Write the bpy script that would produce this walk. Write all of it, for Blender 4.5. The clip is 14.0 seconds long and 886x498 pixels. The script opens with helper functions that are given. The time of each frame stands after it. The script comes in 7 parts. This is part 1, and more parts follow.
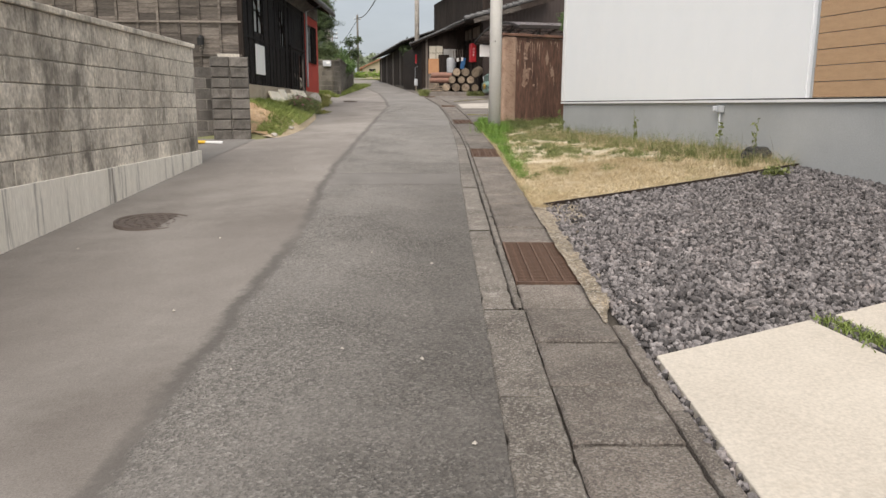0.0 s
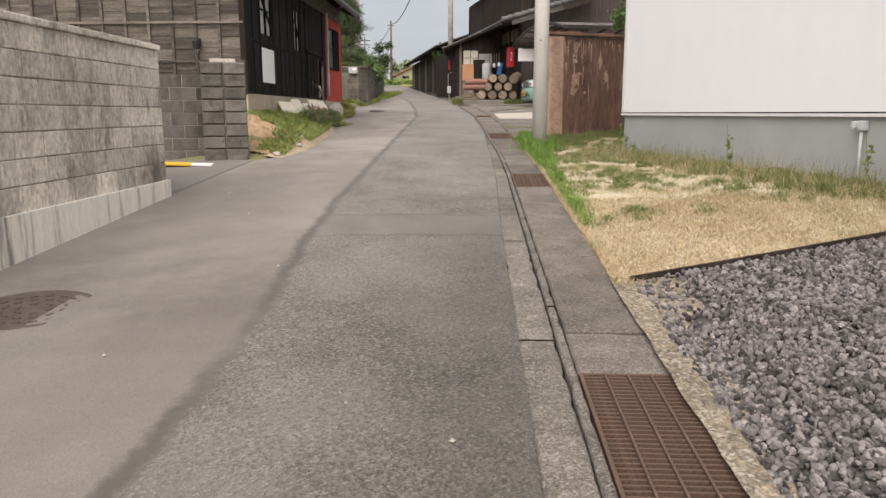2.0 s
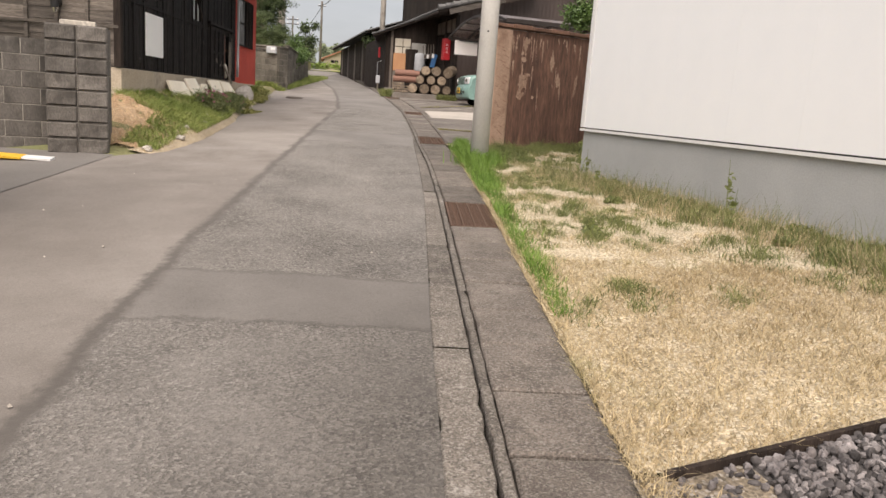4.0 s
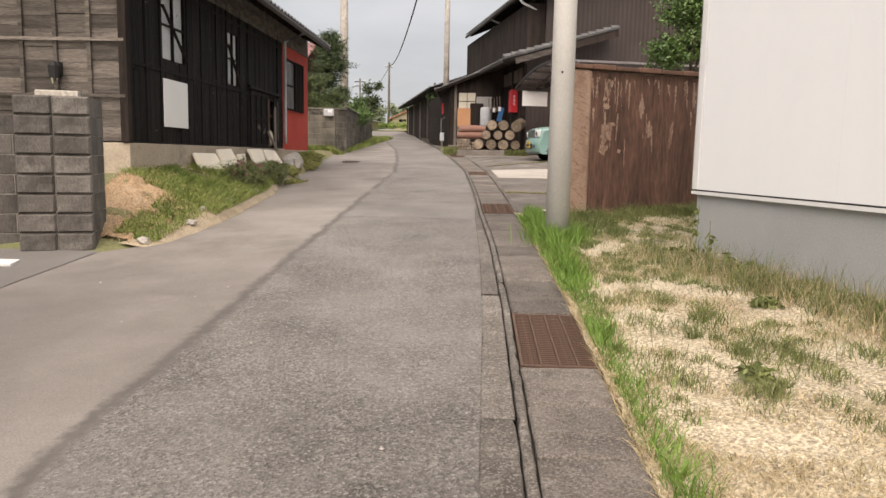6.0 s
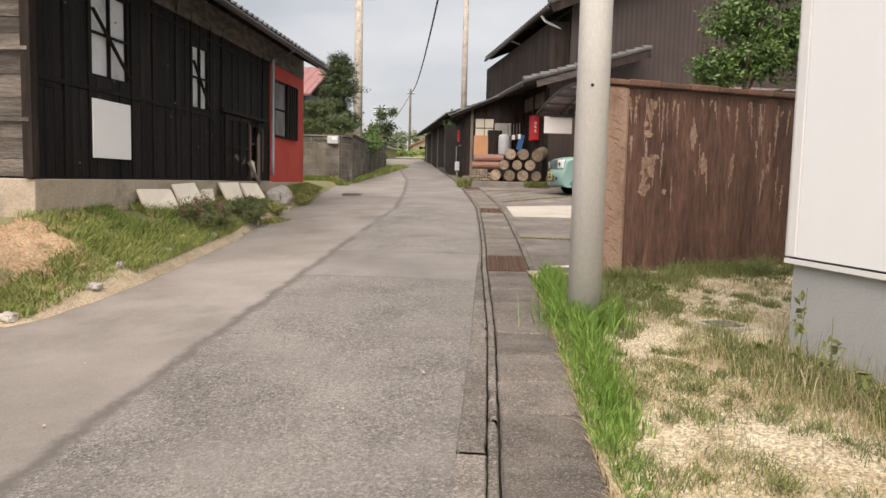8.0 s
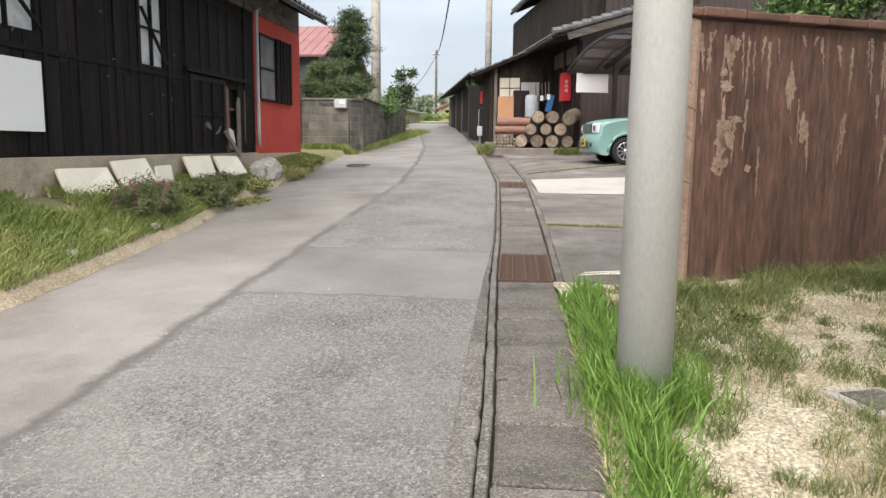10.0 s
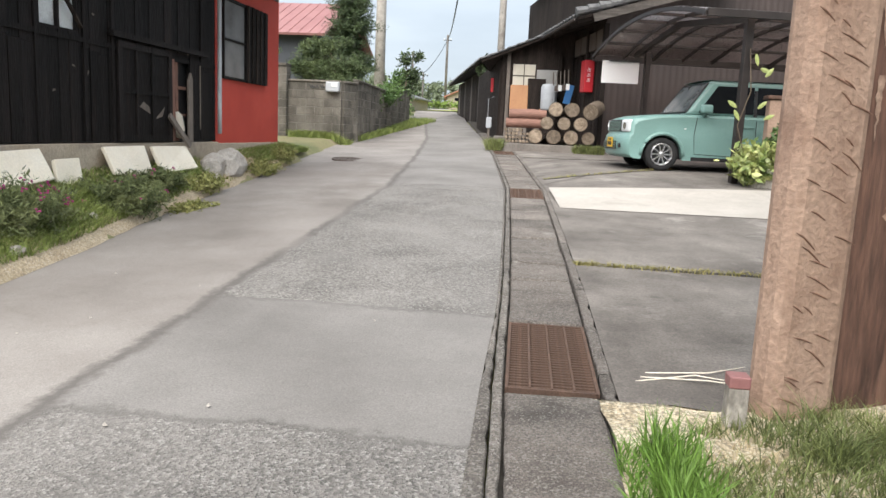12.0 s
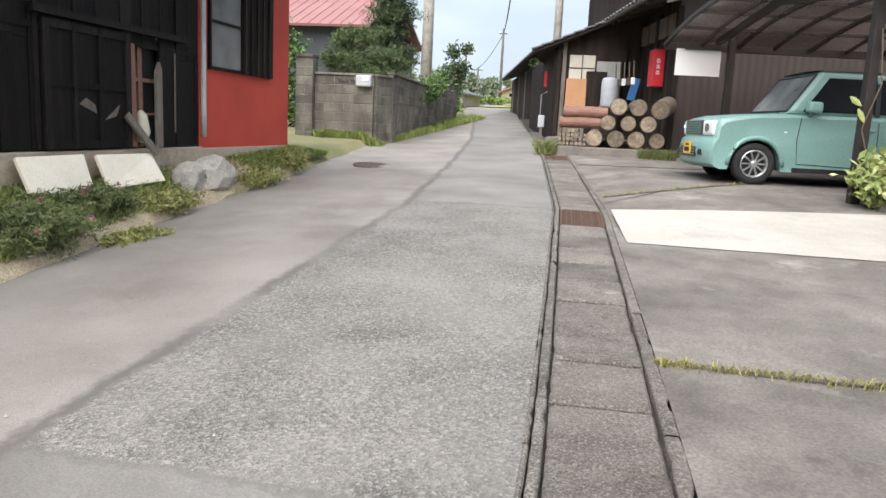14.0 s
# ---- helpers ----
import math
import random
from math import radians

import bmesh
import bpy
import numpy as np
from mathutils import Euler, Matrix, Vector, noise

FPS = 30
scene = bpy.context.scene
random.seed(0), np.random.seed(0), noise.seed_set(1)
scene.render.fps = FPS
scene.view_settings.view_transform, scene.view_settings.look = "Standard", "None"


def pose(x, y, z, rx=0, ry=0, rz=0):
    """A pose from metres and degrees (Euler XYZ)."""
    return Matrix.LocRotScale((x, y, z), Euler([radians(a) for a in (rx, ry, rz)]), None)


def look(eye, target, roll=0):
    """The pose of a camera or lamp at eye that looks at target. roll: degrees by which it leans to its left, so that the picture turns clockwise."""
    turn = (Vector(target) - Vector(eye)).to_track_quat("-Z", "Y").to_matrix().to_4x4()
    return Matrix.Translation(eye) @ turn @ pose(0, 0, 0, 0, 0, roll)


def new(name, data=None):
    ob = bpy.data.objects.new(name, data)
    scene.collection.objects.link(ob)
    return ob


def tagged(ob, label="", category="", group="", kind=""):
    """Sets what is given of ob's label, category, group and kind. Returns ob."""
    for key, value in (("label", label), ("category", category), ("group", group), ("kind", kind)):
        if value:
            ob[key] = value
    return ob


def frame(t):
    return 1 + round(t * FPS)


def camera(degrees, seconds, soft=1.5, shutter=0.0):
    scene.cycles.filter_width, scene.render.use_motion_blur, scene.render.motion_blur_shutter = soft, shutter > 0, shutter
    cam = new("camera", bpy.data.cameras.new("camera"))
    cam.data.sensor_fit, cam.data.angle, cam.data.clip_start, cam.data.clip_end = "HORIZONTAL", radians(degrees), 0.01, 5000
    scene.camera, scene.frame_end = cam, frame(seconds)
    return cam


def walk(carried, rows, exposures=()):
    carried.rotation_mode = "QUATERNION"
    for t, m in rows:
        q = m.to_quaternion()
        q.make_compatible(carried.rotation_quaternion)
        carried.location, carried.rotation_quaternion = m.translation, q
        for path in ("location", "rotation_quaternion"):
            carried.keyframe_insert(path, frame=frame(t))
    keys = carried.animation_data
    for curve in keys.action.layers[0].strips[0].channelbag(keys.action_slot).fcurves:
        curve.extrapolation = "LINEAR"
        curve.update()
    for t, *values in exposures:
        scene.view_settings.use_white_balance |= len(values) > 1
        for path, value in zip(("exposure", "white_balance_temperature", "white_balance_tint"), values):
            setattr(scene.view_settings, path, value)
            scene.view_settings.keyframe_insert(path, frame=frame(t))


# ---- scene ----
cam = camera(62.61, 14.0, soft=1.5)
PATH = [
    (0, (0.113, -0.970, 1.311), (0.124, 0.992, 0.927), 0.29),
    (0.5, (0.089, -0.350, 1.342), (0.116, 1.602, 0.907), 0.13),
    (1, (0.113, 0.263, 1.351), (0.094, 2.209, 0.891), 0.03),
    (1.5, (0.136, 0.892, 1.392), (0.087, 2.857, 1.018), 0.15),
    (2, (0.137, 1.500, 1.413), (0.052, 3.464, 1.046), -0.07),
    (2.5, (0.094, 2.122, 1.412), (0.029, 4.066, 0.946), -0.18),
    (3, (0.088, 2.667, 1.471), (0.086, 4.613, 1.007), 1.06),
    (3.5, (0.103, 3.230, 1.518), (0.227, 5.179, 1.088), 1.48),
    (4, (0.163, 3.802, 1.567), (0.290, 5.760, 1.181), 4.11),
    (4.2, (0.152, 4.041, 1.561), (0.279, 6.014, 1.263), 3.49),
    (6.3, (0.366, 6.389, 1.737), (0.235, 8.368, 1.482), 2.07),
    (6.5, (0.388, 6.633, 1.768), (0.245, 8.609, 1.491), 3.15),
    (7, (0.546, 7.223, 1.799), (0.387, 9.201, 1.551), 2.97),
    (7.5, (0.523, 7.792, 1.812), (0.363, 9.775, 1.610), 0.29),
    (7.7, (0.539, 7.999, 1.828), (0.396, 9.985, 1.646), 1.06),
    (9.8, (0.650, 10.214, 1.918), (0.413, 12.181, 1.649), 1.78),
    (10, (0.680, 10.467, 1.945), (0.444, 12.433, 1.663), 0.69),
    (10.5, (0.577, 11.027, 1.954), (0.316, 12.991, 1.681), 1.30),
    (11, (0.569, 11.617, 2.007), (0.247, 13.564, 1.682), 0.23),
    (11.5, (0.531, 12.190, 2.015), (0.242, 14.149, 1.735), 1.34),
    (12, (0.541, 12.769, 2.060), (0.291, 14.729, 1.745), 2.65),
    (12.5, (0.503, 13.367, 2.086), (0.163, 15.314, 1.780), 1.76),
    (13, (0.523, 13.933, 2.131), (0.145, 15.870, 1.803), 0.80),
    (13.5, (0.467, 14.472, 2.147), (0.004, 16.388, 1.805), 1.56),
    (14, (0.502, 14.981, 2.166), (0.105, 16.913, 1.833), 2.86),
]
EXPOSURES = [(0, 0.42, 6750, 13), (3, 0.48, 7050, 17), (7.5, 0.56, 7250, 18), (10, 0.84, 6450, 12), (12, 0.9, 6350, 11), (14, 0.97, 6250, 11)]
walk(cam, [(t, look(eye, target, roll)) for t, eye, target, roll in PATH], EXPOSURES)

# ---- sky and sun: bright overcast ----
world = bpy.data.worlds.new("overcast_sky")
scene.world = world
world.use_nodes = True
wn = world.node_tree
bg = wn.nodes["Background"]
sky = wn.nodes.new("ShaderNodeTexSky")
sky.sky_type, sky.sun_disc = "NISHITA", False
sky.sun_elevation, sky.sun_rotation = radians(51), radians(194)
sky.air_density, sky.dust_density, sky.ozone_density = 1.0, 4.0, 1.0
cloud = wn.nodes.new("ShaderNodeTexNoise")
cloud.inputs["Scale"].default_value, cloud.inputs["Detail"].default_value = 2.2, 7
squash = wn.nodes.new("ShaderNodeMapping")
squash.inputs["Scale"].default_value = (1, 1, 3.5)
wco = wn.nodes.new("ShaderNodeTexCoord")
ramp = wn.nodes.new("ShaderNodeValToRGB")
ramp.color_ramp.elements[0].position, ramp.color_ramp.elements[1].position = 0.34, 0.66
ramp.color_ramp.elements[0].color, ramp.color_ramp.elements[1].color = (0.5, 0.5, 0.5, 1), (0.95, 0.95, 0.95, 1)
veil = wn.nodes.new("ShaderNodeMixRGB")
veil.inputs["Color2"].default_value = (7.4, 8.3, 9.0, 1)
wn.links.new(wco.outputs["Generated"], squash.inputs["Vector"])
wn.links.new(squash.outputs["Vector"], cloud.inputs["Vector"])
wn.links.new(cloud.outputs["Fac"], ramp.inputs["Fac"])
wn.links.new(ramp.outputs["Color"], veil.inputs["Fac"])
wn.links.new(sky.outputs["Color"], veil.inputs["Color1"])
wn.links.new(veil.outputs["Color"], bg.inputs["Color"])
bg.inputs["Strength"].default_value = 0.066
sun = new("sun", bpy.data.lights.new("sun", "SUN"))
sun.data.energy, sun.data.angle, sun.data.color = 3.45, radians(70), (1.0, 0.96, 0.9)
sun.matrix_world = look((-4, -28, 37), (0, 0, 0))


# ---- materials ----
def surf(name, a, b, scale=3.0, rough=0.85, bump=0.3, fine=60.0, speck=0.25, stain=None, stain_scale=0.7, stain_cut=0.6,
         metal=0.0, stretch=(1, 1, 1), island=0.0, piece=0.0, trans=0.0, chips=None, chip_scale=55.0, world_space=False, spec=0.5,
         scuff=None, scuff_scale=7.0, scuff_cut=0.6, grit=0.5):
    """Two tones mixed by a broad noise, a fine grain, optional stains of a third tone, and relief."""
    m = bpy.data.materials.new(name)
    m.use_nodes = True
    n, l = m.node_tree.nodes, m.node_tree.links
    p = n["Principled BSDF"]
    co, mp = n.new("ShaderNodeTexCoord"), n.new("ShaderNodeMapping")
    mp.inputs["Scale"].default_value = stretch
    l.new(n.new("ShaderNodeNewGeometry").outputs["Position"] if world_space else co.outputs["Object"], mp.inputs["Vector"])
    p.inputs["Specular IOR Level"].default_value = spec
    vec = mp.outputs["Vector"]
    if piece:
        info, add = n.new("ShaderNodeObjectInfo"), n.new("ShaderNodeVectorMath")
        add.operation = "MULTIPLY_ADD"
        add.inputs[1].default_value = (37, 53, 71)
        l.new(info.outputs["Random"], add.inputs[0])
        l.new(vec, add.inputs[2])
        vec = vec if world_space else add.outputs[0]

    def noise_tex(s, d=6.0, r=0.6):
        t = n.new("ShaderNodeTexNoise")
        t.inputs["Scale"].default_value, t.inputs["Detail"].default_value, t.inputs["Roughness"].default_value = s, d, r
        l.new(vec, t.inputs["Vector"])
        return t.outputs["Fac"]

    def spread(sock, lo, hi, t0=0.0, t1=1.0):
        r = n.new("ShaderNodeMapRange")
        for k, v in zip(("From Min", "From Max", "To Min", "To Max"), (lo, hi, t0, t1)):
            r.inputs[k].default_value = v
        l.new(sock, r.inputs["Value"])
        return r.outputs["Result"]

    def mix(fac, c1, c2, mode="MIX"):
        x = n.new("ShaderNodeMixRGB")
        x.blend_type = mode
        for key, v in (("Fac", fac), ("Color1", c1), ("Color2", c2)):
            if isinstance(v, (int, float)):
                x.inputs[key].default_value = v
            elif isinstance(v, tuple):
                x.inputs[key].default_value = (*v, 1)
            else:
                l.new(v, x.inputs[key])
        return x.outputs["Color"]

    broad, grain = noise_tex(scale), noise_tex(fine, 3.0)
    col = mix(spread(broad, 0.32, 0.68), a, b)
    col = mix(speck, col, spread(grain, 0.3, 0.7, 0.35, 1.5), "MULTIPLY")
    if stain:
        col = mix(spread(noise_tex(stain_scale, 8.0, 0.7), stain_cut, stain_cut + 0.14, 0.0, 0.85), col, stain)
    if chips:
        vo = n.new("ShaderNodeTexVoronoi")
        vo.inputs["Scale"].default_value = chip_scale
        warp = n.new("ShaderNodeVectorMath")
        warp.operation = "MULTIPLY_ADD"
        warp.inputs[1].default_value = (0.02, 0.02, 0.02)
        wobble = n.new("ShaderNodeTexNoise")
        wobble.inputs["Scale"].default_value = chip_scale * 0.8
        l.new(vec, wobble.inputs["Vector"])
        l.new(wobble.outputs["Color"], warp.inputs[0])
        l.new(vec, warp.inputs[2])
        l.new(warp.outputs[0], vo.inputs["Vector"])
        pick = n.new("ShaderNodeSeparateColor")
        l.new(vo.outputs["Color"], pick.inputs["Color"])
        pale = spread(pick.outputs["Red"], 0.72, 0.95, 0.0, 0.75)
        col = mix(grit, col, spread(pick.outputs["Green"], 0, 1, 0.45, 1.5), "MULTIPLY")
        col = mix(pale, col, chips)
    if scuff:
        col = mix(spread(noise_tex(scuff_scale, 9.0, 0.75), scuff_cut, scuff_cut + 0.1, 0.0, 0.75), col, scuff)
    if island:
        geo = n.new("ShaderNodeNewGeometry")
        col = mix(1.0, col, spread(geo.outputs["Random Per Island"], 0, 1, 1 - island, 1 + island), "MULTIPLY")
    if piece:
        col = mix(1.0, col, spread(info.outputs["Random"], 0, 1, 1 - piece, 1 + piece), "MULTIPLY")
    l.new(col, p.inputs["Base Color"])
    l.new(spread(grain, 0.3, 0.7, rough - 0.08, min(1.0, rough + 0.08)), p.inputs["Roughness"])
    p.inputs["Metallic"].default_value = metal
    if trans:
        p.inputs["Transmission Weight"].default_value = trans
    if bump:
        bn, sm = n.new("ShaderNodeBump"), n.new("ShaderNodeMath")
        sm.operation = "MULTIPLY_ADD"
        sm.inputs[1].default_value = 0.5
        l.new(broad, sm.inputs[0])
        l.new(grain, sm.inputs[2])
        bn.inputs["Strength"].default_value, bn.inputs["Distance"].default_value = bump, 0.012
        l.new(sm.outputs[0], bn.inputs["Height"])
        l.new(bn.outputs["Normal"], p.inputs["Normal"])
    return m


def glass(name, tint=(0.9, 0.95, 0.95), rough=0.02):
    m = bpy.data.materials.new(name)
    m.use_nodes = True
    p = m.node_tree.nodes["Principled BSDF"]
    p.inputs["Base Color"].default_value = (*tint, 1)
    p.inputs["Roughness"].default_value, p.inputs["Transmission Weight"].default_value = rough, 1.0
    p.inputs["IOR"].default_value = 1.45
    return m


PATCH = surf("patch_asphalt", (0.155, 0.144, 0.133), (0.205, 0.192, 0.178), 0.9, 0.8, 0.4, 110, 0.5, (0.12, 0.112, 0.105), 0.8, 0.6)
GUTTER = surf("gutter_concrete", (0.115, 0.097, 0.083), (0.215, 0.187, 0.163), 3.0, 0.9, 1.0, 110, 0.9, (0.075, 0.066, 0.056), 2.2, 0.54, piece=0.22, chips=(0.3, 0.28, 0.25), chip_scale=120, grit=0.35, scuff=(0.33, 0.31, 0.28), scuff_scale=5, scuff_cut=0.6)
CURB = surf("curb_concrete", (0.115, 0.1, 0.086), (0.19, 0.17, 0.148), 4.0, 0.9, 0.9, 110, 0.9, (0.07, 0.061, 0.052), 2.4, 0.53, piece=0.18, chips=(0.32, 0.3, 0.27), chip_scale=110, grit=0.5, scuff=(0.38, 0.36, 0.33), scuff_scale=8, scuff_cut=0.6)
DRIVE = surf("drive_concrete", (0.105, 0.091, 0.079), (0.245, 0.22, 0.194), 1.4, 0.85, 0.5, 70, 0.55, (0.36, 0.33, 0.295), 1.1, 0.57, scuff=(0.085, 0.074, 0.065), scuff_scale=1.7, scuff_cut=0.56)
NEW_CONC = surf("new_concrete", (0.4, 0.365, 0.32), (0.5, 0.46, 0.41), 1.5, 0.85, 0.3, 70, 0.3, (0.32, 0.29, 0.255), 1.2, 0.55, scuff=(0.22, 0.19, 0.155), scuff_scale=6, scuff_cut=0.66)
SLAB = surf("slab_concrete", (0.43, 0.39, 0.335), (0.51, 0.47, 0.41), 0.9, 0.85, 0.25, 60, 0.25, (0.37, 0.325, 0.265), 0.7, 0.55)
RUST = surf("rust_steel", (0.11, 0.07, 0.052), (0.17, 0.105, 0.075), 8, 0.75, 0.4, 120, 0.5, (0.2, 0.16, 0.13), 3, 0.6, metal=0.35)
GRAVEL = surf("gravel_stone", (0.08, 0.073, 0.074), (0.19, 0.176, 0.174), 8, 0.8, 0.3, 90, 0.5, (0.26, 0.225, 0.215), 5, 0.57, island=0.8)
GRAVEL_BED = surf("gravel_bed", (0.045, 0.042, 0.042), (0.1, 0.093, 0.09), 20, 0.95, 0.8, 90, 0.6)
SPILL = surf("washed_soil", (0.15, 0.125, 0.092), (0.29, 0.24, 0.175), 5, 0.95, 1.0, 60, 0.8, (0.36, 0.3, 0.21), 2.2, 0.58, chips=(0.42, 0.39, 0.35), chip_scale=70, grit=0.7)
SOIL = surf("sandy_soil", (0.36, 0.29, 0.19), (0.58, 0.5, 0.36), 3.2, 0.95, 1.0, 60, 0.8, (0.24, 0.19, 0.095), 1.5, 0.53, chips=(0.7, 0.64, 0.5), chip_scale=85, grit=0.75)
VERGE = surf("verge_earth", (0.33, 0.26, 0.17), (0.47, 0.385, 0.265), 3, 0.95, 0.8, 60, 0.6, (0.22, 0.18, 0.09), 1.6, 0.54, chips=(0.56, 0.49, 0.39), chip_scale=110, grit=0.4)
DIRT = surf("red_dirt", (0.3, 0.18, 0.095), (0.48, 0.335, 0.205), 2.5, 0.95, 1.0, 40, 0.6, (0.22, 0.165, 0.085), 1.6, 0.55, chips=(0.5, 0.4, 0.28), chip_scale=90, grit=0.35)
FIELD = surf("field_ground", (0.13, 0.15, 0.06), (0.24, 0.21, 0.11), 0.6, 0.95, 0.5, 20, 0.4, (0.28, 0.22, 0.14), 0.4, 0.58)
GRASS = surf("grass_blade", (0.14, 0.2, 0.04), (0.27, 0.31, 0.09), 1.2, 0.7, 0, 40, 0.3, island=0.4)
DRY = surf("dry_grass", (0.42, 0.33, 0.19), (0.53, 0.44, 0.28), 1.0, 0.8, 0, 40, 0.3, (0.22, 0.23, 0.09), 0.8, 0.56, island=0.35)
WEED = surf("weed_leaf", (0.11, 0.14, 0.04), (0.2, 0.22, 0.075), 2, 0.65, 0, 40, 0.3, island=0.45)
HEATHER = surf("thrift_leaf", (0.085, 0.115, 0.042), (0.17, 0.19, 0.075), 3, 0.75, 0, 40, 0.3, island=0.45)
PETAL = surf("pink_petal", (0.4, 0.03, 0.19), (0.5, 0.07, 0.26), 5, 0.6, 0, 40, 0.2, island=0.3)
PINE = surf("pine_needle", (0.028, 0.05, 0.02), (0.085, 0.12, 0.042), 2.5, 0.65, 0, 30, 0.4, island=0.6)
PALE_PINE = surf("young_pine_needle", (0.045, 0.075, 0.028), (0.13, 0.165, 0.06), 2.5, 0.65, 0, 30, 0.4, island=0.6)
LEAF = surf("garden_leaf", (0.06, 0.12, 0.03), (0.13, 0.21, 0.055), 2, 0.5, 0, 30, 0.3, island=0.5)
PALE_LEAF = surf("variegated_leaf", (0.16, 0.25, 0.06), (0.5, 0.5, 0.2), 6, 0.5, 0, 30, 0.2, island=0.35)
BARK = surf("bark", (0.11, 0.08, 0.055), (0.18, 0.14, 0.1), 6, 0.9, 0.8, 40, 0.5, stretch=(1, 1, 0.3))
BLOCK = surf("block_concrete", (0.4, 0.366, 0.315), (0.72, 0.67, 0.59), 1.0, 0.95, 0.8, 32, 0.5, (0.1, 0.091, 0.078), 1.3, 0.5, stretch=(1, 1, 0.55), piece=0.2, world_space=True, scuff=(0.2, 0.183, 0.157), scuff_scale=4.5, scuff_cut=0.53)
BLOCK_MOSS = surf("mossy_block_concrete", (0.07, 0.063, 0.05), (0.22, 0.2, 0.168), 2.0, 0.95, 0.7, 60, 0.5, (0.045, 0.043, 0.034), 1.6, 0.5, stretch=(1, 1, 0.45), piece=0.25, world_space=True)
BLOCK_DARK = surf("dark_block_concrete", (0.095, 0.086, 0.077), (0.18, 0.165, 0.148), 2.5, 0.95, 0.8, 60, 0.5, (0.045, 0.041, 0.036), 1.6, 0.5, stretch=(1, 1, 0.5), piece=0.22, scuff=(0.26, 0.245, 0.22), scuff_scale=5, scuff_cut=0.66)
MORTAR = surf("mortar", (0.22, 0.203, 0.178), (0.36, 0.335, 0.295), 4, 0.95, 0.5, 80, 0.4, (0.08, 0.075, 0.066), 2.4, 0.52, stretch=(1, 1, 0.4), world_space=True)
FOOTING = surf("stained_footing", (0.82, 0.79, 0.72), (0.72, 0.69, 0.62), 3, 0.9, 0.3, 60, 0.3, (0.035, 0.031, 0.026), 2.6, 0.545, stretch=(1, 2.4, 0.16))
SIDING = surf("white_siding", (0.86, 0.88, 0.9), (0.89, 0.905, 0.92), 2, 0.5, 0.03, 200, 0.03)
TRIM = surf("white_trim", (0.76, 0.76, 0.76), (0.8, 0.8, 0.8), 3, 0.4, 0, 100, 0.05)
WOODSIDE = surf("woodgrain_siding", (0.44, 0.28, 0.16), (0.52, 0.34, 0.2), 6, 0.6, 0.15, 60, 0.25, stretch=(1, 0.25, 4))
FOUND = surf("foundation_concrete", (0.36, 0.37, 0.37), (0.43, 0.44, 0.44), 1.0, 0.85, 0.15, 70, 0.15, (0.3, 0.31, 0.31), 0.8, 0.6)
CHAR = surf("charred_board", (0.005, 0.0042, 0.0042), (0.015, 0.0115, 0.0108), 5, 0.65, 1.0, 50, 0.9, (0.05, 0.03, 0.023), 3.0, 0.6, stretch=(1, 1, 0.12), piece=0.6, spec=0.22, scuff=(0.1, 0.08, 0.07), scuff_scale=9, scuff_cut=0.68)
GREYBOARD = surf("weathered_board", (0.07, 0.058, 0.049), (0.21, 0.182, 0.157), 4, 0.9, 1.0, 50, 0.8, (0.035, 0.03, 0.026), 2.2, 0.56, stretch=(0.25, 1, 3.5), piece=0.4)
DARKWOOD = surf("dark_timber", (0.014, 0.0105, 0.009), (0.04, 0.03, 0.025), 5, 0.85, 0.8, 60, 0.6, (0.1, 0.078, 0.064), 4.0, 0.62, stretch=(1, 1, 0.14), piece=0.45, spec=0.2)
GREYWOOD = surf("grey_timber", (0.12, 0.1, 0.085), (0.2, 0.17, 0.145), 6, 0.9, 0.6, 60, 0.5, stretch=(1, 1, 0.2))
REDWALL = surf("red_paint", (0.46, 0.052, 0.034), (0.55, 0.072, 0.046), 1.5, 0.75, 0.2, 80, 0.15, (0.38, 0.042, 0.03), 1.0, 0.6)
PANEL = surf("white_board", (0.86, 0.86, 0.85), (0.89, 0.89, 0.88), 2, 0.6, 0.05, 80, 0.05)
BEIGE = surf("beige_board", (0.84, 0.76, 0.62), (0.9, 0.84, 0.72), 3, 0.8, 0.2, 60, 0.15, (0.62, 0.47, 0.28), 2.0, 0.6)
ROCK = surf("pale_rock", (0.33, 0.3, 0.265), (0.52, 0.48, 0.43), 4, 0.9, 0.8, 40, 0.4, (0.2, 0.19, 0.17), 3, 0.55)
BLACKROCK = surf("dark_rock", (0.02, 0.02, 0.02), (0.05, 0.05, 0.048), 5, 0.8, 0.8, 40, 0.4)
TILE = surf("roof_tile", (0.06, 0.06, 0.062), (0.15, 0.148, 0.145), 4, 0.55, 0.4, 50, 0.5, (0.26, 0.255, 0.245), 2.5, 0.57, piece=0.25)
POLE = surf("pole_concrete", (0.58, 0.565, 0.535), (0.68, 0.665, 0.635), 1.6, 0.8, 0.15, 60, 0.12, (0.48, 0.46, 0.43), 1.5, 0.6, stretch=(1, 1, 0.5))
PLASTER = surf("brown_peeling_plaster", (0.085, 0.044, 0.032), (0.2, 0.108, 0.075), 3.5, 0.85, 1.0, 30, 0.7, (0.26, 0.165, 0.115), 2.6, 0.58, stretch=(1, 1, 0.16), scuff=(0.05, 0.03, 0.024), scuff_scale=3, scuff_cut=0.56)
TAN = surf("tan_plaster", (0.36, 0.235, 0.17), (0.48, 0.335, 0.25), 2.5, 0.9, 0.6, 40, 0.3, (0.22, 0.13, 0.09), 1.6, 0.52)
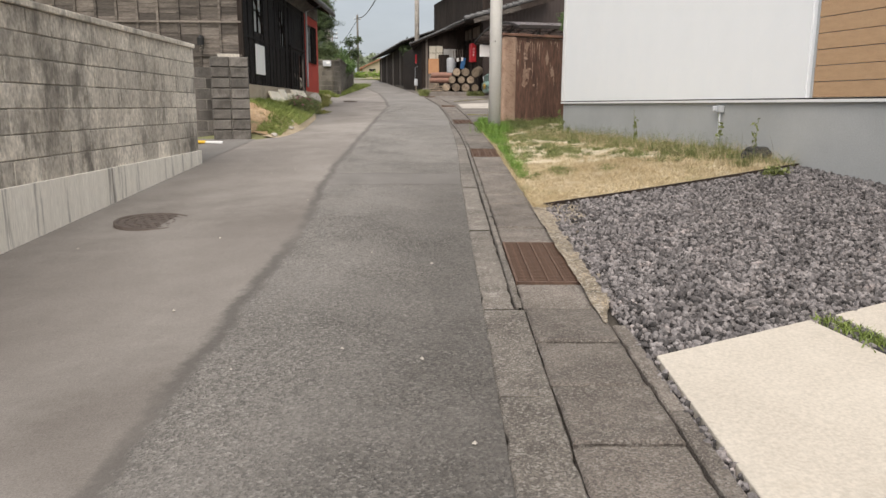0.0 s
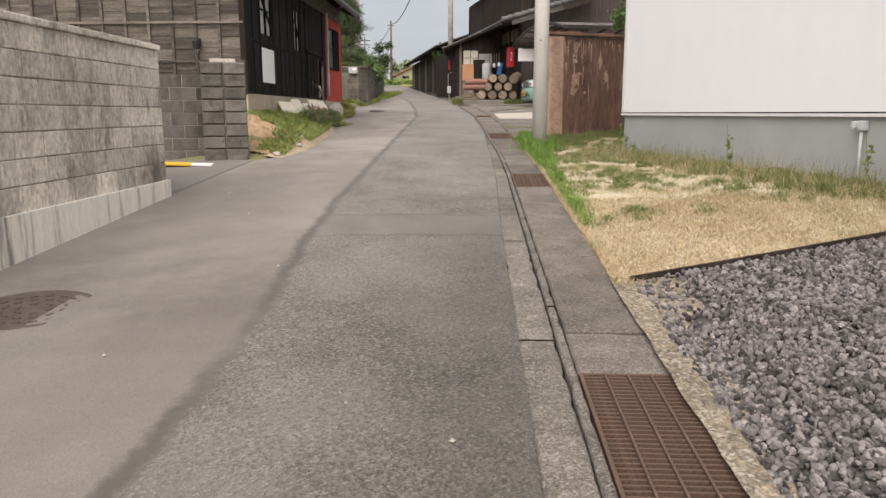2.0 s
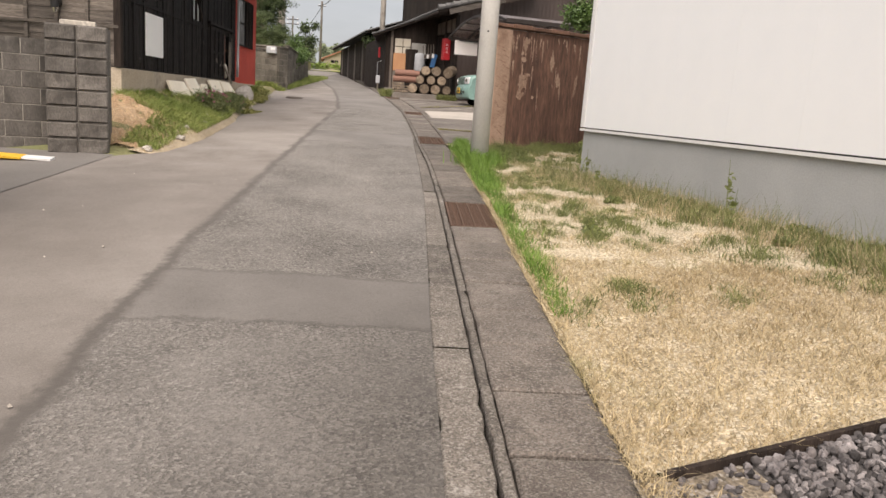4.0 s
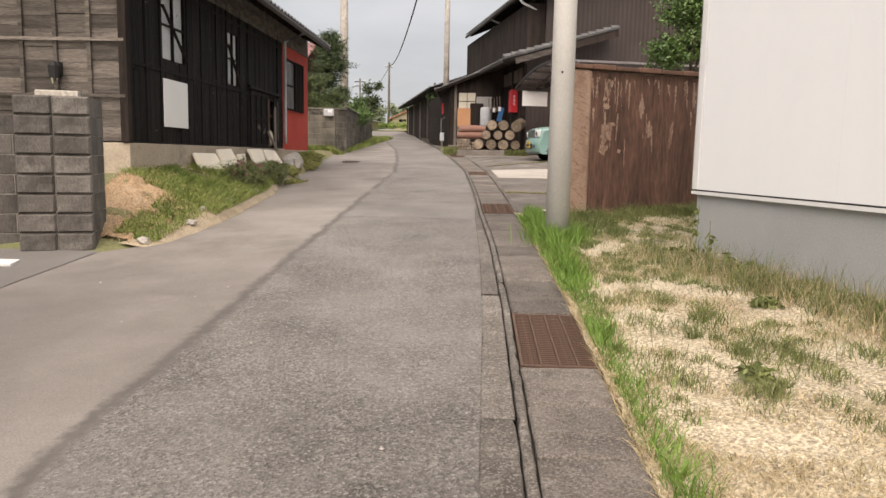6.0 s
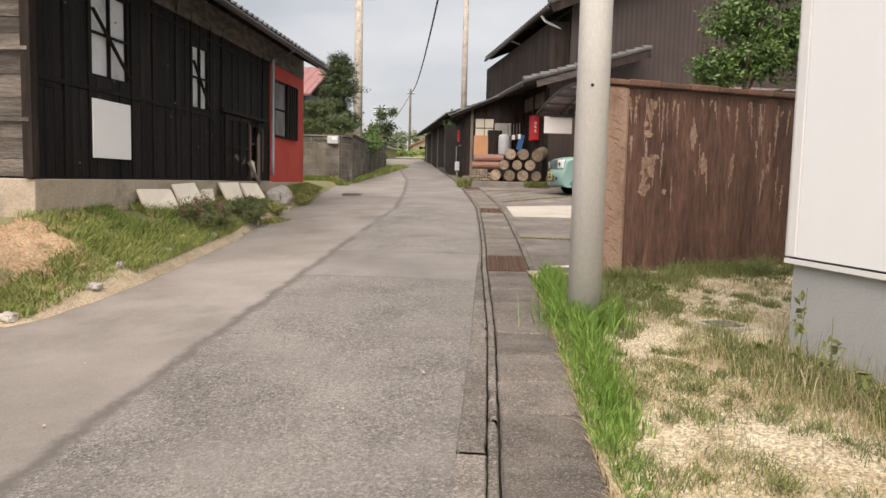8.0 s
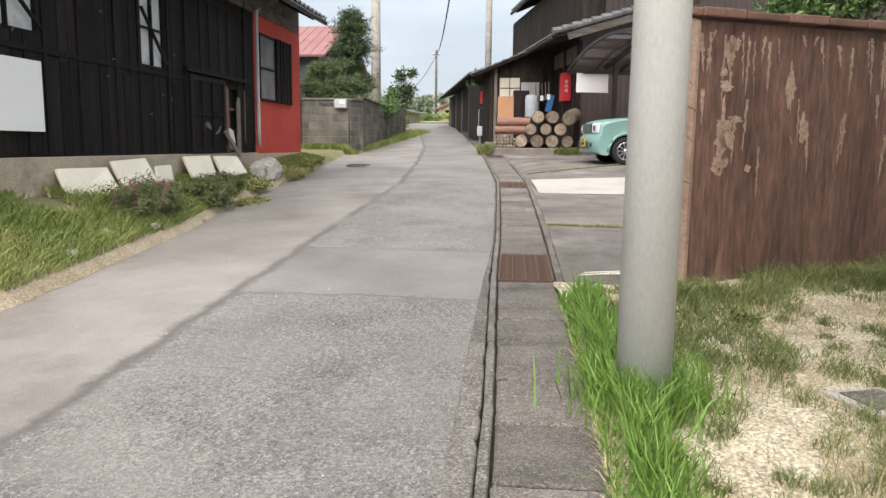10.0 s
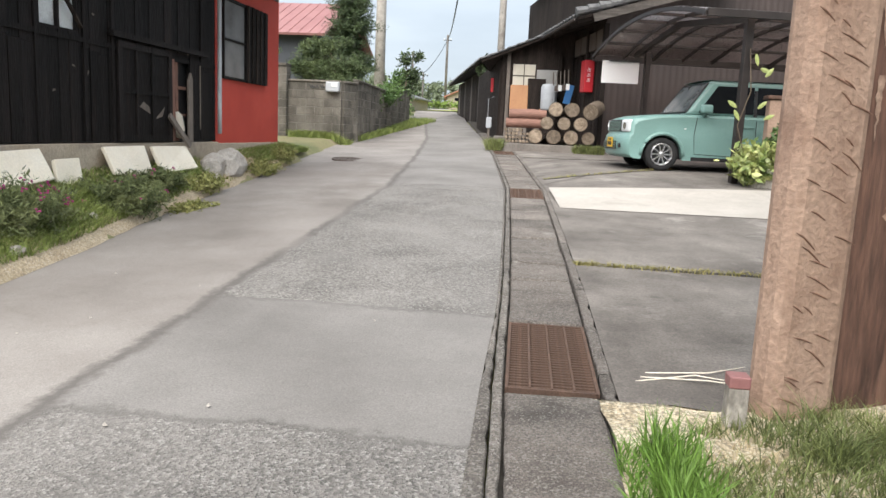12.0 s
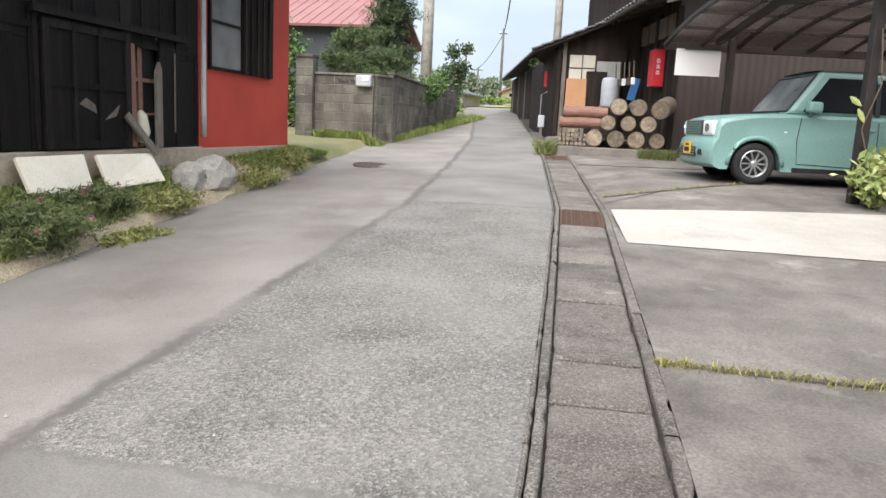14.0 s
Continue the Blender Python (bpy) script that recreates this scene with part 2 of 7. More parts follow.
PEEL = surf("bare_plaster", (0.3, 0.19, 0.135), (0.43, 0.3, 0.225), 5, 0.9, 0.4, 40, 0.5, (0.2, 0.115, 0.08), 6, 0.54)
COPING = surf("brown_coping", (0.15, 0.08, 0.055), (0.24, 0.13, 0.09), 4, 0.7, 0.4, 50, 0.4, piece=0.3)
BROWNCLAD = surf("brown_cladding", (0.033, 0.021, 0.0175), (0.046, 0.031, 0.026), 1.2, 0.6, 0.1, 60, 0.2)
CARPAINT = surf("mint_paint", (0.185, 0.315, 0.285), (0.19, 0.325, 0.295), 1, 0.28, 0, 60, 0.0)
BLACK = surf("black_plastic", (0.012, 0.012, 0.013), (0.02, 0.02, 0.021), 4, 0.5, 0.1, 80, 0.2)
RUBBER = surf("tyre_rubber", (0.014, 0.014, 0.014), (0.024, 0.024, 0.024), 6, 0.85, 0.2, 80, 0.3)
ALLOY = surf("alloy", (0.6, 0.6, 0.61), (0.68, 0.68, 0.69), 4, 0.3, 0, 80, 0.05, metal=0.9)
CHROME = surf("chrome", (0.75, 0.75, 0.76), (0.8, 0.8, 0.8), 4, 0.12, 0, 80, 0.02, metal=1.0)
GLASS = glass("window_glass", (0.55, 0.62, 0.62))
LAMPGLASS = glass("lamp_glass", (0.95, 0.97, 0.97), 0.1)
PALE_PANE = surf("pale_window_pane", (0.6, 0.63, 0.64), (0.76, 0.78, 0.78), 1.6, 0.25, 0.02, 60, 0.1, (0.32, 0.33, 0.33), 1.2, 0.55)
YELLOW = surf("yellow_plate", (0.75, 0.45, 0.03), (0.8, 0.5, 0.05), 3, 0.5, 0, 80, 0.1)
DARKMETAL = surf("dark_bronze", (0.03, 0.024, 0.022), (0.05, 0.04, 0.036), 3, 0.45, 0.05, 90, 0.2, metal=0.4)
SMOKE = surf("smoked_polycarbonate", (0.3, 0.225, 0.21), (0.4, 0.31, 0.29), 2, 0.3, 0, 60, 0.15, trans=0.7)
REDBOX = surf("red_box_paint", (0.5, 0.02, 0.03), (0.56, 0.03, 0.04), 3, 0.35, 0, 90, 0.08)
WHITE = surf("white_paint", (0.78, 0.78, 0.77), (0.82, 0.82, 0.81), 3, 0.5, 0, 90, 0.06)
LOGEND = surf("log_end_grain", (0.17, 0.13, 0.09), (0.34, 0.27, 0.2), 14, 0.9, 0.6, 60, 0.5, (0.11, 0.085, 0.06), 5, 0.5, piece=0.3)
ORANGEWOOD = surf("orange_plywood", (0.36, 0.17, 0.075), (0.43, 0.22, 0.1), 4, 0.6, 0.1, 60, 0.2, stretch=(1, 1, 0.3))
BROWNLOG = surf("reddish_log_bark", (0.17, 0.085, 0.062), (0.26, 0.14, 0.105), 5, 0.85, 0.6, 50, 0.4, stretch=(0.2, 1, 1))
BLUE = surf("blue_plastic", (0.03, 0.16, 0.4), (0.05, 0.2, 0.47), 3, 0.4, 0, 60, 0.1)
GREYPLAST = surf("grey_plastic", (0.4, 0.42, 0.44), (0.5, 0.52, 0.54), 3, 0.5, 0.05, 60, 0.15)
SHOJI = surf("cream_paper_panel", (0.5, 0.46, 0.38), (0.58, 0.54, 0.45), 3, 0.8, 0.05, 60, 0.15)
CORRUG = surf("corrugated_sheet", (0.38, 0.37, 0.35), (0.48, 0.47, 0.45), 3, 0.5, 0.05, 60, 0.2, metal=0.2)
REDROOF = surf("red_metal_roof", (0.28, 0.125, 0.12), (0.34, 0.165, 0.155), 1, 0.5, 0.05, 60, 0.1)
SLATE = surf("dark_slate_wall", (0.04, 0.045, 0.055), (0.06, 0.065, 0.075), 1.5, 0.7, 0.1, 50, 0.2)
STRAW = surf("beige_wall", (0.3, 0.255, 0.19), (0.36, 0.31, 0.235), 2, 0.85, 0.1, 50, 0.2)
OCHRE = surf("terracotta_roof", (0.28, 0.12, 0.075), (0.36, 0.17, 0.11), 2, 0.8, 0.2, 40, 0.3)
# Greyed pale green: distance haze is put into the leaf colour.
BAMBOO = surf("hazy_bamboo", (0.15, 0.19, 0.12), (0.27, 0.31, 0.2), 0.3, 0.8, 0, 10, 0.3, island=0.35)
HEDGE = surf("hedge_leaf", (0.13, 0.2, 0.03), (0.2, 0.28, 0.05), 1, 0.7, 0, 20, 0.3, island=0.3)
FIELDGREEN = surf("rice_green", (0.24, 0.28, 0.06), (0.32, 0.35, 0.09), 0.3, 0.9, 0.2, 10, 0.3)
CABLE = surf("cable_sheath", (0.02, 0.02, 0.022), (0.03, 0.03, 0.032), 4, 0.7, 0, 60, 0.1)
IRON = surf("cast_iron", (0.09, 0.07, 0.06), (0.14, 0.115, 0.1), 8, 0.75, 0.5, 90, 0.4, (0.17, 0.12, 0.09), 5, 0.6, metal=0.3)


# ---- mesh building ----
class Mesh:
    """Collects corners and faces of one mesh."""

    def __init__(self):
        self.v, self.f = [], []

    def add(self, pts, faces):
        k = len(self.v)
        self.v += [tuple(p) for p in pts]
        self.f += [tuple(k + i for i in q) for q in faces]
        return self

    def box(self, x0, x1, y0, y1, z0, z1, m=None):
        p = [Vector((x, y, z)) for z in (z0, z1) for y in (y0, y1) for x in (x0, x1)]
        if m is not None:
            p = [m @ q for q in p]
        return self.add(p, [(0, 2, 3, 1), (4, 5, 7, 6), (0, 1, 5, 4), (2, 6, 7, 3), (0, 4, 6, 2), (1, 3, 7, 5)])

    def beam(self, a, b, w, h, up=(0, 0, 1)):
        a, b = Vector(a), Vector(b)
        d = (b - a).normalized()
        s = d.cross(Vector(up)).normalized() * (w / 2)
        u = s.cross(d).normalized() * (h / 2)
        p = [e + i * s + j * u for e in (a, b) for i, j in ((-1, -1), (1, -1), (1, 1), (-1, 1))]
        return self.add(p, [(0, 1, 2, 3), (7, 6, 5, 4), (0, 4, 5, 1), (1, 5, 6, 2), (2, 6, 7, 3), (3, 7, 4, 0)])

    def tube(self, pts, radii, seg=8, caps=True):
        pts = [Vector(p) for p in pts]
        if isinstance(radii, (int, float)):
            radii = [radii] * len(pts)
        k = len(self.v)
        for i, p in enumerate(pts):
            d = (pts[min(i + 1, len(pts) - 1)] - pts[max(i - 1, 0)]).normalized()
            s = d.cross(Vector((0, 0, 1)) if abs(d.z) < 0.9 else Vector((1, 0, 0))).normalized()
            u = s.cross(d)
            self.v += [tuple(p + radii[i] * (math.cos(a) * s + math.sin(a) * u)) for a in (2 * math.pi * j / seg for j in range(seg))]
        for i in range(len(pts) - 1):
            for j in range(seg):
                a, b = k + i * seg + j, k + i * seg + (j + 1) % seg
                self.f.append((a, b, b + seg, a + seg))
        if caps:
            self.f.append(tuple(k + j for j in reversed(range(seg))))
            self.f.append(tuple(k + (len(pts) - 1) * seg + j for j in range(seg)))
        return self

    def sheet(self, us, vs, fn):
        k, nv = len(self.v), len(vs)
        self.v += [tuple(fn(u, w)) for u in us for w in vs]
        for i in range(len(us) - 1):
            for j in range(nv - 1):
                a = k + i * nv + j
                self.f.append((a, a + nv, a + nv + 1, a + 1))
        return self

    def prism(self, poly, z0, z1, m=None):
        n = len(poly)
        p = [Vector((x, y, z)) for z in (z0, z1) for x, y in poly]
        if m is not None:
            p = [m @ q for q in p]
        return self.add(p, [tuple(reversed(range(n))), tuple(range(n, 2 * n))] + [(i, (i + 1) % n, n + (i + 1) % n, n + i) for i in range(n)])

    def done(self, name, smooth=False):
        me = bpy.data.meshes.new(name)
        me.from_pydata(self.v, [], self.f)
        if smooth:
            me.polygons.foreach_set("use_smooth", [True] * len(me.polygons))
        me.update()
        return me


def part(name, mesh, material, parent=None, label="", m=None, bevel=0.0, smooth=False):
    """One mesh object, under a thing if one is given."""
    ob = new(name, mesh.done(name, smooth) if isinstance(mesh, Mesh) else mesh)
    if not ob.data.materials:
        ob.data.materials.append(material)
    if m is not None:
        ob.matrix_basis = m
    if parent is not None:
        ob.parent = parent
    if label:
        ob["label"] = label
    if bevel:
        b = ob.modifiers.new("bevel", "BEVEL")
        b.width, b.segments, b.limit_method = bevel, 2, "ANGLE"
    return ob


def thing(name, m, label, category, group="", kind=""):
    ob = new(name)
    ob.matrix_basis = m
    ob.empty_display_size = 0.2
    return tagged(ob, label, category, group, kind)


def structure(name, mesh, material, label, category="", smooth=False, bevel=0.0):
    return tagged(part(name, mesh, material, smooth=smooth, bevel=bevel), label, category or name.split("_")[0], kind="structure")


rnd = random.Random(7)
SLOPE = 0.0583


def lerp(v, xs, ys):
    return float(np.interp(v, xs, ys))


def road_left(y):
    return lerp(y, (-8, 4.6, 9.65, 12.9, 13.4, 15, 18, 20, 22, 25, 29.6, 38.5, 51.7, 62, 80), (-3.25, -3.3, -3.44, -3.5, -2.95, -2.85, -3.08, -3.4, -3.62, -3.85, -4.3, -4.95, -6.3, -7.9, -11.5))


def lid_left(y):
    return lerp(y, (-8, 11, 13.5, 16, 17.7, 19.7, 22.9, 27.9, 34.5, 45, 52, 80), (0.6, 0.6, 0.55, 0.44, 0.39, 0.3, 0.14, -0.38, -1.2, -2.7, -3.6, -8.5))


def road_right(y):
    return lid_left(y) - lerp(y, (-8, 7.4, 14, 17, 80), (0.235, 0.235, 0.16, 0.08, 0.08))


def base(y):
    return SLOPE * max(-40.0, min(y, 66.0)) + 0.02 * max(0.0, min(y - 66, 60))


def road_z(x, y):
    return base(y) - 0.0375 * max(0.0, min(-1.0 - x, 2.6))


def house_line(y):
    return 2.44 + (13.2 - y) * 0.2515


def ground_z(x, y):
    """Height of the open ground beside the road."""
    z = road_z(x, y) - 0.03
    if x < road_left(y) + 0.1 and y > 13.2:
        top = lerp(y, (13.2, 15, 18, 22, 25.5, 27, 29, 31, 40), (0.72, 1.38, 1.42, 1.5, 1.68, 1.62, 1.72, 1.85, 2.45))
        k = min(1.0, max(0.0, (road_left(y) + 0.1 - x) / max(0.3, road_left(y) + 0.1 + 4.1)))
        z = z + (max(top, z) - z) * k ** 0.8
    if x > 1.12 and y < 17:
        k = min(1.0, max(0.0, (x - 1.12) / max(0.8, house_line(y) - 1.12)))
        goal = max(lerp(y, (2, 8), (0.28, 0.77)), base(y)) if y < 14.5 else base(y)
        z = base(y) - 0.02 + (goal - base(y)) * k
    if y > 25 and x > 1.0:
        z = min(z, 1.9 + 0.02 * (y - 25)) if y < 40 else z
    return z


# ---- ground ----
xs = [-400, -200, -100, -60, -40, -28, -20, -15, -12, -10, -8, -7, -6] + [-5.5 + 0.25 * i for i in range(54)] + [8.5, 9.5, 11, 13, 16, 20, 28, 40, 60, 100, 200, 400]
ys = [-300, -150, -80, -45, -30, -20, -12, -8, -5] + [-3 + 0.4 * i for i in range(120)] + [46, 48, 51, 54, 58, 62, 66, 72, 80, 95, 120, 160, 250, 400]


def ground_point(x, y):
    z = ground_z(x, y)
    inside = road_left(y) - 0.05 < x < lid_left(y) + 0.5
    if inside or (x > lid_left(y) + 0.4 and 15.6 < y < 32 and x < 9):
        z -= 0.12
    return (x, y, z + (0.012 * noise.noise((x * 2, y * 2, 0)) if not inside else 0))


structure("ground", Mesh().sheet(xs, ys, ground_point), FIELD, "uneven earth and weedy ground sloping uphill", "ground", smooth=True)


def strip(name, y0, y1, step, left, right, lift, material, label, category, rag=0.0, across=8):
    m = Mesh()
    yy = [y0 + (y1 - y0) * i / max(2, int((y1 - y0) / step)) for i in range(max(2, int((y1 - y0) / step)) + 1)]
    sd = rnd.random() * 50

    def fn(y, k):
        e = rag * noise.noise((y * 1.7, sd, 0)) if k in (0.0,) else 0.0
        x = left(y) + e + (right(y) - left(y)) * k
        yo = y + rag * noise.noise((x * 2.1, sd + 9, 0)) if y in (yy[0], yy[-1]) else y
        return (x, yo, max(road_z(x, yo) + 0.006, ground_z(x, yo) + 0.035 * (1 - k)) if name.startswith("verge") and k < 1 else road_z(x, yo) + (0.002 if name.startswith("verge") else lift))
    m.sheet(yy, [i / across for i in range(across + 1)], fn)
    return structure(name, m, material, label, category, smooth=True)


patch_l = lambda y: lerp(y, (-8, 3, 5.2, 7.3, 9.1, 12.5, 16.5, 17, 20, 22.9, 27, 33, 45), (-1.0, -1.0, -1.02, -1.18, -1.28, -1.34, -1.4, -1.42, -1.47, -1.52, -1.9, -2.6, -4.6))
COARSE_RUNS = ((-9.0, 7.38), (8.22, 15.37), (17.02, 22.92))


def road_surface():
    """Smooth old asphalt, a repaired half behind a tar seam, and stretches of coarse open chippings."""
    m = bpy.data.materials.new("lane_asphalt")
    m.use_nodes = True
    n, l = m.node_tree.nodes, m.node_tree.links
    p = n["Principled BSDF"]
    pos = n.new("ShaderNodeNewGeometry").outputs["Position"]
    split = n.new("ShaderNodeSeparateXYZ")
    l.new(pos, split.inputs[0])
    seam_at = n.new("ShaderNodeAttribute")
    seam_at.attribute_name = "seam"

    def tex(scale, detail=5.0, rough=0.6, socket="Fac"):
        t = n.new("ShaderNodeTexNoise")
        for key, v in (("Scale", scale), ("Detail", detail), ("Roughness", rough)):
            t.inputs[key].default_value = v
        l.new(pos, t.inputs["Vector"])
        return t.outputs[socket]

    def op(kind, a, b=0.0, c=0.0):
        x = n.new("ShaderNodeMath")
        x.operation = kind
        for i, v in enumerate((a, b, c)):
            if isinstance(v, (int, float)):
                x.inputs[i].default_value = v
            else:
                l.new(v, x.inputs[i])
        return x.outputs[0]

    def span(sock, lo, hi, t0=0.0, t1=1.0):
        x = n.new("ShaderNodeMapRange")
        for key, v in zip(("From Min", "From Max", "To Min", "To Max"), (lo, hi, t0, t1)):
            x.inputs[key].default_value = v
        l.new(sock, x.inputs["Value"])
        return x.outputs["Result"]

    def mix(fac, c1, c2, mode="MIX"):
        x = n.new("ShaderNodeMixRGB")
        x.blend_type = mode
        for key, v in (("Fac", fac), ("Color1", c1), ("Color2", c2)):
            if isinstance(v, (int, float)):
                x.inputs[key].default_value = v
            elif isinstance(v, tuple):
                x.inputs[key].default_value = (*v, 1)
            else:
                l.new(v, x.inputs[key])
        return x.outputs["Color"]

    rag = op("ADD", span(tex(2.0), 0, 1, -0.09, 0.09), span(tex(17, 4), 0, 1, -0.06, 0.06))
    d = op("ADD", seam_at.outputs["Fac"], rag)
    along_y = op("ADD", split.outputs["Y"], op("MULTIPLY", rag, 1.3))
    right = span(d, -0.02, 0.03)
    coarse = None
    for y0, y1 in COARSE_RUNS:
        run = op("MULTIPLY", span(along_y, y0 - 0.03, y0 + 0.05), span(along_y, y1 + 0.05, y1 - 0.03))
        coarse = run if coarse is None else op("ADD", coarse, run)
    worn = span(tex(1.3, 7, 0.65), 0.3, 0.62, 0.35, 1.0)
    rough_top = op("MULTIPLY", op("MULTIPLY", right, coarse), worn)
    # colours
    old = mix(span(tex(0.8), 0.32, 0.68), (0.165, 0.146, 0.13), (0.255, 0.231, 0.21))
    old = mix(span(tex(0.45, 8, 0.7), 0.5, 0.66, 0, 0.7), old, (0.3, 0.277, 0.254))
    old = mix(0.5, old, span(tex(130, 3), 0.3, 0.7, 0.55, 1.4), "MULTIPLY")
    newer = mix(span(tex(1.0, 7), 0.32, 0.68), (0.15, 0.139, 0.128), (0.225, 0.21, 0.195))
    newer = mix(0.5, newer, span(tex(120, 3), 0.3, 0.7, 0.55, 1.4), "MULTIPLY")
    cell = n.new("ShaderNodeTexVoronoi")
    cell.inputs["Scale"].default_value = 95
    bent = n.new("ShaderNodeVectorMath")
    bent.operation = "MULTIPLY_ADD"
    bent.inputs[1].default_value = (0.02, 0.02, 0.02)
    l.new(tex(60, 3, 0.6, "Color"), bent.inputs[0])
    l.new(pos, bent.inputs[2])
    l.new(bent.outputs[0], cell.inputs["Vector"])
    rgb = n.new("ShaderNodeSeparateColor")
    l.new(cell.outputs["Color"], rgb.inputs["Color"])
    chip = mix(span(tex(1.6, 8, 0.65), 0.3, 0.7), (0.135, 0.125, 0.113), (0.24, 0.223, 0.204))
    chip = mix(0.85, chip, span(rgb.outputs["Green"], 0, 1, 0.42, 1.5), "MULTIPLY")
    chip = mix(span(rgb.outputs["Red"], 0.78, 0.98, 0, 0.75), chip, (0.42, 0.4, 0.37))
    col = mix(right, old, newer)
    col = mix(rough_top, col, chip)
    # tar seam, cross joints, a darker strip along the lower kerb, colour scaled along Y
    tar = op("MULTIPLY", span(op("ABSOLUTE", op("ADD", d, 0.03)), 0.075, 0.015), span(tex(0.9), 0.3, 0.5, 0.3, 0.85))
    col = mix(tar, col, (0.095, 0.086, 0.078))
    for y0 in (7.38, 8.22, 15.37, 17.02, 22.92):
        line = op("MULTIPLY", span(op("ABSOLUTE", op("SUBTRACT", along_y, y0)), 0.04, 0.01, 0, 0.5), right)
        col = mix(line, col, (0.1, 0.092, 0.083))
    kerb_side = op("MULTIPLY", op("MULTIPLY", span(op("ADD", split.outputs["X"], rag), -0.65, 0.15), span(along_y, 9.5, 6.5)), span(tex(0.7, 6), 0.2, 0.42))
    col = mix(op("MULTIPLY", kerb_side, 0.85), col, (0.6, 0.59, 0.58), "MULTIPLY")
    # Lane colour scaled 0.78 to 1.08 along Y to fit its brightness.
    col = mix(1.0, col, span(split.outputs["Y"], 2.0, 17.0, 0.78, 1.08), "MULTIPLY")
    spot = span(tex(3.3, 10, 0.8), 0.66, 0.74, 0, 0.5)
    col = mix(spot, col, (0.34, 0.32, 0.29))
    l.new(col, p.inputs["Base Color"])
    l.new(span(tex(40, 4), 0.3, 0.7, 0.74, 0.92), p.inputs["Roughness"])
    bn = n.new("ShaderNodeBump")
    bn.inputs["Distance"].default_value = 0.012
    l.new(op("ADD", op("MULTIPLY", cell.outputs["Distance"], rough_top), op("MULTIPLY", tex(110, 3), 0.5)), bn.inputs["Height"])
    l.new(span(rough_top, 0, 1, 0.35, 0.9), bn.inputs["Strength"])
    l.new(bn.outputs["Normal"], p.inputs["Normal"])
    return m


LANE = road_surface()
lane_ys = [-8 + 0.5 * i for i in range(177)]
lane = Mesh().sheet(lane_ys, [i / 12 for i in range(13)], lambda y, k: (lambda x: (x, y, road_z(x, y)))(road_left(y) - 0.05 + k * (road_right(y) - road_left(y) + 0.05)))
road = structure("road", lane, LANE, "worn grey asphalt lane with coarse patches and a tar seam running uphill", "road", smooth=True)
road.data.attributes.new("seam", "FLOAT", "POINT").data.foreach_set("value", [v.co.x - patch_l(v.co.y) for v in road.data.vertices])
strip("verge_left", 13.3, 25.3, 0.3, lambda y: road_left(y) - 0.22, lambda y: road_left(y) + 0.03 + 0.05 * noise.noise((y * 2, 0, 5)), 0.014, VERGE, "sandy gravelly edge beside the asphalt", "verge", 0.08, 4)


# ---- lots beside the road ----
def edge_y(x):
    return 6.06 + (x - 1.15) * 0.31


def outer(y):
    return lid_left(y) + 0.52


def lawn_point(k, u):
    y = 6.06 + 11.2 * k
    x = outer(y) - 0.1 + 0.03 * noise.noise((y * 2.3, 4, 0)) + 0.02 * noise.noise((y * 9, 4, 0)) + u * (house_line(min(y, 13.2)) + (0.3 if y < 13.2 else 0.3 + 1.4 * (y - 13.2)) - outer(y))
    y = min(max(y, edge_y(x)), 15.85 + 0.457 * max(0, x - 1.42))
    return (x, y, max(ground_z(x, y) + 0.034, base(y) + 0.03 if x < 1.18 else -9) + (0.02 if x > 1.18 else 0.005) * noise.noise((x * 3, y * 3, 1)) + 0.012 * noise.noise((x * 11, y * 11, 2)))


lawn = Mesh().sheet([i / 140 for i in range(141)], [i / 40 for i in range(41)], lawn_point)
structure("lawn", lawn, SOIL, "sandy bare ground with dry grass and weeds", "lawn", smooth=True)
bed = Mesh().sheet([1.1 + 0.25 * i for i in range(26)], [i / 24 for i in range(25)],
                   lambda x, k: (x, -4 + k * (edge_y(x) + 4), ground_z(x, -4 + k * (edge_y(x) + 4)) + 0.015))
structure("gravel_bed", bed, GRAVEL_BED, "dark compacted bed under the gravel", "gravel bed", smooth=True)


def margin_point(k, u):
    y = 2.75 + 3.45 * k
    w = lerp(y, (2.75, 3.3, 4.5, 6.2), (0.02, 0.16, 0.28, 0.5)) * (1 + 0.45 * noise.noise((y * 2.6, 8, 0)))
    x = outer(y) - 0.125 + 0.02 * noise.noise((y * 3.1, 6, 0)) + u * w
    y = min(y, edge_y(x))
    return (x, y, (base(y) + 0.028 if x < outer(y) else ground_z(x, y) + 0.026) + 0.008 * noise.noise((x * 12, y * 12, 0)) - 0.03 * (u > 0.95))


structure("soil_margin", Mesh().sheet([i / 40 for i in range(41)], [i / 8 for i in range(9)], margin_point), SPILL, "sandy soil washed over the gutter edge beside the gravel", "soil", smooth=True)


def flat_piece(name, poly, z, thick, material, label, bevel=0.006):
    m = Mesh()
    n = len(poly)
    p = [(x, y, z(x, y) + d) for d in (-thick, 0) for x, y in poly]
    m.add(p, [tuple(reversed(range(n))), tuple(range(n, 2 * n))] + [(i, (i + 1) % n, n + (i + 1) % n, n + i) for i in range(n)])
    return structure(name, m, material, label, "pavement", bevel=bevel)


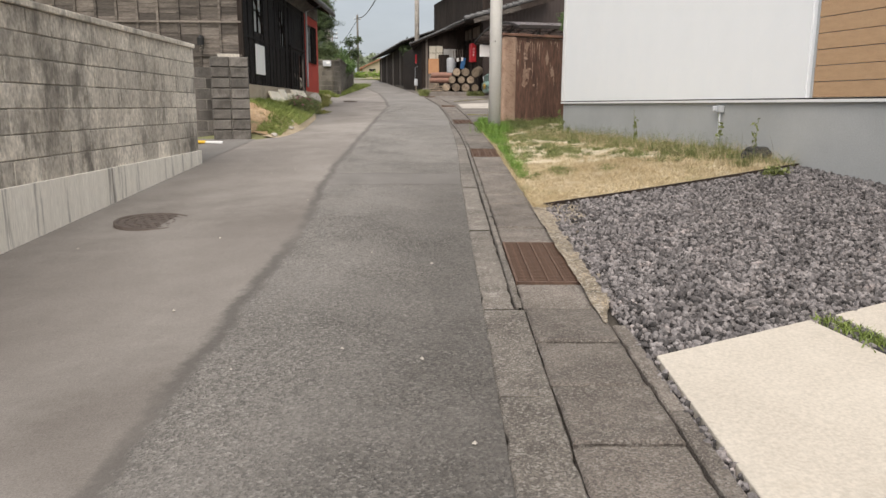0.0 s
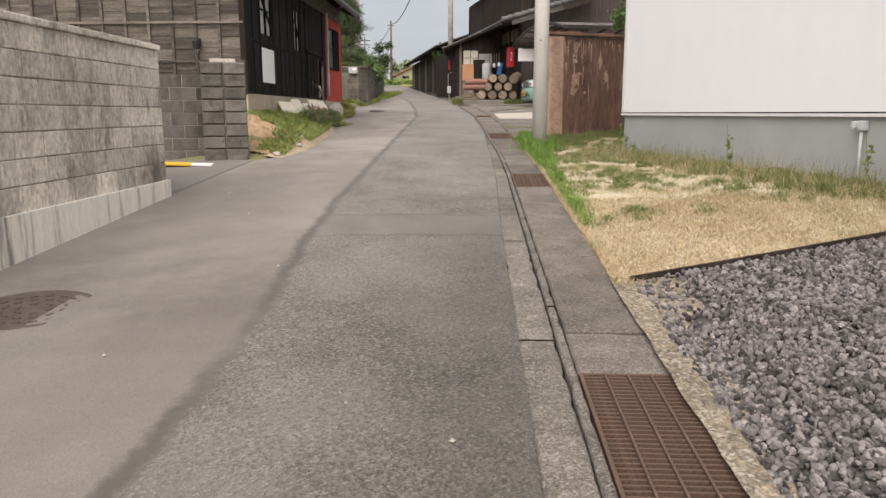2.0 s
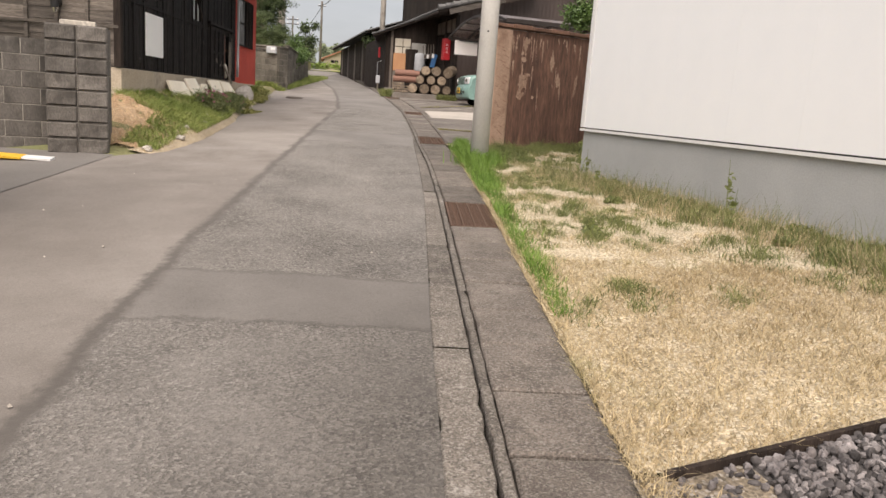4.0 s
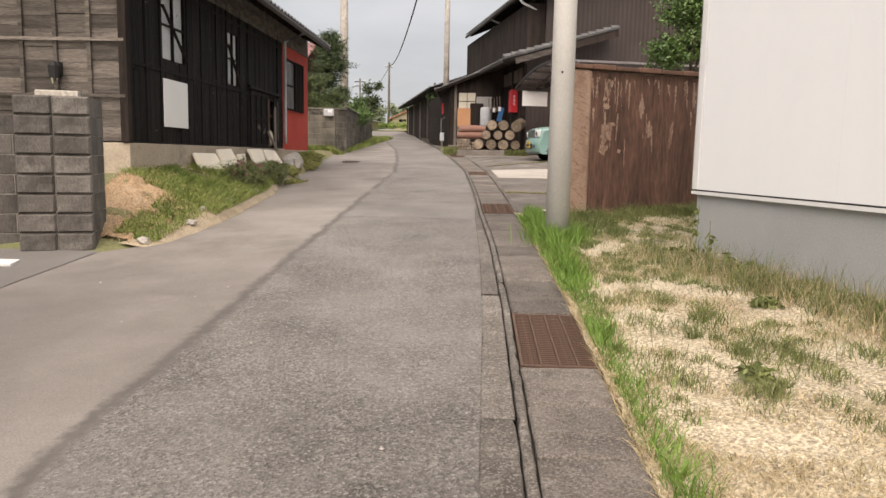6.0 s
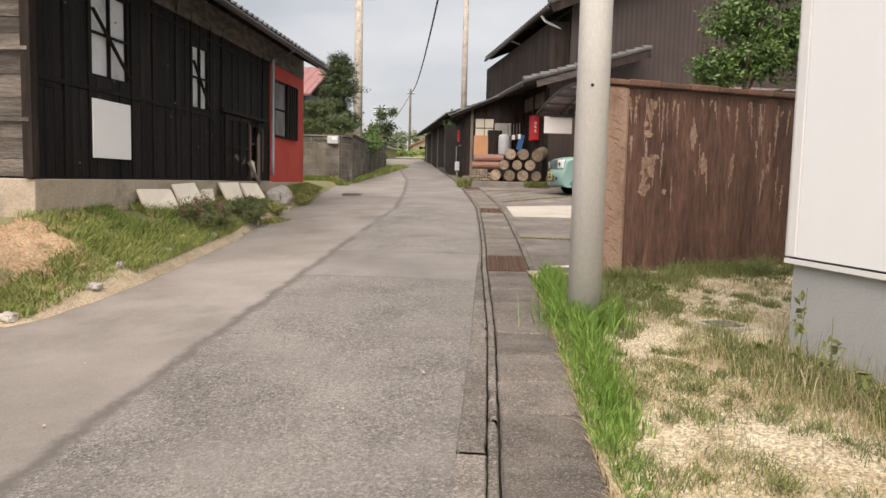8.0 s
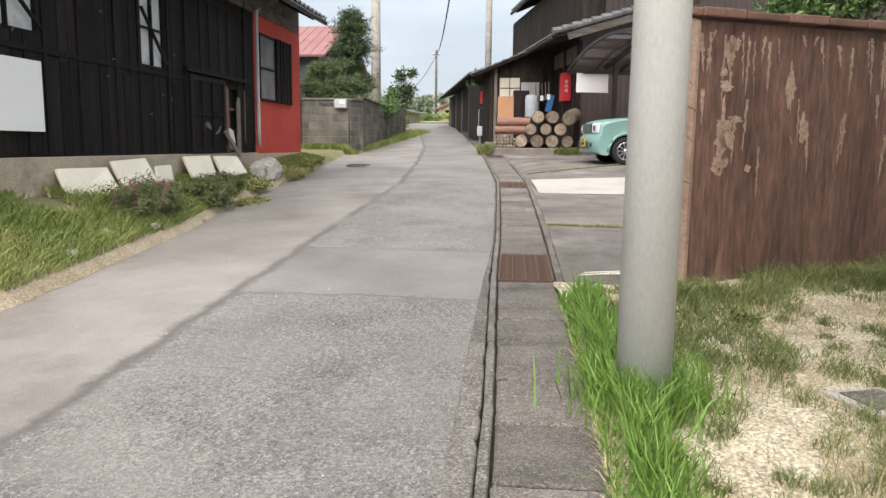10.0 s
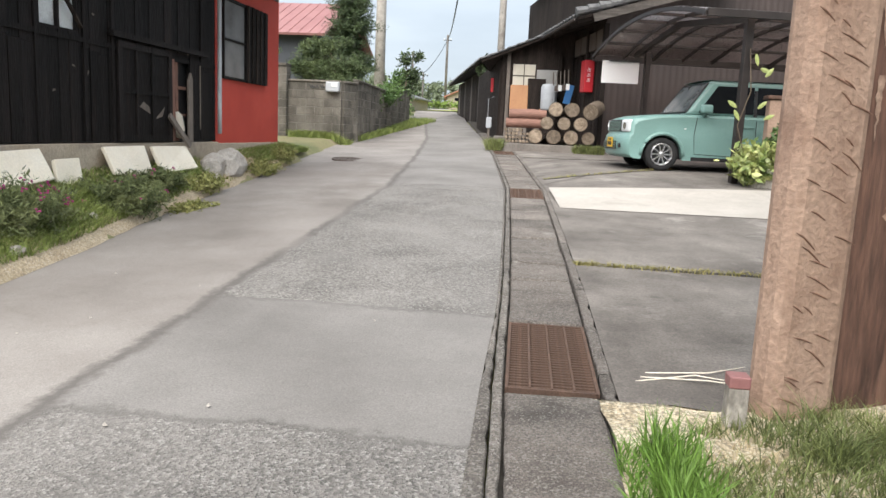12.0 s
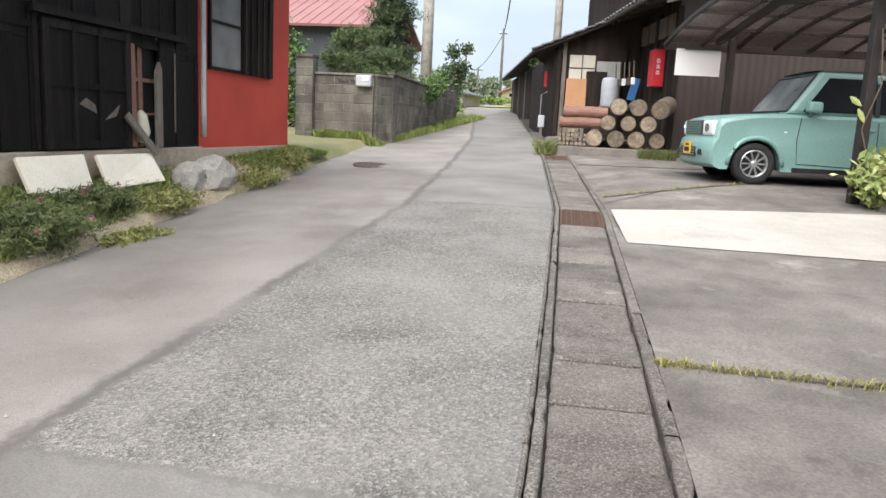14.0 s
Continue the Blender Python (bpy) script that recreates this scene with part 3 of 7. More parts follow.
SLAB_A = [(1.14, -4), (3.35, -4), (2.72, 0.0), (2.06, 2.7), (1.14, 2.3)]
SLAB_B = [(3.5, -4), (6.5, -4), (6.5, 2.4), (2.85, 3.05), (2.22, 2.76), (2.88, 0.0)]
flat_piece("slab_pavement", SLAB_A, lambda x, y: base(y) + 0.03 + 0.04 * (x - 1.14), 0.12, SLAB, "pale cream concrete paving slab")
flat_piece("slab_pavement_second", SLAB_B, lambda x, y: base(y) + 0.03 + 0.04 * (x - 1.14), 0.12, SLAB, "pale cream concrete paving slab beside a grass joint")
edging = Mesh()
for i in range(12):
    a, b = 1.13 + i * 0.24, 1.13 + (i + 1) * 0.24
    edging.beam((a, edge_y(a), ground_z(a, edge_y(a)) + 0.015), (b, edge_y(b), ground_z(b, edge_y(b)) + 0.015), 0.025, 0.09)
structure("lawn_edging", edging, DARKWOOD, "thin dark timber board edging the gravel", "edging")


def drive_z(x, y):
    k = min(1.0, max(0.0, (y - 20.5) / 4.5))
    return base(min(y, 25.3)) + 0.12 * k * k * (3 - 2 * k) + 0.035 * max(0, y - 25.3)


drive = Mesh()
dy = [15.5 + 0.4 * i for i in range(44)]
drive.sheet(dy, [i / 14 for i in range(15)], lambda y, k: (outer(y) - 0.015 + k * k * (9.5 - outer(y)), y, base(y) + 0.012 + (drive_z(0, y) - base(y) - 0.012) * min(1.0, k * k * 12)))
structure("driveway", drive, DRIVE, "stained grey concrete driveway with weathered blotches", "driveway", smooth=True)
newc = Mesh().sheet([i / 10 for i in range(11)], [i / 8 for i in range(9)],
                    lambda a, b: ((0.8 - 0.13 * b) + a * (2.95 + 0.15 * b), 21.33 + 0.06 * a + 0.02 * noise.noise((a * 9, b, 0)) + b * (1.42 + 1.0 * a - 0.3 * a * a),
                                  drive_z(0, 21.33 + 0.06 * a + b * (1.42 + 1.0 * a - 0.3 * a * a)) + 0.008))
structure("driveway_patch", newc, NEW_CONC, "bright new concrete patch on the driveway", "driveway", smooth=True)
seam = Mesh()
for (a, b) in (((0.84, 18.5), (9, 18.62)), ((0.6, 23.46), (2.9, 25.8)), ((0.2, 27.0), (2.2, 27.4))):
    for i in range(20):
        p, q = (Vector(a).lerp(Vector(b), j / 20) for j in (i, i + 1))
        seam.beam((p.x, p.y, drive_z(0, p.y) + 0.004), (q.x, q.y, drive_z(0, q.y) + 0.004), 0.025 + 0.02 * rnd.random(), 0.014)
structure("driveway_joint", seam, BLOCK_DARK, "earth-filled joint in the driveway concrete", "driveway")

# ---- gutter ----
gut = Mesh().sheet([-6 + 0.5 * i for i in range(104)], [0, 1, 2, 3], lambda y, k: (lid_left(y) - 0.05 + k * 0.19, y, base(y) - (0.04 if k in (1, 2) else 0.025)))
gutter = structure("gutter", gut, surf("gutter_silt", (0.03, 0.026, 0.022), (0.075, 0.064, 0.05), 6, 0.95, 0.8, 60, 0.5), "roadside drain channel in mossy concrete", "gutter")


def heading(y):
    return math.degrees(math.atan2(lid_left(y + 0.3) - lid_left(y - 0.3), 0.6))


def along(x, y, z=0.0):
    return pose(x, y, base(y) + z, math.degrees(math.atan(SLOPE)), 0, -heading(y))


LID = []
for i in range(5):
    w, h, e = 0.212, 0.274, 0.012
    r = random.Random(i)
    ring = [(-w + 2 * w * k / 6, -h) for k in range(6)] + [(w, -h + 2 * h * k / 7) for k in range(7)] + [(w - 2 * w * k / 6, h) for k in range(6)] + [(-w, h - 2 * h * k / 7) for k in range(7)]
    c = [(x * (1 + r.uniform(-0.008, 0.003)), y_ * (1 + r.uniform(-0.008, 0.003))) for x, y_ in ring]
    c = [(x * (0.975 if r.random() < 0.08 else 1), y_ * (0.975 if r.random() < 0.08 else 1)) for x, y_ in c]
    m_ = len(c)
    lm = Mesh()
    pts = [(x, y_, -0.06) for x, y_ in c] + [(x, y_, -0.01) for x, y_ in c] + [(x * (1 - e / w), y_ * (1 - e / h), r.uniform(-0.001, 0.004)) for x, y_ in c]
    lm.add(pts, [(k + u * m_, (k + 1) % m_ + u * m_, (k + 1) % m_ + (u + 1) * m_, k + (u + 1) * m_) for u in (0, 1) for k in range(m_)] + [tuple(range(2 * m_, 3 * m_))])
    LID.append(lm.done("lid"))
    LID[-1].materials.append(GUTTER)
GRATES = [(3.53, 4.61), (9.84, 10.89), (15.93, 16.91), (22.0, 22.91), (28.3, 29.2)]
stops = [-4.0] + [v for g in GRATES for v in g] + [36.0]
for a, b in zip(stops[0::2], stops[1::2]):
    n = max(1, round((b - a) / 0.5))
    for i in range(n):
        y = a + (b - a) * (i + 0.5) / n
        ob = part("lid", LID[rnd.randrange(5)], GUTTER, gutter, m=along(lid_left(y) + 0.218 + rnd.uniform(-0.003, 0.003), y, rnd.uniform(0.0, 0.016)) @ pose(0, 0, 0, 0, 0, rnd.uniform(-1.0, 1.0)))
        ob.scale = (1, ((b - a) / n - rnd.uniform(0.012, 0.028)) / 0.548, 1)


def kerb_run(name, x0, x1, lift, depth, step, material=CURB, y0=-4.0, y1=36.0, wear=0.0025):
    """Concrete lengths laid end to end along the gutter, with chipped and sunken edges."""
    y = y0
    while y < y1 - 0.3:
        ln = min(step * rnd.uniform(0.85, 1.06), y1 - y)
        km = Mesh()
        q = [y + 0.002] + [y + ln * f_ / 14 for f_ in range(1, 14)] + [y + ln - 0.002]
        j = [[rnd.uniform(-wear, wear) - (sd * 0.01 if rnd.random() < 0.07 else 0) for _ in q] for sd in (-1, 1)]
        tip = rnd.uniform(-0.006, 0.004)
        km.sheet(q, [0, 1, 2, 3, 4, 5], lambda yy, k: ((x0(yy) + j[0][q.index(yy)] + (0.007 if k == 2 else 0)) if k < 3 else (x1(yy) + j[1][q.index(yy)] - (0.007 if k == 3 else 0)), yy,
                                                     base(yy) + lift + tip - (depth if k in (0, 5) else 0.008 if k in (1, 4) else 0)))
        part(name, km, material, gutter)
        y += ln


kerb_run("kerb_stone", road_right, lambda y: lid_left(y) - 0.003, 0.012, 0.06, 0.9, y1=3.0)
kerb_run("kerb_stone", road_right, lambda y: lid_left(y) - 0.058, 0.012, 0.06, 1.1, y0=3.0)
kerb_run("edge_strip", lambda y: lid_left(y) - 0.05, lambda y: lid_left(y) - 0.006, 0.024, 0.08, 1.3, y0=3.0)
kerb_run("outer_strip", lambda y: lid_left(y) + 0.438, lambda y: lid_left(y) + 0.515, 0.018, 0.08, 1.2, GUTTER, y1=2.75)
kerb_run("outer_strip", lambda y: lid_left(y) + 0.444, lambda y: lid_left(y) + 0.505, 0.014, 0.08, 0.8, GUTTER, y0=14.7, wear=0.004)


def drain_grate(y0, y1):
    y, ln = (y0 + y1) / 2, (y1 - y0) - 0.02
    g = thing("drain_grate", along(lid_left(y) + 0.218, y, 0.006), "rusty brown steel grate set in the gutter", "drain grate", "gutter grates")
    f = Mesh()
    for s in (-1, 1):
        f.box(s * 0.205 - 0.008, s * 0.205 + 0.008, -ln / 2, ln / 2, -0.05, 0.006)
        f.box(-0.205, 0.205, s * (ln / 2 - 0.008) - 0.008, s * (ln / 2 - 0.008) + 0.008, -0.05, 0.004)
    part("grate_frame", f, RUST, g)
    long_bar = Mesh().box(-0.005, 0.005, -ln / 2 + 0.01, ln / 2 - 0.01, -0.04, 0.008).done("long_bar")
    cross = Mesh().box(-0.2, 0.2, -0.005, 0.005, -0.03, 0.0).done("cross_bar")
    for i in range(3):
        part("long_bar", long_bar, RUST, g, m=pose(-0.1 + 0.1 * i, 0, 0.001))
    n = int(ln / 0.034)
    for i in range(1, n):
        part("cross_bar", cross, RUST, g, m=pose(0, -ln / 2 + i * ln / n, 0))
    # Black plate close below the bars stands for shade in the channel.
    part("sump", Mesh().box(-0.2, 0.2, -ln / 2, ln / 2, -0.058, -0.052), BLACK, g, "black plate under the bars standing for the shaded drain channel")


for g in GRATES:
    drain_grate(*g)


def manhole(x, y, r):
    m = pose(x, y, road_z(x, y) + 0.004, math.degrees(math.atan(SLOPE)), 2.1 if x < -1 else 0)
    t = thing("manhole_cover", m, "round rusty cast-iron manhole cover flush in the asphalt", "manhole cover")
    ring = Mesh().sheet([2 * math.pi * i / 40 for i in range(41)], [r, r + 0.001, r + 0.035, r + 0.036], lambda a, q: (q * math.cos(a), q * math.sin(a), 0.012 if r < q < r + 0.0355 else -0.02))
    part("rim", ring, IRON, t, smooth=True)
    part("lid", Mesh().prism([((r - 0.008) * math.cos(i * math.pi / 20), (r - 0.008) * math.sin(i * math.pi / 20)) for i in range(40)], -0.03, 0.004), IRON, t)
    stud = Mesh().box(-0.022, 0.022, -0.009, 0.009, 0.003, 0.01).done("stud")
    for k, n in ((0.3, 6), (0.55, 12), (0.8, 18)):
        for i in range(n):
            a = 2 * math.pi * i / n
            part("stud", stud, IRON, t, m=pose(r * k * math.cos(a), r * k * math.sin(a), 0, 0, 0, math.degrees(a) + 90))


manhole(-2.46, 5.56, 0.31)
manhole(-3.1, 26.5, 0.3)

# ---- block walls ----


def block_mesh(name, l, h, t, material, seed):
    r = random.Random(seed)
    e = 0.005
    a, b, c = l / 2, t / 2, h / 2
    pts = []
    for yy, k in ((-b, e), (-b + e, 0), (b - e, 0), (b, e)):
        pts += [(sx * (a - k) + r.uniform(-0.002, 0.002), yy, sz * (c - k) + r.uniform(-0.002, 0.002)) for sx, sz in ((-1, -1), (1, -1), (1, 1), (-1, 1))]
    f = [(0, 1, 2, 3), (15, 14, 13, 12)]
    for k in range(3):
        f += [(4 * k + j, 4 * k + 4 + j, 4 * k + 4 + (j + 1) % 4, 4 * k + (j + 1) % 4) for j in range(4)]
    me = Mesh().add(pts, f).done(name)
    me.materials.append(material)
    return me


def block_wall(name, a, b, z0, courses, material, label, h=0.19, l=0.39, t=0.12, joint=0.01, coping=0.0, z1=None):
    """A wall of blocks from plan point a to b, on a mortar core; z0 rises to z1 at b in steps of the ground."""
    a, b = Vector(a), Vector(b)
    d = b - a
    ang = math.degrees(math.atan2(d.y, d.x))
    z1 = z0 if z1 is None else z1
    core = Mesh()
    mid = a.lerp(b, 0.5)
    top = z0 + courses * (h + joint)
    m0 = pose(a.x, a.y, 0, 0, 0, ang)
    core.box(0.01, d.length - 0.01, -t / 2 + 0.008, t / 2 - 0.008, min(z0, z1) - 0.3, top - 0.012, m0)
    w = structure(name, core, MORTAR, label, "wall")
    whole = [block_mesh("block", l, h, t, material, i) for i in range(4)]
    half = [block_mesh("block", l / 2 - joint / 2, h, t, material, 9 + i) for i in range(2)]
    n = max(1, round(d.length / (l + joint)))
    sx = d.length / (n * (l + joint))
    for c in range(courses):
        u = 0.0
        row = ["h"] + ["w"] * (n - 1) + ["h"] if c % 2 else ["w"] * n
        for kind in row:
            ll = (l + joint) * (0.5 if kind == "h" else 1) * sx
            me = rnd.choice(whole if kind == "w" else half)
            ob = part("block", me, material, w, m=m0 @ pose(u + ll / 2, rnd.uniform(-0.003, 0.003), z0 + (c + 0.5) * (h + joint)))
            ob.scale = (sx, 1, 1)
            u += ll
    if coping:
        cm = Mesh().box(0, d.length, -t / 2 - 0.03, t / 2 + 0.03, top, top + coping, m0)
        part("coping", cm, material, w, bevel=0.01)
    return w


block_wall("wall_block_left", (-3.265, 0.1), (-3.44, 9.7), 0.66, 7, BLOCK, "tall weathered grey concrete block wall with black streaks", h=0.195, coping=0.06)
foot = Mesh().sheet([-4 + 0.5 * i for i in range(28)] + [9.72], [0, 1, 2, 3], lambda y, k: (-3.265 - 0.0182 * (y - 0.1) + (0.095 if k < 2 else -0.1), y, 0.665 if k in (1, 2) else -0.5))
structure("wall_footing", foot, FOOTING, "pale concrete footing streaked black under the block wall", "footing")
rear = Mesh().box(-3.34, -3.2, -4, 0.09, -0.4, 2.12)
structure("wall_left_plain", rear, BLOCK, "plain grey wall continuing behind", "wall")
block_wall("wall_block_inner", (-3.5, 9.75), (-7.5, 10.2), 0.5, 8, BLOCK, "grey block wall returning beside the entrance", h=0.195)

# ---- gate pillar by the entrance ----


def pillar(m, cols, rows, bw, bh, depth, material, label):
    p = thing("gate_pillar", m, label, "gate pillar")
    w = cols * bw
    part("core", Mesh().box(-w / 2 + 0.01, w / 2 - 0.01, -depth / 2 + 0.01, depth / 2 - 0.01, -0.3, rows * bh - 0.01), MORTAR, p)
    for r in range(rows):
        for c in range(cols):
            for s in (0, 1):
                me = PILLAR_BLOCKS[rnd.randrange(4)]
                part("block", me, material, p, m=pose(-w / 2 + (c + 0.5) * bw, -depth / 4 + s * depth / 2, (r + 0.5) * bh) @ pose(0, 0, 0, 0, 0, 180 * s))
    return p


PILLAR_BLOCKS = []
for i in range(4):
    r = random.Random(40 + i)
    pm = Mesh()
    pm.sheet([-0.168, -0.15, -0.05, 0.05, 0.15, 0.168], [-0.093, -0.075, 0, 0.075, 0.093], lambda x, z: (x, -0.17 - (0.02 + r.uniform(0, 0.014)) * (abs(x) < 0.16 and abs(z) < 0.09), z))
    pm.box(-0.168, 0.168, -0.168, 0.168, -0.093, 0.093)
    PILLAR_BLOCKS.append(pm.done("block"))
    PILLAR_BLOCKS[-1].materials.append(BLOCK_DARK)
gp = pillar(pose(-3.93, 13.42, 0.66, 0, 0, 18), 2, 8, 0.345, 0.193, 0.68, BLOCK_DARK, "dark split-face concrete block gate pillar beside the lane")
part("cap_stone", Mesh().box(-0.2, 0.2, -0.12, 0.12, 1.545, 1.61), BLOCK, gp, "pale flat cap stone", bevel=0.012)
block_wall("wall_gate_side", (-4.16, 13.36), (-7.6, 12.3), 0.62, 7, BLOCK_DARK, "dark block wall running back from the gate pillar", h=0.19)
plate = thing("drain_marker", pose(-4.12, 12.35, 0.645, 2, 2, 12), "yellow and white painted steel ramp plate by the entrance", "ramp plate")
part("yellow_half", Mesh().box(-0.42, 0.0, -0.13, 0.13, 0, 0.03), YELLOW, plate, bevel=0.005)
part("white_half", Mesh().box(0.003, 0.3, -0.11, 0.11, 0, 0.028), WHITE, plate, bevel=0.005)
entr = Mesh().sheet([-9, -7, -5, -3.4], [9.7, 10.5, 11.5, 12.6, 13.1], lambda x, y: (x, y, road_z(-3.5, y) + 0.01))
structure("entrance_paving", entr, PATCH, "dark paved entrance between wall and pillar", "pavement")

# ---- white house ----
HA = Vector((2.44, 13.2))
HD, HN = Vector((0.2441, -0.9697)), Vector((0.9697, 0.2441))
HM = Matrix(((HD.x, HN.x, 0, HA.x), (HD.y, HN.y, 0, HA.y), (0, 0, 1, 0), (0, 0, 0, 1)))
wh = thing("white_house", HM, "new house with white and wood-grain siding on a concrete foundation", "house")
part("foundation", Mesh().box(0.03, 13, 0.03, 8, 0.2, 1.375), FOUND, wh)
part("flashing", Mesh().box(-0.012, 13.01, -0.012, 8.01, 1.375, 1.405), TRIM, wh, "thin white drip flashing")
part("shadow_gap", Mesh().box(0.01, 12.99, 0.012, 7.99, 1.405, 1.42), BLACK, wh)
part("wall", Mesh().box(0.014, 13, 0.014, 8, 1.42, 6.4), SIDING, wh)
part("corner_trim", Mesh().box(-0.012, 0.09, -0.012, 0.01, 1.42, 6.4).box(-0.012, 0.01, -0.012, 0.09, 1.42, 6.4), TRIM, wh, bevel=0.004)
panel_me = Mesh().box(0, 0.905, -0.004, 0.012, 1.42, 6.4).done("siding_panel")
for i in range(7):
    part("siding_panel", panel_me, SIDING, wh, m=pose(0.1 + i * 0.9065, 0, 0))
part("divider_trim", Mesh().box(6.53, 6.56, -0.02, 0.01, 1.42, 6.4), GREYPLAST, wh)
plank_me = Mesh().box(6.565, 12.9, -0.012, 0.012, 0.004, 0.158).done("plank")
for i in range(24):
    part("plank", plank_me, WOODSIDE, wh, m=pose(0, -0.003 * (i % 2), 1.42 + i * 0.162))
wp = Mesh().prism([(-0.5, -0.5), (13.5, -0.5), (13.5, 8.5), (-0.5, 8.5)], 6.4, 6.6)
part("roof", wp, DARKMETAL, wh)
cd = Mesh().tube([(5.0, -0.02, 0.72), (5.0, -0.02, 1.24)], 0.014, 8)
cb = thing("outdoor_socket", HM, "white conduit pipe with a hooded socket box on the foundation", "socket")
part("conduit", cd, GREYPLAST, cb, smooth=True)
part("hood", Mesh().box(4.965, 5.035, -0.05, 0.028, 1.25, 1.34).box(4.93, 4.965, -0.09, 0.02, 1.27, 1.335), GREYPLAST, cb, bevel=0.012)


def boulder(name, x, y, z, sx, sy, sz, material, label, category, seed, rz=0, angular=False):
    m = Mesh()
    bm = bmesh.new()
    bmesh.ops.create_icosphere(bm, subdivisions=2 if angular else 4, radius=1)
    for v in bm.verts:
        k = 1 + 0.4 * noise.noise(v.co * 1.3 + Vector((seed, 0, 0))) + 0.16 * noise.noise(v.co * 3.5 + Vector((seed, 5, 0))) + 0.05 * noise.noise(v.co * 11)
        v.co = Vector((round(v.co.x * 2.4) / 2.4 * 0.5 + v.co.x * 0.5, v.co.y, v.co.z)) * k
        v.co = Vector((v.co.x * sx, v.co.y * sy, v.co.z * sz))
    me = bpy.data.meshes.new(name)
    bm.to_mesh(me)
    bm.free()
    ob = part(name, me, material, m=pose(x, y, z, 0, 0, rz))
    for f_ in me.polygons:
        f_.use_smooth = not angular
    return tagged(ob, label, category)


boulder("rock", 3.78, 7.5, 0.79, 0.16, 0.13, 0.1, BLACKROCK, "rough black rock lying by the house foundation", "rock", 2)

# ---- peeling plaster wall and pole ----
ra, rb = Vector((1.535, 15.83)), Vector((4.35, 17.12))
RM = pose(ra.x, ra.y, 0, 0, 0, math.degrees(math.atan2(rb.y - ra.y, rb.x - ra.x)))
pw = structure("wall_plaster", Mesh().box(0.02, 3.17, -0.0, 0.12, 0.5, 2.84, RM), PLASTER, "brown plastered wall with peeling pale streaks", "wall")
# Brown plaster toned towards tan: its brighter light is partly in the colour.
part("end_pillar", Mesh().box(0.0, 0.34, -0.03, 0.14, 0.5, 2.86), TAN, pw, "plaster end pillar toned towards its brightly lit tan, with diagonal trowel marks", m=RM, bevel=0.05)
# Raised tubes in darker plaster: the grooves' shade is put into colour.
GROOVE_SHADE = surf("trowel_groove_shade", (0.2, 0.11, 0.075), (0.29, 0.165, 0.115), 4, 0.9, 0.3, 40, 0.3)
for i in range(34):
    q = random.Random(i)
    u, z, l2, dip = q.uniform(0.0, 0.22), 0.95 + 1.85 * (i + q.uniform(-0.9, 0.9)) / 34, q.uniform(0.04, 0.14), q.uniform(0.25, 0.75)
    pts = [(u + l2 * k / 3, -0.031, z - l2 * dip * (k / 3) ** 1.4) for k in range(4)]
    part("trowel_mark", Mesh().tube(pts, [0.001, 0.004, 0.004, 0.001], 6), GROOVE_SHADE, pw, m=RM)
for i in range(9):
    part("coping_tile", Mesh().box(-0.05 + i * 0.37, 0.31 + i * 0.37, -0.05, 0.17, 2.865, 2.92 + 0.01 * (i % 2), RM), COPING, pw, bevel=0.01)
r = random.Random(5)
for i in range(64):
    u, top = r.uniform(0.34, 3.2), 2.8 - (r.uniform(0, 0.08) if r.random() < 0.6 else r.uniform(0.08, 0.9))
    ln, w = r.uniform(0.06, 0.42) * (1.0 if r.random() < 0.8 else 1.7), r.uniform(0.008, 0.032)
    drift = r.uniform(-0.04, 0.04)
    mid = [u + drift * k / 12 + 0.018 * noise.noise((i, k * 0.9, 0)) for k in range(13)]
    half = [w * (0.25 + 0.9 * abs(noise.noise((i * 3.1, k * 0.8, 4)) + 0.35)) * (1 - (k / 12) ** 2.5) for k in range(13)]
    fm = Mesh()
    fm.v = [tuple(RM @ Vector((a - b, -0.0035, top - ln * k / 12))) for k, (a, b) in enumerate(zip(mid, half))] + [tuple(RM @ Vector((a + b * 0.8, -0.0035, top - ln * k / 12))) for k, (a, b) in enumerate(zip(mid, half))]
    fm.f = [(k, k + 1, k + 14, k + 13) for k in range(12)]
    part("peeled_streak", fm, PEEL, pw)
for u, z, w, h in [(0.55 + 0.3 * r.random() ** 2, 1.75 + 0.95 * r.random(), r.uniform(0.015, 0.06), r.uniform(0.05, 0.22)) for _ in range(16)] + [(1.15, 2.4, 0.04, 0.3), (1.3, 2.1, 0.04, 0.2)]:
    fm = Mesh()
    fm.v = [tuple(RM @ Vector((u + w * (1 + 0.9 * noise.noise((z * 9, a * 3.1, 0))) * math.cos(a), -0.004, z + h * 0.5 * (1 + 0.8 * noise.noise((u * 15, a * 3.1, 3))) * math.sin(a)))) for a in [2 * math.pi * k / 26 for k in range(26)]]
    fm.f = [tuple(range(26))]
    part("peeled_patch", fm, PEEL, pw)
pole = thing("utility_pole", pose(1.2, 13.69, 0.7), "smooth grey concrete utility pole rising from the weeds", "utility pole", "utility poles")
part("shaft", Mesh().tube([(0, 0, -0.1), (0, 0, 3), (0, 0, 9)], [0.122, 0.116, 0.1], 32), POLE, pole, smooth=True)
part("bolt_hole", Mesh().tube([(-0.02, -0.114, 1.85), (-0.02, -0.121, 1.85)], 0.012, 10), BLACK, pole)
stub = thing("boundary_stake", pose(1.39, 15.74, 0.9), "short concrete boundary stake with red painted top", "stake")
part("post", Mesh().box(-0.04, 0.04, -0.04, 0.04, -0.1, 0.2), BLOCK, stub, bevel=0.006)
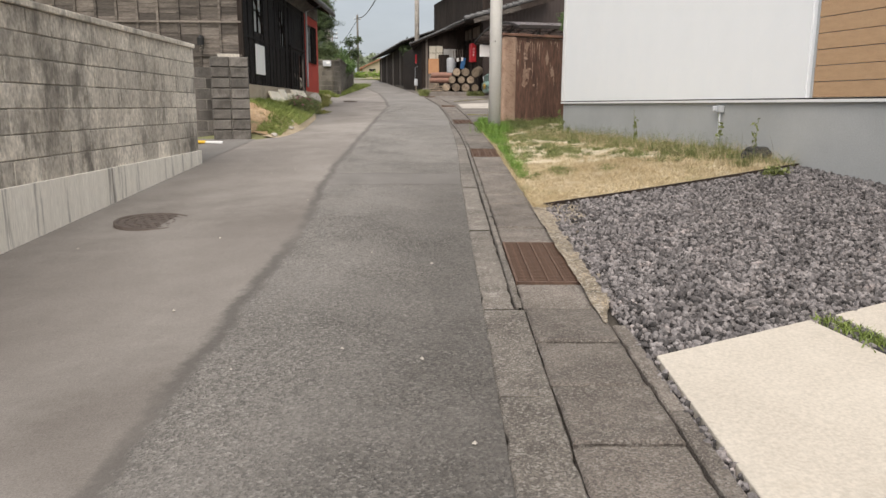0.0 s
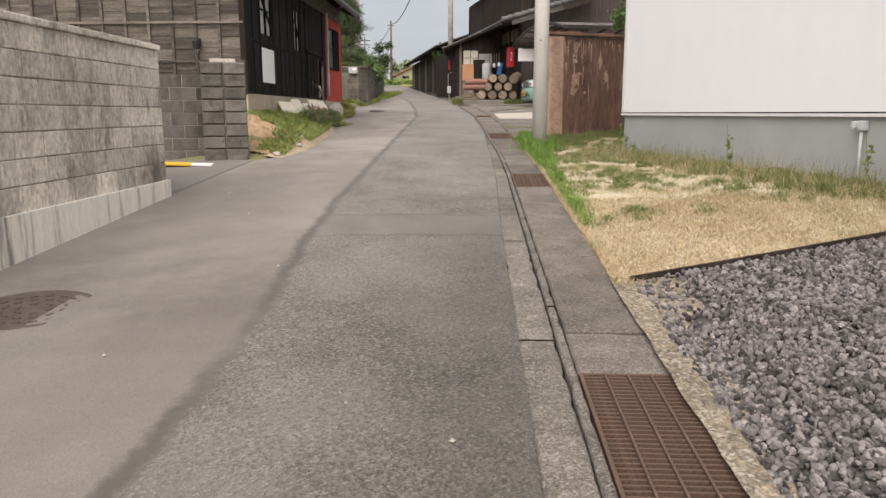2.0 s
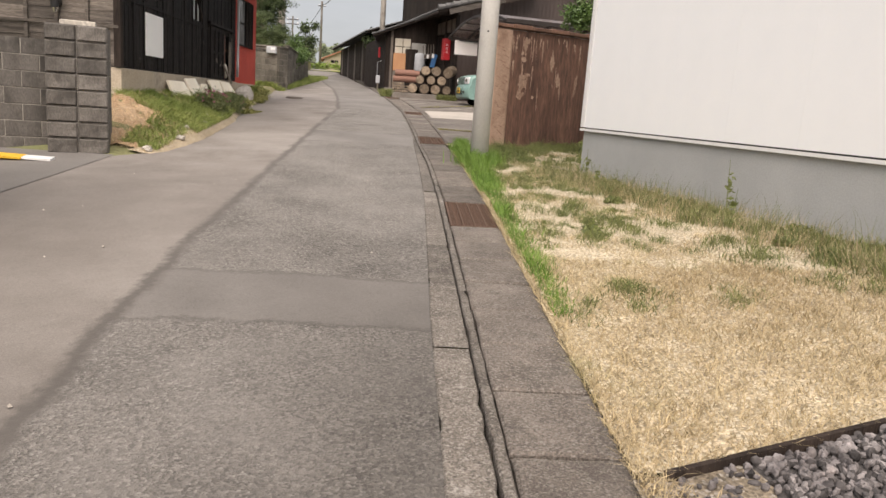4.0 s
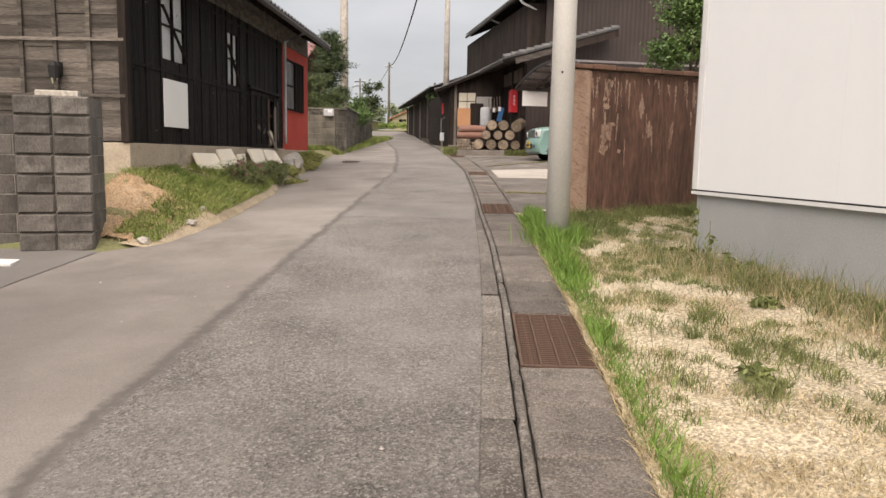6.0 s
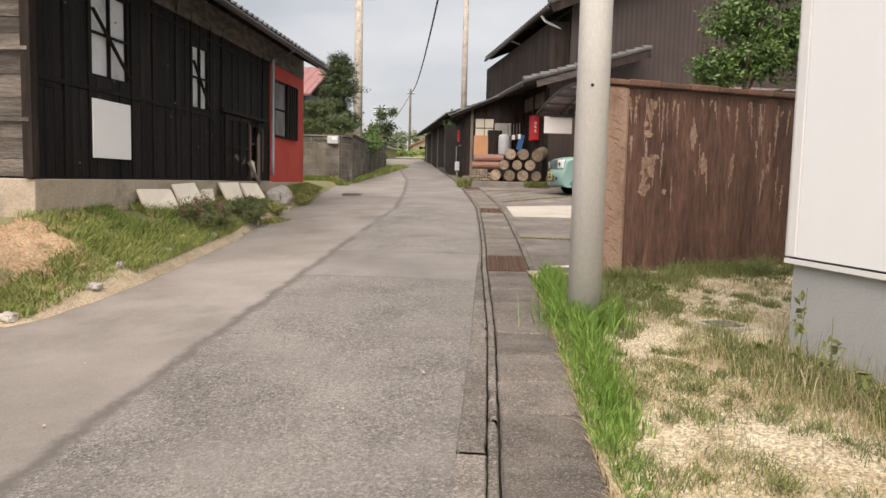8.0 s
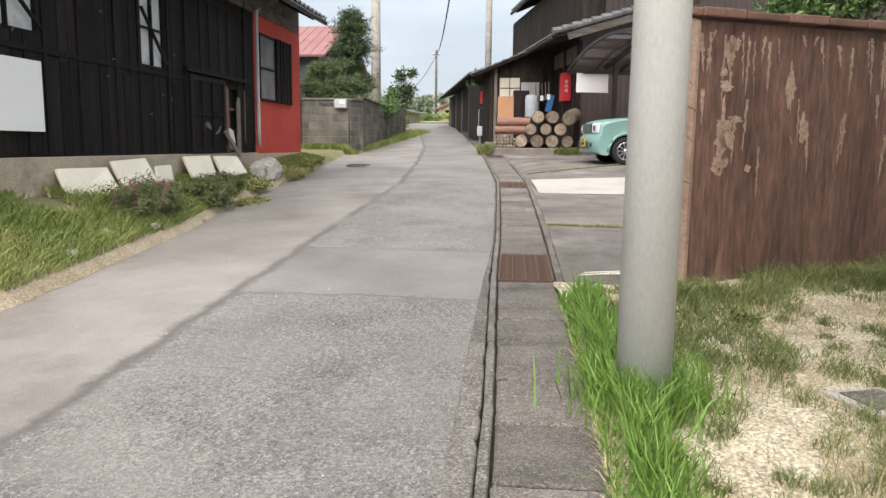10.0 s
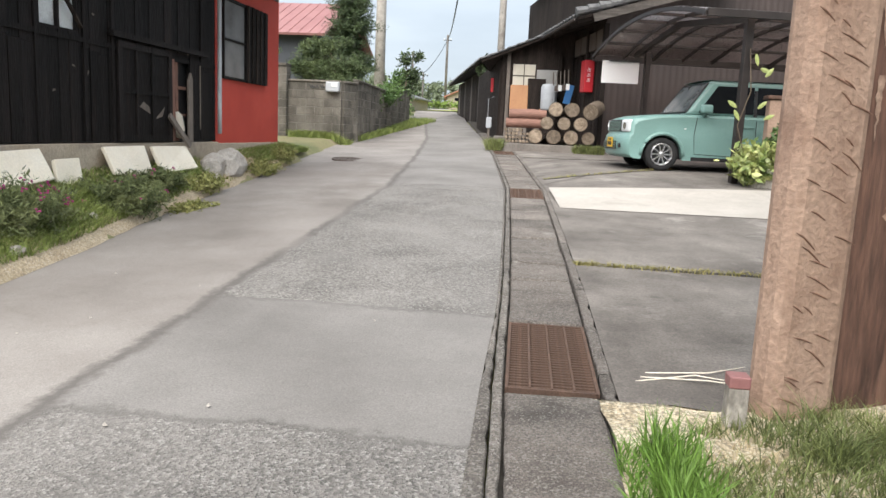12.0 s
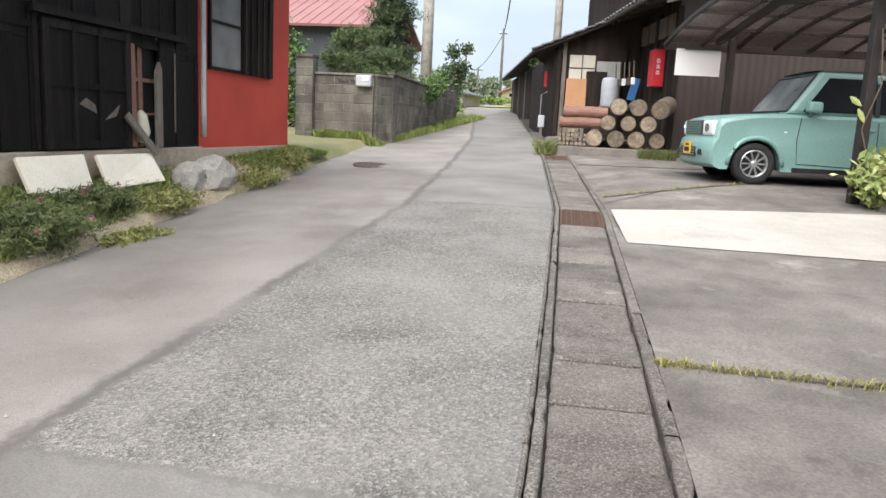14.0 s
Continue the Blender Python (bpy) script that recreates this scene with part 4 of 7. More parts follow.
part("painted_top", Mesh().box(-0.042, 0.042, -0.042, 0.042, 0.2, 0.25), REDROOF, stub, "faded red painted top", bevel=0.006)

# ---- black barn with red end ----
barn = thing("barn", pose(0, 0, 0), "charred black board barn on a concrete base with tiled roof", "barn")
# Black core: darkness inside the barn is put into its colour.
part("core", Mesh().box(-10, -4.22, 15.43, 25.4, 1.2, 4.62), BLACK, barn, "black core behind the boards standing for the unlit interior")
part("base", Mesh().box(-10.1, -4.13, 15.33, 22.98, 0.8, 1.78).box(-10, -4.15, 22.98, 25.42, 0.9, 1.76), surf("barn_base", (0.4, 0.33, 0.25), (0.5, 0.43, 0.34), 2, 0.9, 0.3, 50, 0.3, (0.22, 0.19, 0.16), 1.2, 0.52), barn, "stained beige concrete base", bevel=0.01)
BX = -4.165
openings = [(16.44, 17.28, 2.97, 3.98), (19.19, 19.79, 2.88, 3.84)]


def char_plank(y0, y1, z0, z1):
    t = rnd.uniform(0, 0.012)
    part("plank", Mesh().box(-4.21, BX + t, y0 + 0.003, y1 - 0.003, z0, z1), CHAR, barn)


y = 15.37
while y < 22.9:
    w = min(rnd.uniform(0.15, 0.2), 22.93 - y)
    cut = [o for o in openings if o[0] < y + w / 2 < o[1]]
    if cut:
        char_plank(y, y + w, 1.8, cut[0][2])
        char_plank(y, y + w, cut[0][3], 4.3)
    else:
        zs = rnd.uniform(2.7, 2.8)
        char_plank(y, y + w, 2.84 if 21.55 < y + w / 2 < 22.15 else 1.8, max(zs, 2.9) if 21.55 < y + w / 2 < 22.15 else zs)
        char_plank(y, y + w, max(zs + 0.004, 2.904 if 21.55 < y + w / 2 < 22.15 else 0), 4.3)
    y += w
for y in (15.9, 16.37, 17.33, 17.9, 18.6, 19.12, 19.85, 20.35, 22.45):
    part("batten", Mesh().box(BX, BX + 0.025, y, y + 0.05, 1.8, 4.3), CHAR, barn)
for z in (2.8, 3.99):
    part("rail", Mesh().box(BX, BX + 0.022, 15.4, 22.9, z, z + 0.05), CHAR, barn)
for y0, y1, z0, z1 in openings:
    wn_ = part("window", Mesh().box(-4.205, -4.2, y0, y1, z0, z1), PALE_PANE, barn, "mottled pale glass pane")
    fm = Mesh()
    for a, b in ((y0, y0 + 0.02), (y1 - 0.02, y1), ((y0 + y1) / 2 - 0.012, (y0 + y1) / 2 + 0.012)):
        fm.box(-4.198, -4.155, a, b, z0, z1)
    for a, b in ((z0, z0 + 0.025), (z1 - 0.025, z1), ((z0 + z1) / 2 - 0.012, (z0 + z1) / 2 + 0.012)):
        fm.box(-4.197, -4.158, y0 + 0.021, y1 - 0.021, a, b)
    part("window_frame", fm, CHAR, wn_)
    part("brace", Mesh().beam((-4.14, y0 + 0.02, z1 - 0.25), (-4.14, y1 + 0.03, z0 + 0.06), 0.02, 0.04, (1, 0, 0)), DARKWOOD, wn_, "diagonal timber brace")
part("notice_board", Mesh().box(-4.14, -4.122, 16.41, 17.26, 2.03, 2.71), PANEL, barn, "blank white board on the wall", bevel=0.003)
# sliding door with a broken gap
dr = part("door", Mesh().box(-4.155, -4.13, 20.42, 21.6, 1.8, 2.9), CHAR, barn, "charred plank sliding door with a broken gap")
for y0, y1 in ((20.42, 20.5), (20.78, 20.82), (21.12, 21.17), (21.52, 21.6)):
    part("stile", Mesh().box(-4.131, -4.108, y0, y1, 1.8, 2.9), CHAR, dr)
for z0, z1 in ((1.8, 1.87), (2.34, 2.39), (2.83, 2.9)):
    part("rail", Mesh().box(-4.131, -4.112, 20.5, 21.52, z0, z1), CHAR, dr)
part("torn_panel", Mesh().add([(-4.127, 20.86, 2.2), (-4.127, 21.1, 2.12), (-4.127, 21.08, 2.2), (-4.127, 20.95, 2.26)], [(0, 1, 2, 3)]).add([(-4.126, 21.2, 2.06), (-4.126, 21.44, 2.22), (-4.126, 21.38, 2.1)], [(0, 1, 2)]), GREYWOOD, dr, "pale torn board in a door panel")
part("closed_leaf", Mesh().box(-4.155, -4.13, 22.12, 22.4, 1.8, 2.88), CHAR, dr)
part("leaf_edge", Mesh().box(-4.131, -4.118, 22.385, 22.4, 1.95, 2.8), GREYWOOD, dr)
part("door_post", Mesh().beam((-4.15, 21.64, 1.8), (-4.15, 21.62, 2.82), 0.07, 0.1, (0, 1, 0)), BROWNLOG, dr, "bare reddish-brown post")
part("door_post", Mesh().beam((-4.195, 21.86, 1.8), (-4.195, 21.84, 2.8), 0.03, 0.07, (0, 1, 0)), BROWNLOG, dr, "brown stud inside the gap")
part("cross_stud", Mesh().box(-4.2, -4.18, 21.68, 22.1, 2.46, 2.5).box(-4.2, -4.18, 21.68, 22.1, 2.12, 2.15), BROWNLOG, dr)
part("white_sack", Mesh().tube([(-4.16, 21.82, 1.84), (-4.15, 21.84, 1.95), (-4.16, 21.82, 2.12), (-4.17, 21.82, 2.17)], [0.05, 0.075, 0.06, 0.02], 10), SHOJI, dr, "pale sack in the gap", smooth=True)
part("prop", Mesh().prism([(-0.055, 0), (0.055, 0), (0.05, 0.82), (0.01, 0.9), (-0.05, 0.8)], 0, 0.03, Matrix.Translation((-4.1, 22.02, 1.78)) @ Matrix(((0, 0, 1, 0), (1, 0, 0, 0), (0, 1, 0, 0), (0, 0, 0, 1)))), GREYWOOD, dr, "weathered grey plank with a pointed top")
part("prop", Mesh().beam((-3.99, 21.82, 1.74), (-4.1, 21.5, 2.12), 0.03, 0.09, (0, 1, 0)), GREYWOOD, dr, "grey plank leaning in the gap")
part("door_rail", Mesh().box(-4.15, -4.085, 20.3, 22.6, 2.93, 2.99), CHAR, dr)
chipped = Mesh().add([(0, 0, 0), (0, 0.05, 0.012), (0, 0.045, 0.03), (0, 0.006, 0.024)], [(0, 1, 2, 3)]).done("bare_chip")
for i in range(16):
    q = random.Random(300 + i)
    part("bare_chip", chipped, GREYWOOD, barn, "pale bare chip in the charred board", m=pose(BX + 0.027, q.uniform(15.7, 22.3), q.uniform(1.95, 3.7), q.uniform(-30, 90)))
# gable boards
x = -4.17
col = 0
while x > -9.6:
    w = 0.44
    part("batten", Mesh().box(x - 0.025, x + 0.025, 15.3, 15.36, 1.79, 4.9), GREYBOARD, barn)
    z = 1.8
    while z < 4.75:
        h = rnd.uniform(0.16, 0.24)
        top = min(z + h, 4.8)
        bmz = Mesh().box(x - w + 0.024, x - 0.024, 15.345, 15.42, z, top - 0.004, pose(0, rnd.uniform(-0.012, 0.004), 0))
        part("board", bmz, GREYBOARD, barn)
        z = top
    x -= w
    col += 1
for z in (2.35, 3.05, 3.85):
    part("rail", Mesh().box(-9.6, -4.15, 15.285, 15.305, z, z + 0.04), GREYBOARD, barn)
part("corner_post", Mesh().box(-4.22, -4.12, 15.29, 15.4, 1.79, 4.4), DARKWOOD, barn)
lan = thing("wall_lantern", pose(-5.0, 15.24, 2.62), "small dark lantern on the weathered barn gable", "lantern")
part("bracket", Mesh().box(-0.03, 0.03, 0, 0.09, 0.0, 0.16), BLACK, lan)
part("shade", Mesh().tube([(0, -0.06, -0.05), (0, -0.06, 0.1), (0, -0.06, 0.16)], [0.06, 0.08, 0.02], 10), BLACK, lan)
part("globe", Mesh().tube([(0, -0.06, -0.12), (0, -0.06, -0.045)], [0.03, 0.045], 10), LAMPGLASS, lan)
# red end
part("red_wall", Mesh().box(-9.9, -4.17, 22.96, 25.5, 1.76, 4.3), REDWALL, barn, "brick-red painted wall")
rw = part("window", Mesh().box(-4.2, -4.163, 23.2, 24.05, 2.74, 3.83), surf("mottled_dark_pane", (0.12, 0.12, 0.12), (0.26, 0.265, 0.265), 1.4, 0.2, 0.02, 60, 0.1), barn, "dark grey glass pane in the red wall")
fm = Mesh()
for a, b in ((23.16, 23.2), (24.05, 24.1)):
    fm.box(-4.169, -4.13, a, b, 2.7, 3.87)
for a, b in ((2.7, 2.74), (3.26, 3.29), (3.83, 3.87)):
    fm.box(-4.168, -4.135, 23.2, 24.05, a, b)
part("window_frame", fm, CHAR, rw)
sh = part("shutter", Mesh().box(-4.165, -4.12, 23.98, 24.86, 2.7, 3.87), CHAR, barn, "dark board shutter")
for i in range(5):
    part("slat", Mesh().box(-4.119, -4.1, 24.0 + i * 0.175, 24.05 + i * 0.175, 2.7, 3.87), DARKWOOD, sh)
part("downpipe", Mesh().tube([(-3.62, 22.75, 4.36), (-4.1, 22.95, 4.2), (-4.1, 22.95, 2.3), (-4.1, 22.95, 1.9)], 0.032, 8), GREYPLAST, barn, "grey rain pipe", smooth=True)
# roof
ROOF_A = math.radians(26)


def tiled_slope(parent, ex, ez, rx, rz, y0, y1, material=TILE, th=0.06, name="roof"):
    """A roof plane from eave (ex, ez) to ridge (rx, rz) along y, with rows of pan tiles."""
    e, rr = Vector((ex, 0, ez)), Vector((rx, 0, rz))
    d = (rr - e)
    ln = d.length
    d.normalize()
    n = d.cross(Vector((0, 1, 0)))
    if n.z < 0:
        n = -n
    rm = Mesh()
    rm.add([(*(e + d * s + n * t).xz, yy) for yy in (y0, y1) for s, t in ((0, -th), (ln, -th), (ln, 0), (0, 0))], [(0, 1, 2, 3), (7, 6, 5, 4), (0, 4, 5, 1), (1, 5, 6, 2), (2, 6, 7, 3), (3, 7, 4, 0)])
    rm.v = [(a, c, b) for a, b, c in rm.v]
    roof = part(name, rm, DARKWOOD, parent)
    tm = Mesh()
    rows, cols = max(1, int(ln / 0.24)), max(1, int((y1 - y0) / 0.25))
    for i in range(rows):
        for j in range(cols + 1):
            s, yy = i * ln / rows, y0 + (y1 - y0) * j / cols
            prof = [(-0.125, 0.012), (-0.06, 0.0), (0.02, 0.01), (0.07, 0.045), (0.11, 0.05), (0.13, 0.015)]
            k = len(tm.v)
            for s2, lift in ((s - 0.04, 0.035), (s + ln / rows, 0.008)):
                for q, hgt in prof:
                    p = e + d * s2 + n * (hgt + lift)
                    tm.v.append((p.x, min(y1 + 0.05, max(y0 - 0.05, yy + q)), p.z))
            for q in range(5):
                tm.f.append((k + q, k + q + 1, k + 7 + q, k + 6 + q))
            for q in range(5):
                p0, p1 = k + q, k + q + 1
                a, b = tm.v[p0], tm.v[p1]
                kk = len(tm.v)
                tm.v += [(a[0] - n.x * 0.03, a[1], a[2] - n.z * 0.03), (b[0] - n.x * 0.03, b[1], b[2] - n.z * 0.03)]
                tm.f.append((p0, kk, kk + 1, p1))
    tiles = part("tiles", tm, material, roof)
    tiles["kind"] = "stuff"
    return roof


tiled_slope(barn, -3.58, 4.42, -7.2, 6.2, 14.7, 25.25)
tiled_slope(barn, -10.9, 4.42, -7.2, 6.2, 14.7, 25.25)
part("gable", Mesh().add([(-4.2, 15.42, 4.3), (-10, 15.42, 4.3), (-7.2, 15.42, 6.05)], [(0, 1, 2)]), GREYBOARD, barn)
part("gable", Mesh().add([(-4.2, 25.48, 4.3), (-10, 25.48, 4.3), (-7.2, 25.48, 5.9)], [(0, 2, 1)]), REDWALL, barn)
for i in range(23):
    y = 14.85 + i * 0.45
    part("rafter", Mesh().beam((-3.62, y, 4.36), (-4.4, y, 4.74), 0.05, 0.07), DARKWOOD, barn)
part("eave_gutter", Mesh().tube([(-3.54, 14.7, 4.36), (-3.54, 25.25, 4.36)], 0.05, 8), DARKMETAL, barn, "dark half-round rain gutter", smooth=True)
part("fascia", Mesh().box(-4.16, -4.14, 15.4, 25.4, 4.16, 4.66), GREYBOARD, barn, "weathered board under the eave")


# ---- car ----
def car(m):
    c = thing("small_car", m, "pale mint-green boxy small car parked under the carport", "car")
    L, W = 3.39, 0.735
    axles = (0.66, 3.0)

    def arch(ax, r=0.34):
        return [(ax - r * math.cos(math.pi * k / 10), 0.26 + r * math.sin(math.pi * k / 10)) for k in range(11)]
    low = [(0.06, 0.2), (0.3, 0.2)] + arch(axles[0]) + [(1.02, 0.2), (2.64, 0.2)] + arch(axles[1]) + [(3.355, 0.24), (3.37, 0.3)]
    up = [(3.39, 0.55), (3.37, 0.88), (3.3, 0.95), (2.2, 0.96), (1.1, 0.955), (0.62, 0.93), (0.25, 0.89), (0.1, 0.85), (0.05, 0.79), (0.04, 0.6), (0.0, 0.56), (-0.03, 0.42), (0.0, 0.25)]
    prof, nlow = low + up, len(low)

    def section(y, inset):
        out = []
        for i, (x, z) in enumerate(prof):
            k = (abs(y) / W) ** 4
            if i >= nlow:
                z2 = z - inset * (1 if z > 0.7 else 0.3)
            else:
                z2 = z
            x2 = x + (0.1 * k + inset * 0.6 if x < 0.3 else 0) - (0.06 * k + inset * 0.6 if x > 3.2 else 0)
            out.append((x2, y, z2))
        return out
    ys_ = [(-W, 0.07), (-W + 0.012, 0.035), (-W + 0.05, 0.012), (-0.55, 0.0), (-0.2, -0.008), (0.2, -0.008), (0.55, 0.0), (W - 0.05, 0.012), (W - 0.012, 0.035), (W, 0.07)]
    b = Mesh()
    n = len(prof)
    for y, ins in ys_:
        b.v += section(y, ins)
    for s in range(len(ys_) - 1):
        for i in range(n):
            a, d = s * n + i, s * n + (i + 1) % n
            b.f.append((a, d, d + n, a + n))
    b.f.append(tuple(range(n)))
    b.f.append(tuple(reversed(range((len(ys_) - 1) * n, len(ys_) * n))))
    body = part("body", b, CARPAINT, c, smooth=False)
    sm = body.modifiers.new("edge", "BEVEL")
    sm.width, sm.segments, sm.limit_method, sm.angle_limit = 0.018, 2, "ANGLE", radians(35)
    for f_ in body.data.polygons:
        f_.use_smooth = True
    # raised wheel-arch lips
    for ax in axles:
        for s in (-1, 1):
            lip = [(ax - 0.355 * math.cos(math.pi * k / 14), s * (W + 0.0), 0.26 + 0.355 * math.sin(math.pi * k / 14)) for k in range(15)]
            part("arch_flare", Mesh().tube(lip, 0.032, 8), CARPAINT, body, smooth=True)
    # greenhouse: windscreen base, roof, rear
    zb, zr = 0.94, 1.52
    wb, wt = 0.7, 0.63
    pb = [(1.0, wb), (3.34, wb)]
    pt = [(1.42, wt), (3.24, wt)]
    g = Mesh()
    g.add([(pb[0][0], -wb, zb), (pb[1][0], -wb, zb), (pb[1][0], wb, zb), (pb[0][0], wb, zb), (pt[0][0], -wt, zr), (pt[1][0], -wt, zr - 0.01), (pt[1][0], wt, zr - 0.01), (pt[0][0], wt, zr)],
          [(0, 3, 2, 1), (4, 5, 6, 7), (0, 1, 5, 4), (1, 2, 6, 5), (2, 3, 7, 6), (3, 0, 4, 7)])
    cab = part("cabin", g, CARPAINT, c, bevel=0.06)
    roof = Mesh().sheet([1.4 + 0.2 * i for i in range(10)], [-0.595 + 0.17 * i for i in range(8)], lambda x, y: (x, y, 1.526 + 0.022 * (1 - (y / 0.6) ** 2) * (1 - ((x - 2.3) / 1.1) ** 4)))
    part("roof_skin", roof, CARPAINT, cab, smooth=True)

    def side(x, z, s, off=0.006):
        k = (z - zb) / (zr - zb)
        return (x, s * (wb + (wt - wb) * k + off), z)
    for s in (-1, 1):
        for nm, poly in (("front_side_window", [(1.22, 0.985), (2.14, 0.985), (2.14, 1.43), (1.53, 1.43)]), ("rear_side_window", [(2.2, 0.985), (3.08, 0.985), (3.04, 1.43), (2.2, 1.43)])):
            q = Mesh().add([side(x, z, s) for x, z in poly] + [side(x, z, s, -0.02) for x, z in poly], [(0, 1, 2, 3) if s < 0 else (3, 2, 1, 0), (0, 4, 5, 1), (1, 5, 6, 2), (2, 6, 7, 3), (3, 7, 4, 0)])
            part(nm, q, DARKGLASS, cab, "opaque near-black window standing for the unlit cabin")
        part("pillar_trim", Mesh().beam(side(2.17, 0.95, s), side(2.17, 1.38, s), 0.01, 0.05, (1, 0, 0)), BLACK, cab)
        part("door_seam", Mesh().tube([(1.2, s * (W + 0.001), 0.9), (1.17, s * (W + 0.001), 0.6), (1.2, s * (W + 0.001), 0.3), (2.3, s * (W + 0.001), 0.27), (2.2, s * (W + 0.001), 0.5), (2.19, s * (W + 0.001), 0.88)], 0.006, 6), BLACK, body)
        hd = Mesh().box(1.98, 2.14, s * W - 0.01, s * W + 0.03 * s + 0.0, 0.76, 0.79) if s > 0 else Mesh().box(1.98, 2.14, -W - 0.03, -W + 0.01, 0.76, 0.79)
        part("door_handle", hd, CARPAINT, body, bevel=0.008)
        mr = part("mirror", Mesh().box(1.22, 1.4, -0.09, 0.07, 0, 0.14), CARPAINT, cab, m=pose(0, s * 0.8, 0.97), bevel=0.035)
        part("mirror_arm", Mesh().tube([(1.3, s * 0.72, 0.93), (1.3, s * 0.8, 0.97)], 0.022, 8), CARPAINT, cab)
        part("side_marker", Mesh().box(1.0, 1.03, -0.008, 0.008, 0.7, 0.715), WHITE, body, m=pose(0, s * (W + 0.002), 0))
        # Sill strip in black, which also paints the shade low on the body.
        part("sill", Mesh().box(1.15, 2.55, s * W - 0.03, s * W + 0.004, 0.19, 0.25), BLACK, body, "black sill strip with the lower body's shade in its colour")
    ws = [(1.035, -0.65, 0.985), (1.035, 0.65, 0.985), (1.385, 0.59, 1.47), (1.385, -0.59, 1.47)]
    off = Vector((-0.58, 0, 0.42)).normalized() * 0.008
    part("windscreen", Mesh().add([tuple(Vector(p) + off) for p in ws], [(3, 2, 1, 0)]), SCREEN, cab, "windscreen with the sky's reflection in its pale colour")
    part("screen_seal", Mesh().tube([tuple(Vector(p) + off) for p in ws + ws[:1]], 0.016, 6), BLACK, cab, "black seal round the windscreen")
    part("wiper", Mesh().tube([(0.99, -0.5, 0.95), (1.08, 0.1, 1.03)], 0.008, 6), BLACK, cab)
    part("roof_rail", Mesh().tube([(1.45, -0.625, 1.515), (2.4, -0.63, 1.525), (3.2, -0.625, 1.51)], 0.008, 6).tube([(1.45, 0.625, 1.515), (2.4, 0.63, 1.525), (3.2, 0.625, 1.51)], 0.008, 6), BLACK, cab)
    # face
    gr = part("grille", Mesh().box(-0.012, 0.05, -0.4, 0.4, 0.63, 0.82), BLACK, c, "slatted grille between the headlights", m=pose(0.045, 0, 0), bevel=0.01)
    for i in range(7):
        part("slat", Mesh().box(-0.022, 0.0, -0.37, 0.37, 0.645 + i * 0.024, 0.656 + i * 0.024), CARPAINT, gr)
    for s in (-1, 1):
        hl = part("headlight", Mesh().box(-0.02, 0.12, -0.14, 0.14, -0.105, 0.105), LAMP, c, "clear square headlight", m=pose(0.075, s * 0.55, 0.72, 0, 0, -s * 14), bevel=0.04)
        part("bulb_ring", Mesh().tube([(-0.012, 0, 0), (-0.025, 0, 0)], 0.055, 14), CHROME, hl)
        part("fog_recess", Mesh().box(-0.03, 0.02, -0.06, 0.06, 0.36, 0.43), BLACK, c, m=pose(0.02, s * 0.5, 0))
    part("intake", Mesh().box(-0.032, 0.03, -0.36, 0.36, 0.33, 0.46), BLACK, c, "black lower air intake")
    for i in range(3):
        part("intake_bar", Mesh().box(-0.04, -0.03, -0.36, 0.36, 0.35 + i * 0.04, 0.36 + i * 0.04), CARPAINT, c)
    pl_ = part("number_plate", Mesh().box(-0.05, -0.04, -0.165, 0.165, 0.36, 0.525), YELLOW, c, "yellow number plate", m=pose(0, -0.05, 0))
    part("plate_mark", Mesh().box(-0.053, -0.05, -0.12, 0.12, 0.39, 0.45).box(-0.053, -0.05, -0.08, 0.08, 0.475, 0.5), BLACK, pl_)
    # wheels
    tyre = Mesh()
    tp = [(0.17, -0.07), (0.2, -0.085), (0.245, -0.085), (0.27, -0.065), (0.275, 0.0), (0.27, 0.065), (0.245, 0.085), (0.2, 0.085), (0.17, 0.07)]
    tyre.sheet([2 * math.pi * k / 32 for k in range(33)], list(range(9)), lambda a, k: (tp[k][0] * math.cos(a), tp[k][1], tp[k][0] * math.sin(a)))
    rimm = Mesh()
    rp = [(0.175, -0.07), (0.182, -0.08), (0.165, -0.075), (0.155, -0.03), (0.15, 0.05)]
    rimm.sheet([2 * math.pi * k / 32 for k in range(33)], list(range(5)), lambda a, k: (rp[k][0] * math.cos(a), rp[k][1], rp[k][0] * math.sin(a)))
    tyre_me, rim_me = tyre.done("tyre", True), rimm.done("rim", True)
    spoke_me = Mesh().beam((0.03, -0.062, 0), (0.165, -0.07, 0), 0.022, 0.02, (0, 1, 0)).done("spoke")
    hub_me = Mesh().tube([(0, -0.03, 0), (0, -0.075, 0), (0, -0.082, 0)], [0.05, 0.042, 0.03], 16).done("hub", True)
    back_me = Mesh().tube([(0, -0.02, 0), (0, 0.06, 0)], 0.16, 20).done("brake_disc")
    for ax in axles:
        for s in (-1, 1):
            w = new("wheel")
            w.parent = c
            w.matrix_basis = pose(ax, s * 0.655, 0.275, 0, 0, 0 if s < 0 else 180)
            part("tyre", tyre_me, RUBBER, w)
            part("rim", rim_me, ALLOY, w)
            part("hub", hub_me, ALLOY, w)
            part("brake_disc", back_me, BLACK, w)
            for k in range(10):
                part("spoke", spoke_me, ALLOY, w, m=pose(0, 0, 0, 0, 36 * k, 0))
    part("underbody", Mesh().box(0.15, 3.25, -0.6, 0.6, 0.2, 0.5), BLACK, c)
    return c


# Opaque near-black panes: the unlit interior is put into the colour.
DARKGLASS = surf("dark_interior_glass", (0.006, 0.007, 0.008), (0.01, 0.011, 0.012), 2, 0.12, 0, 50, 0.02, spec=0.12)
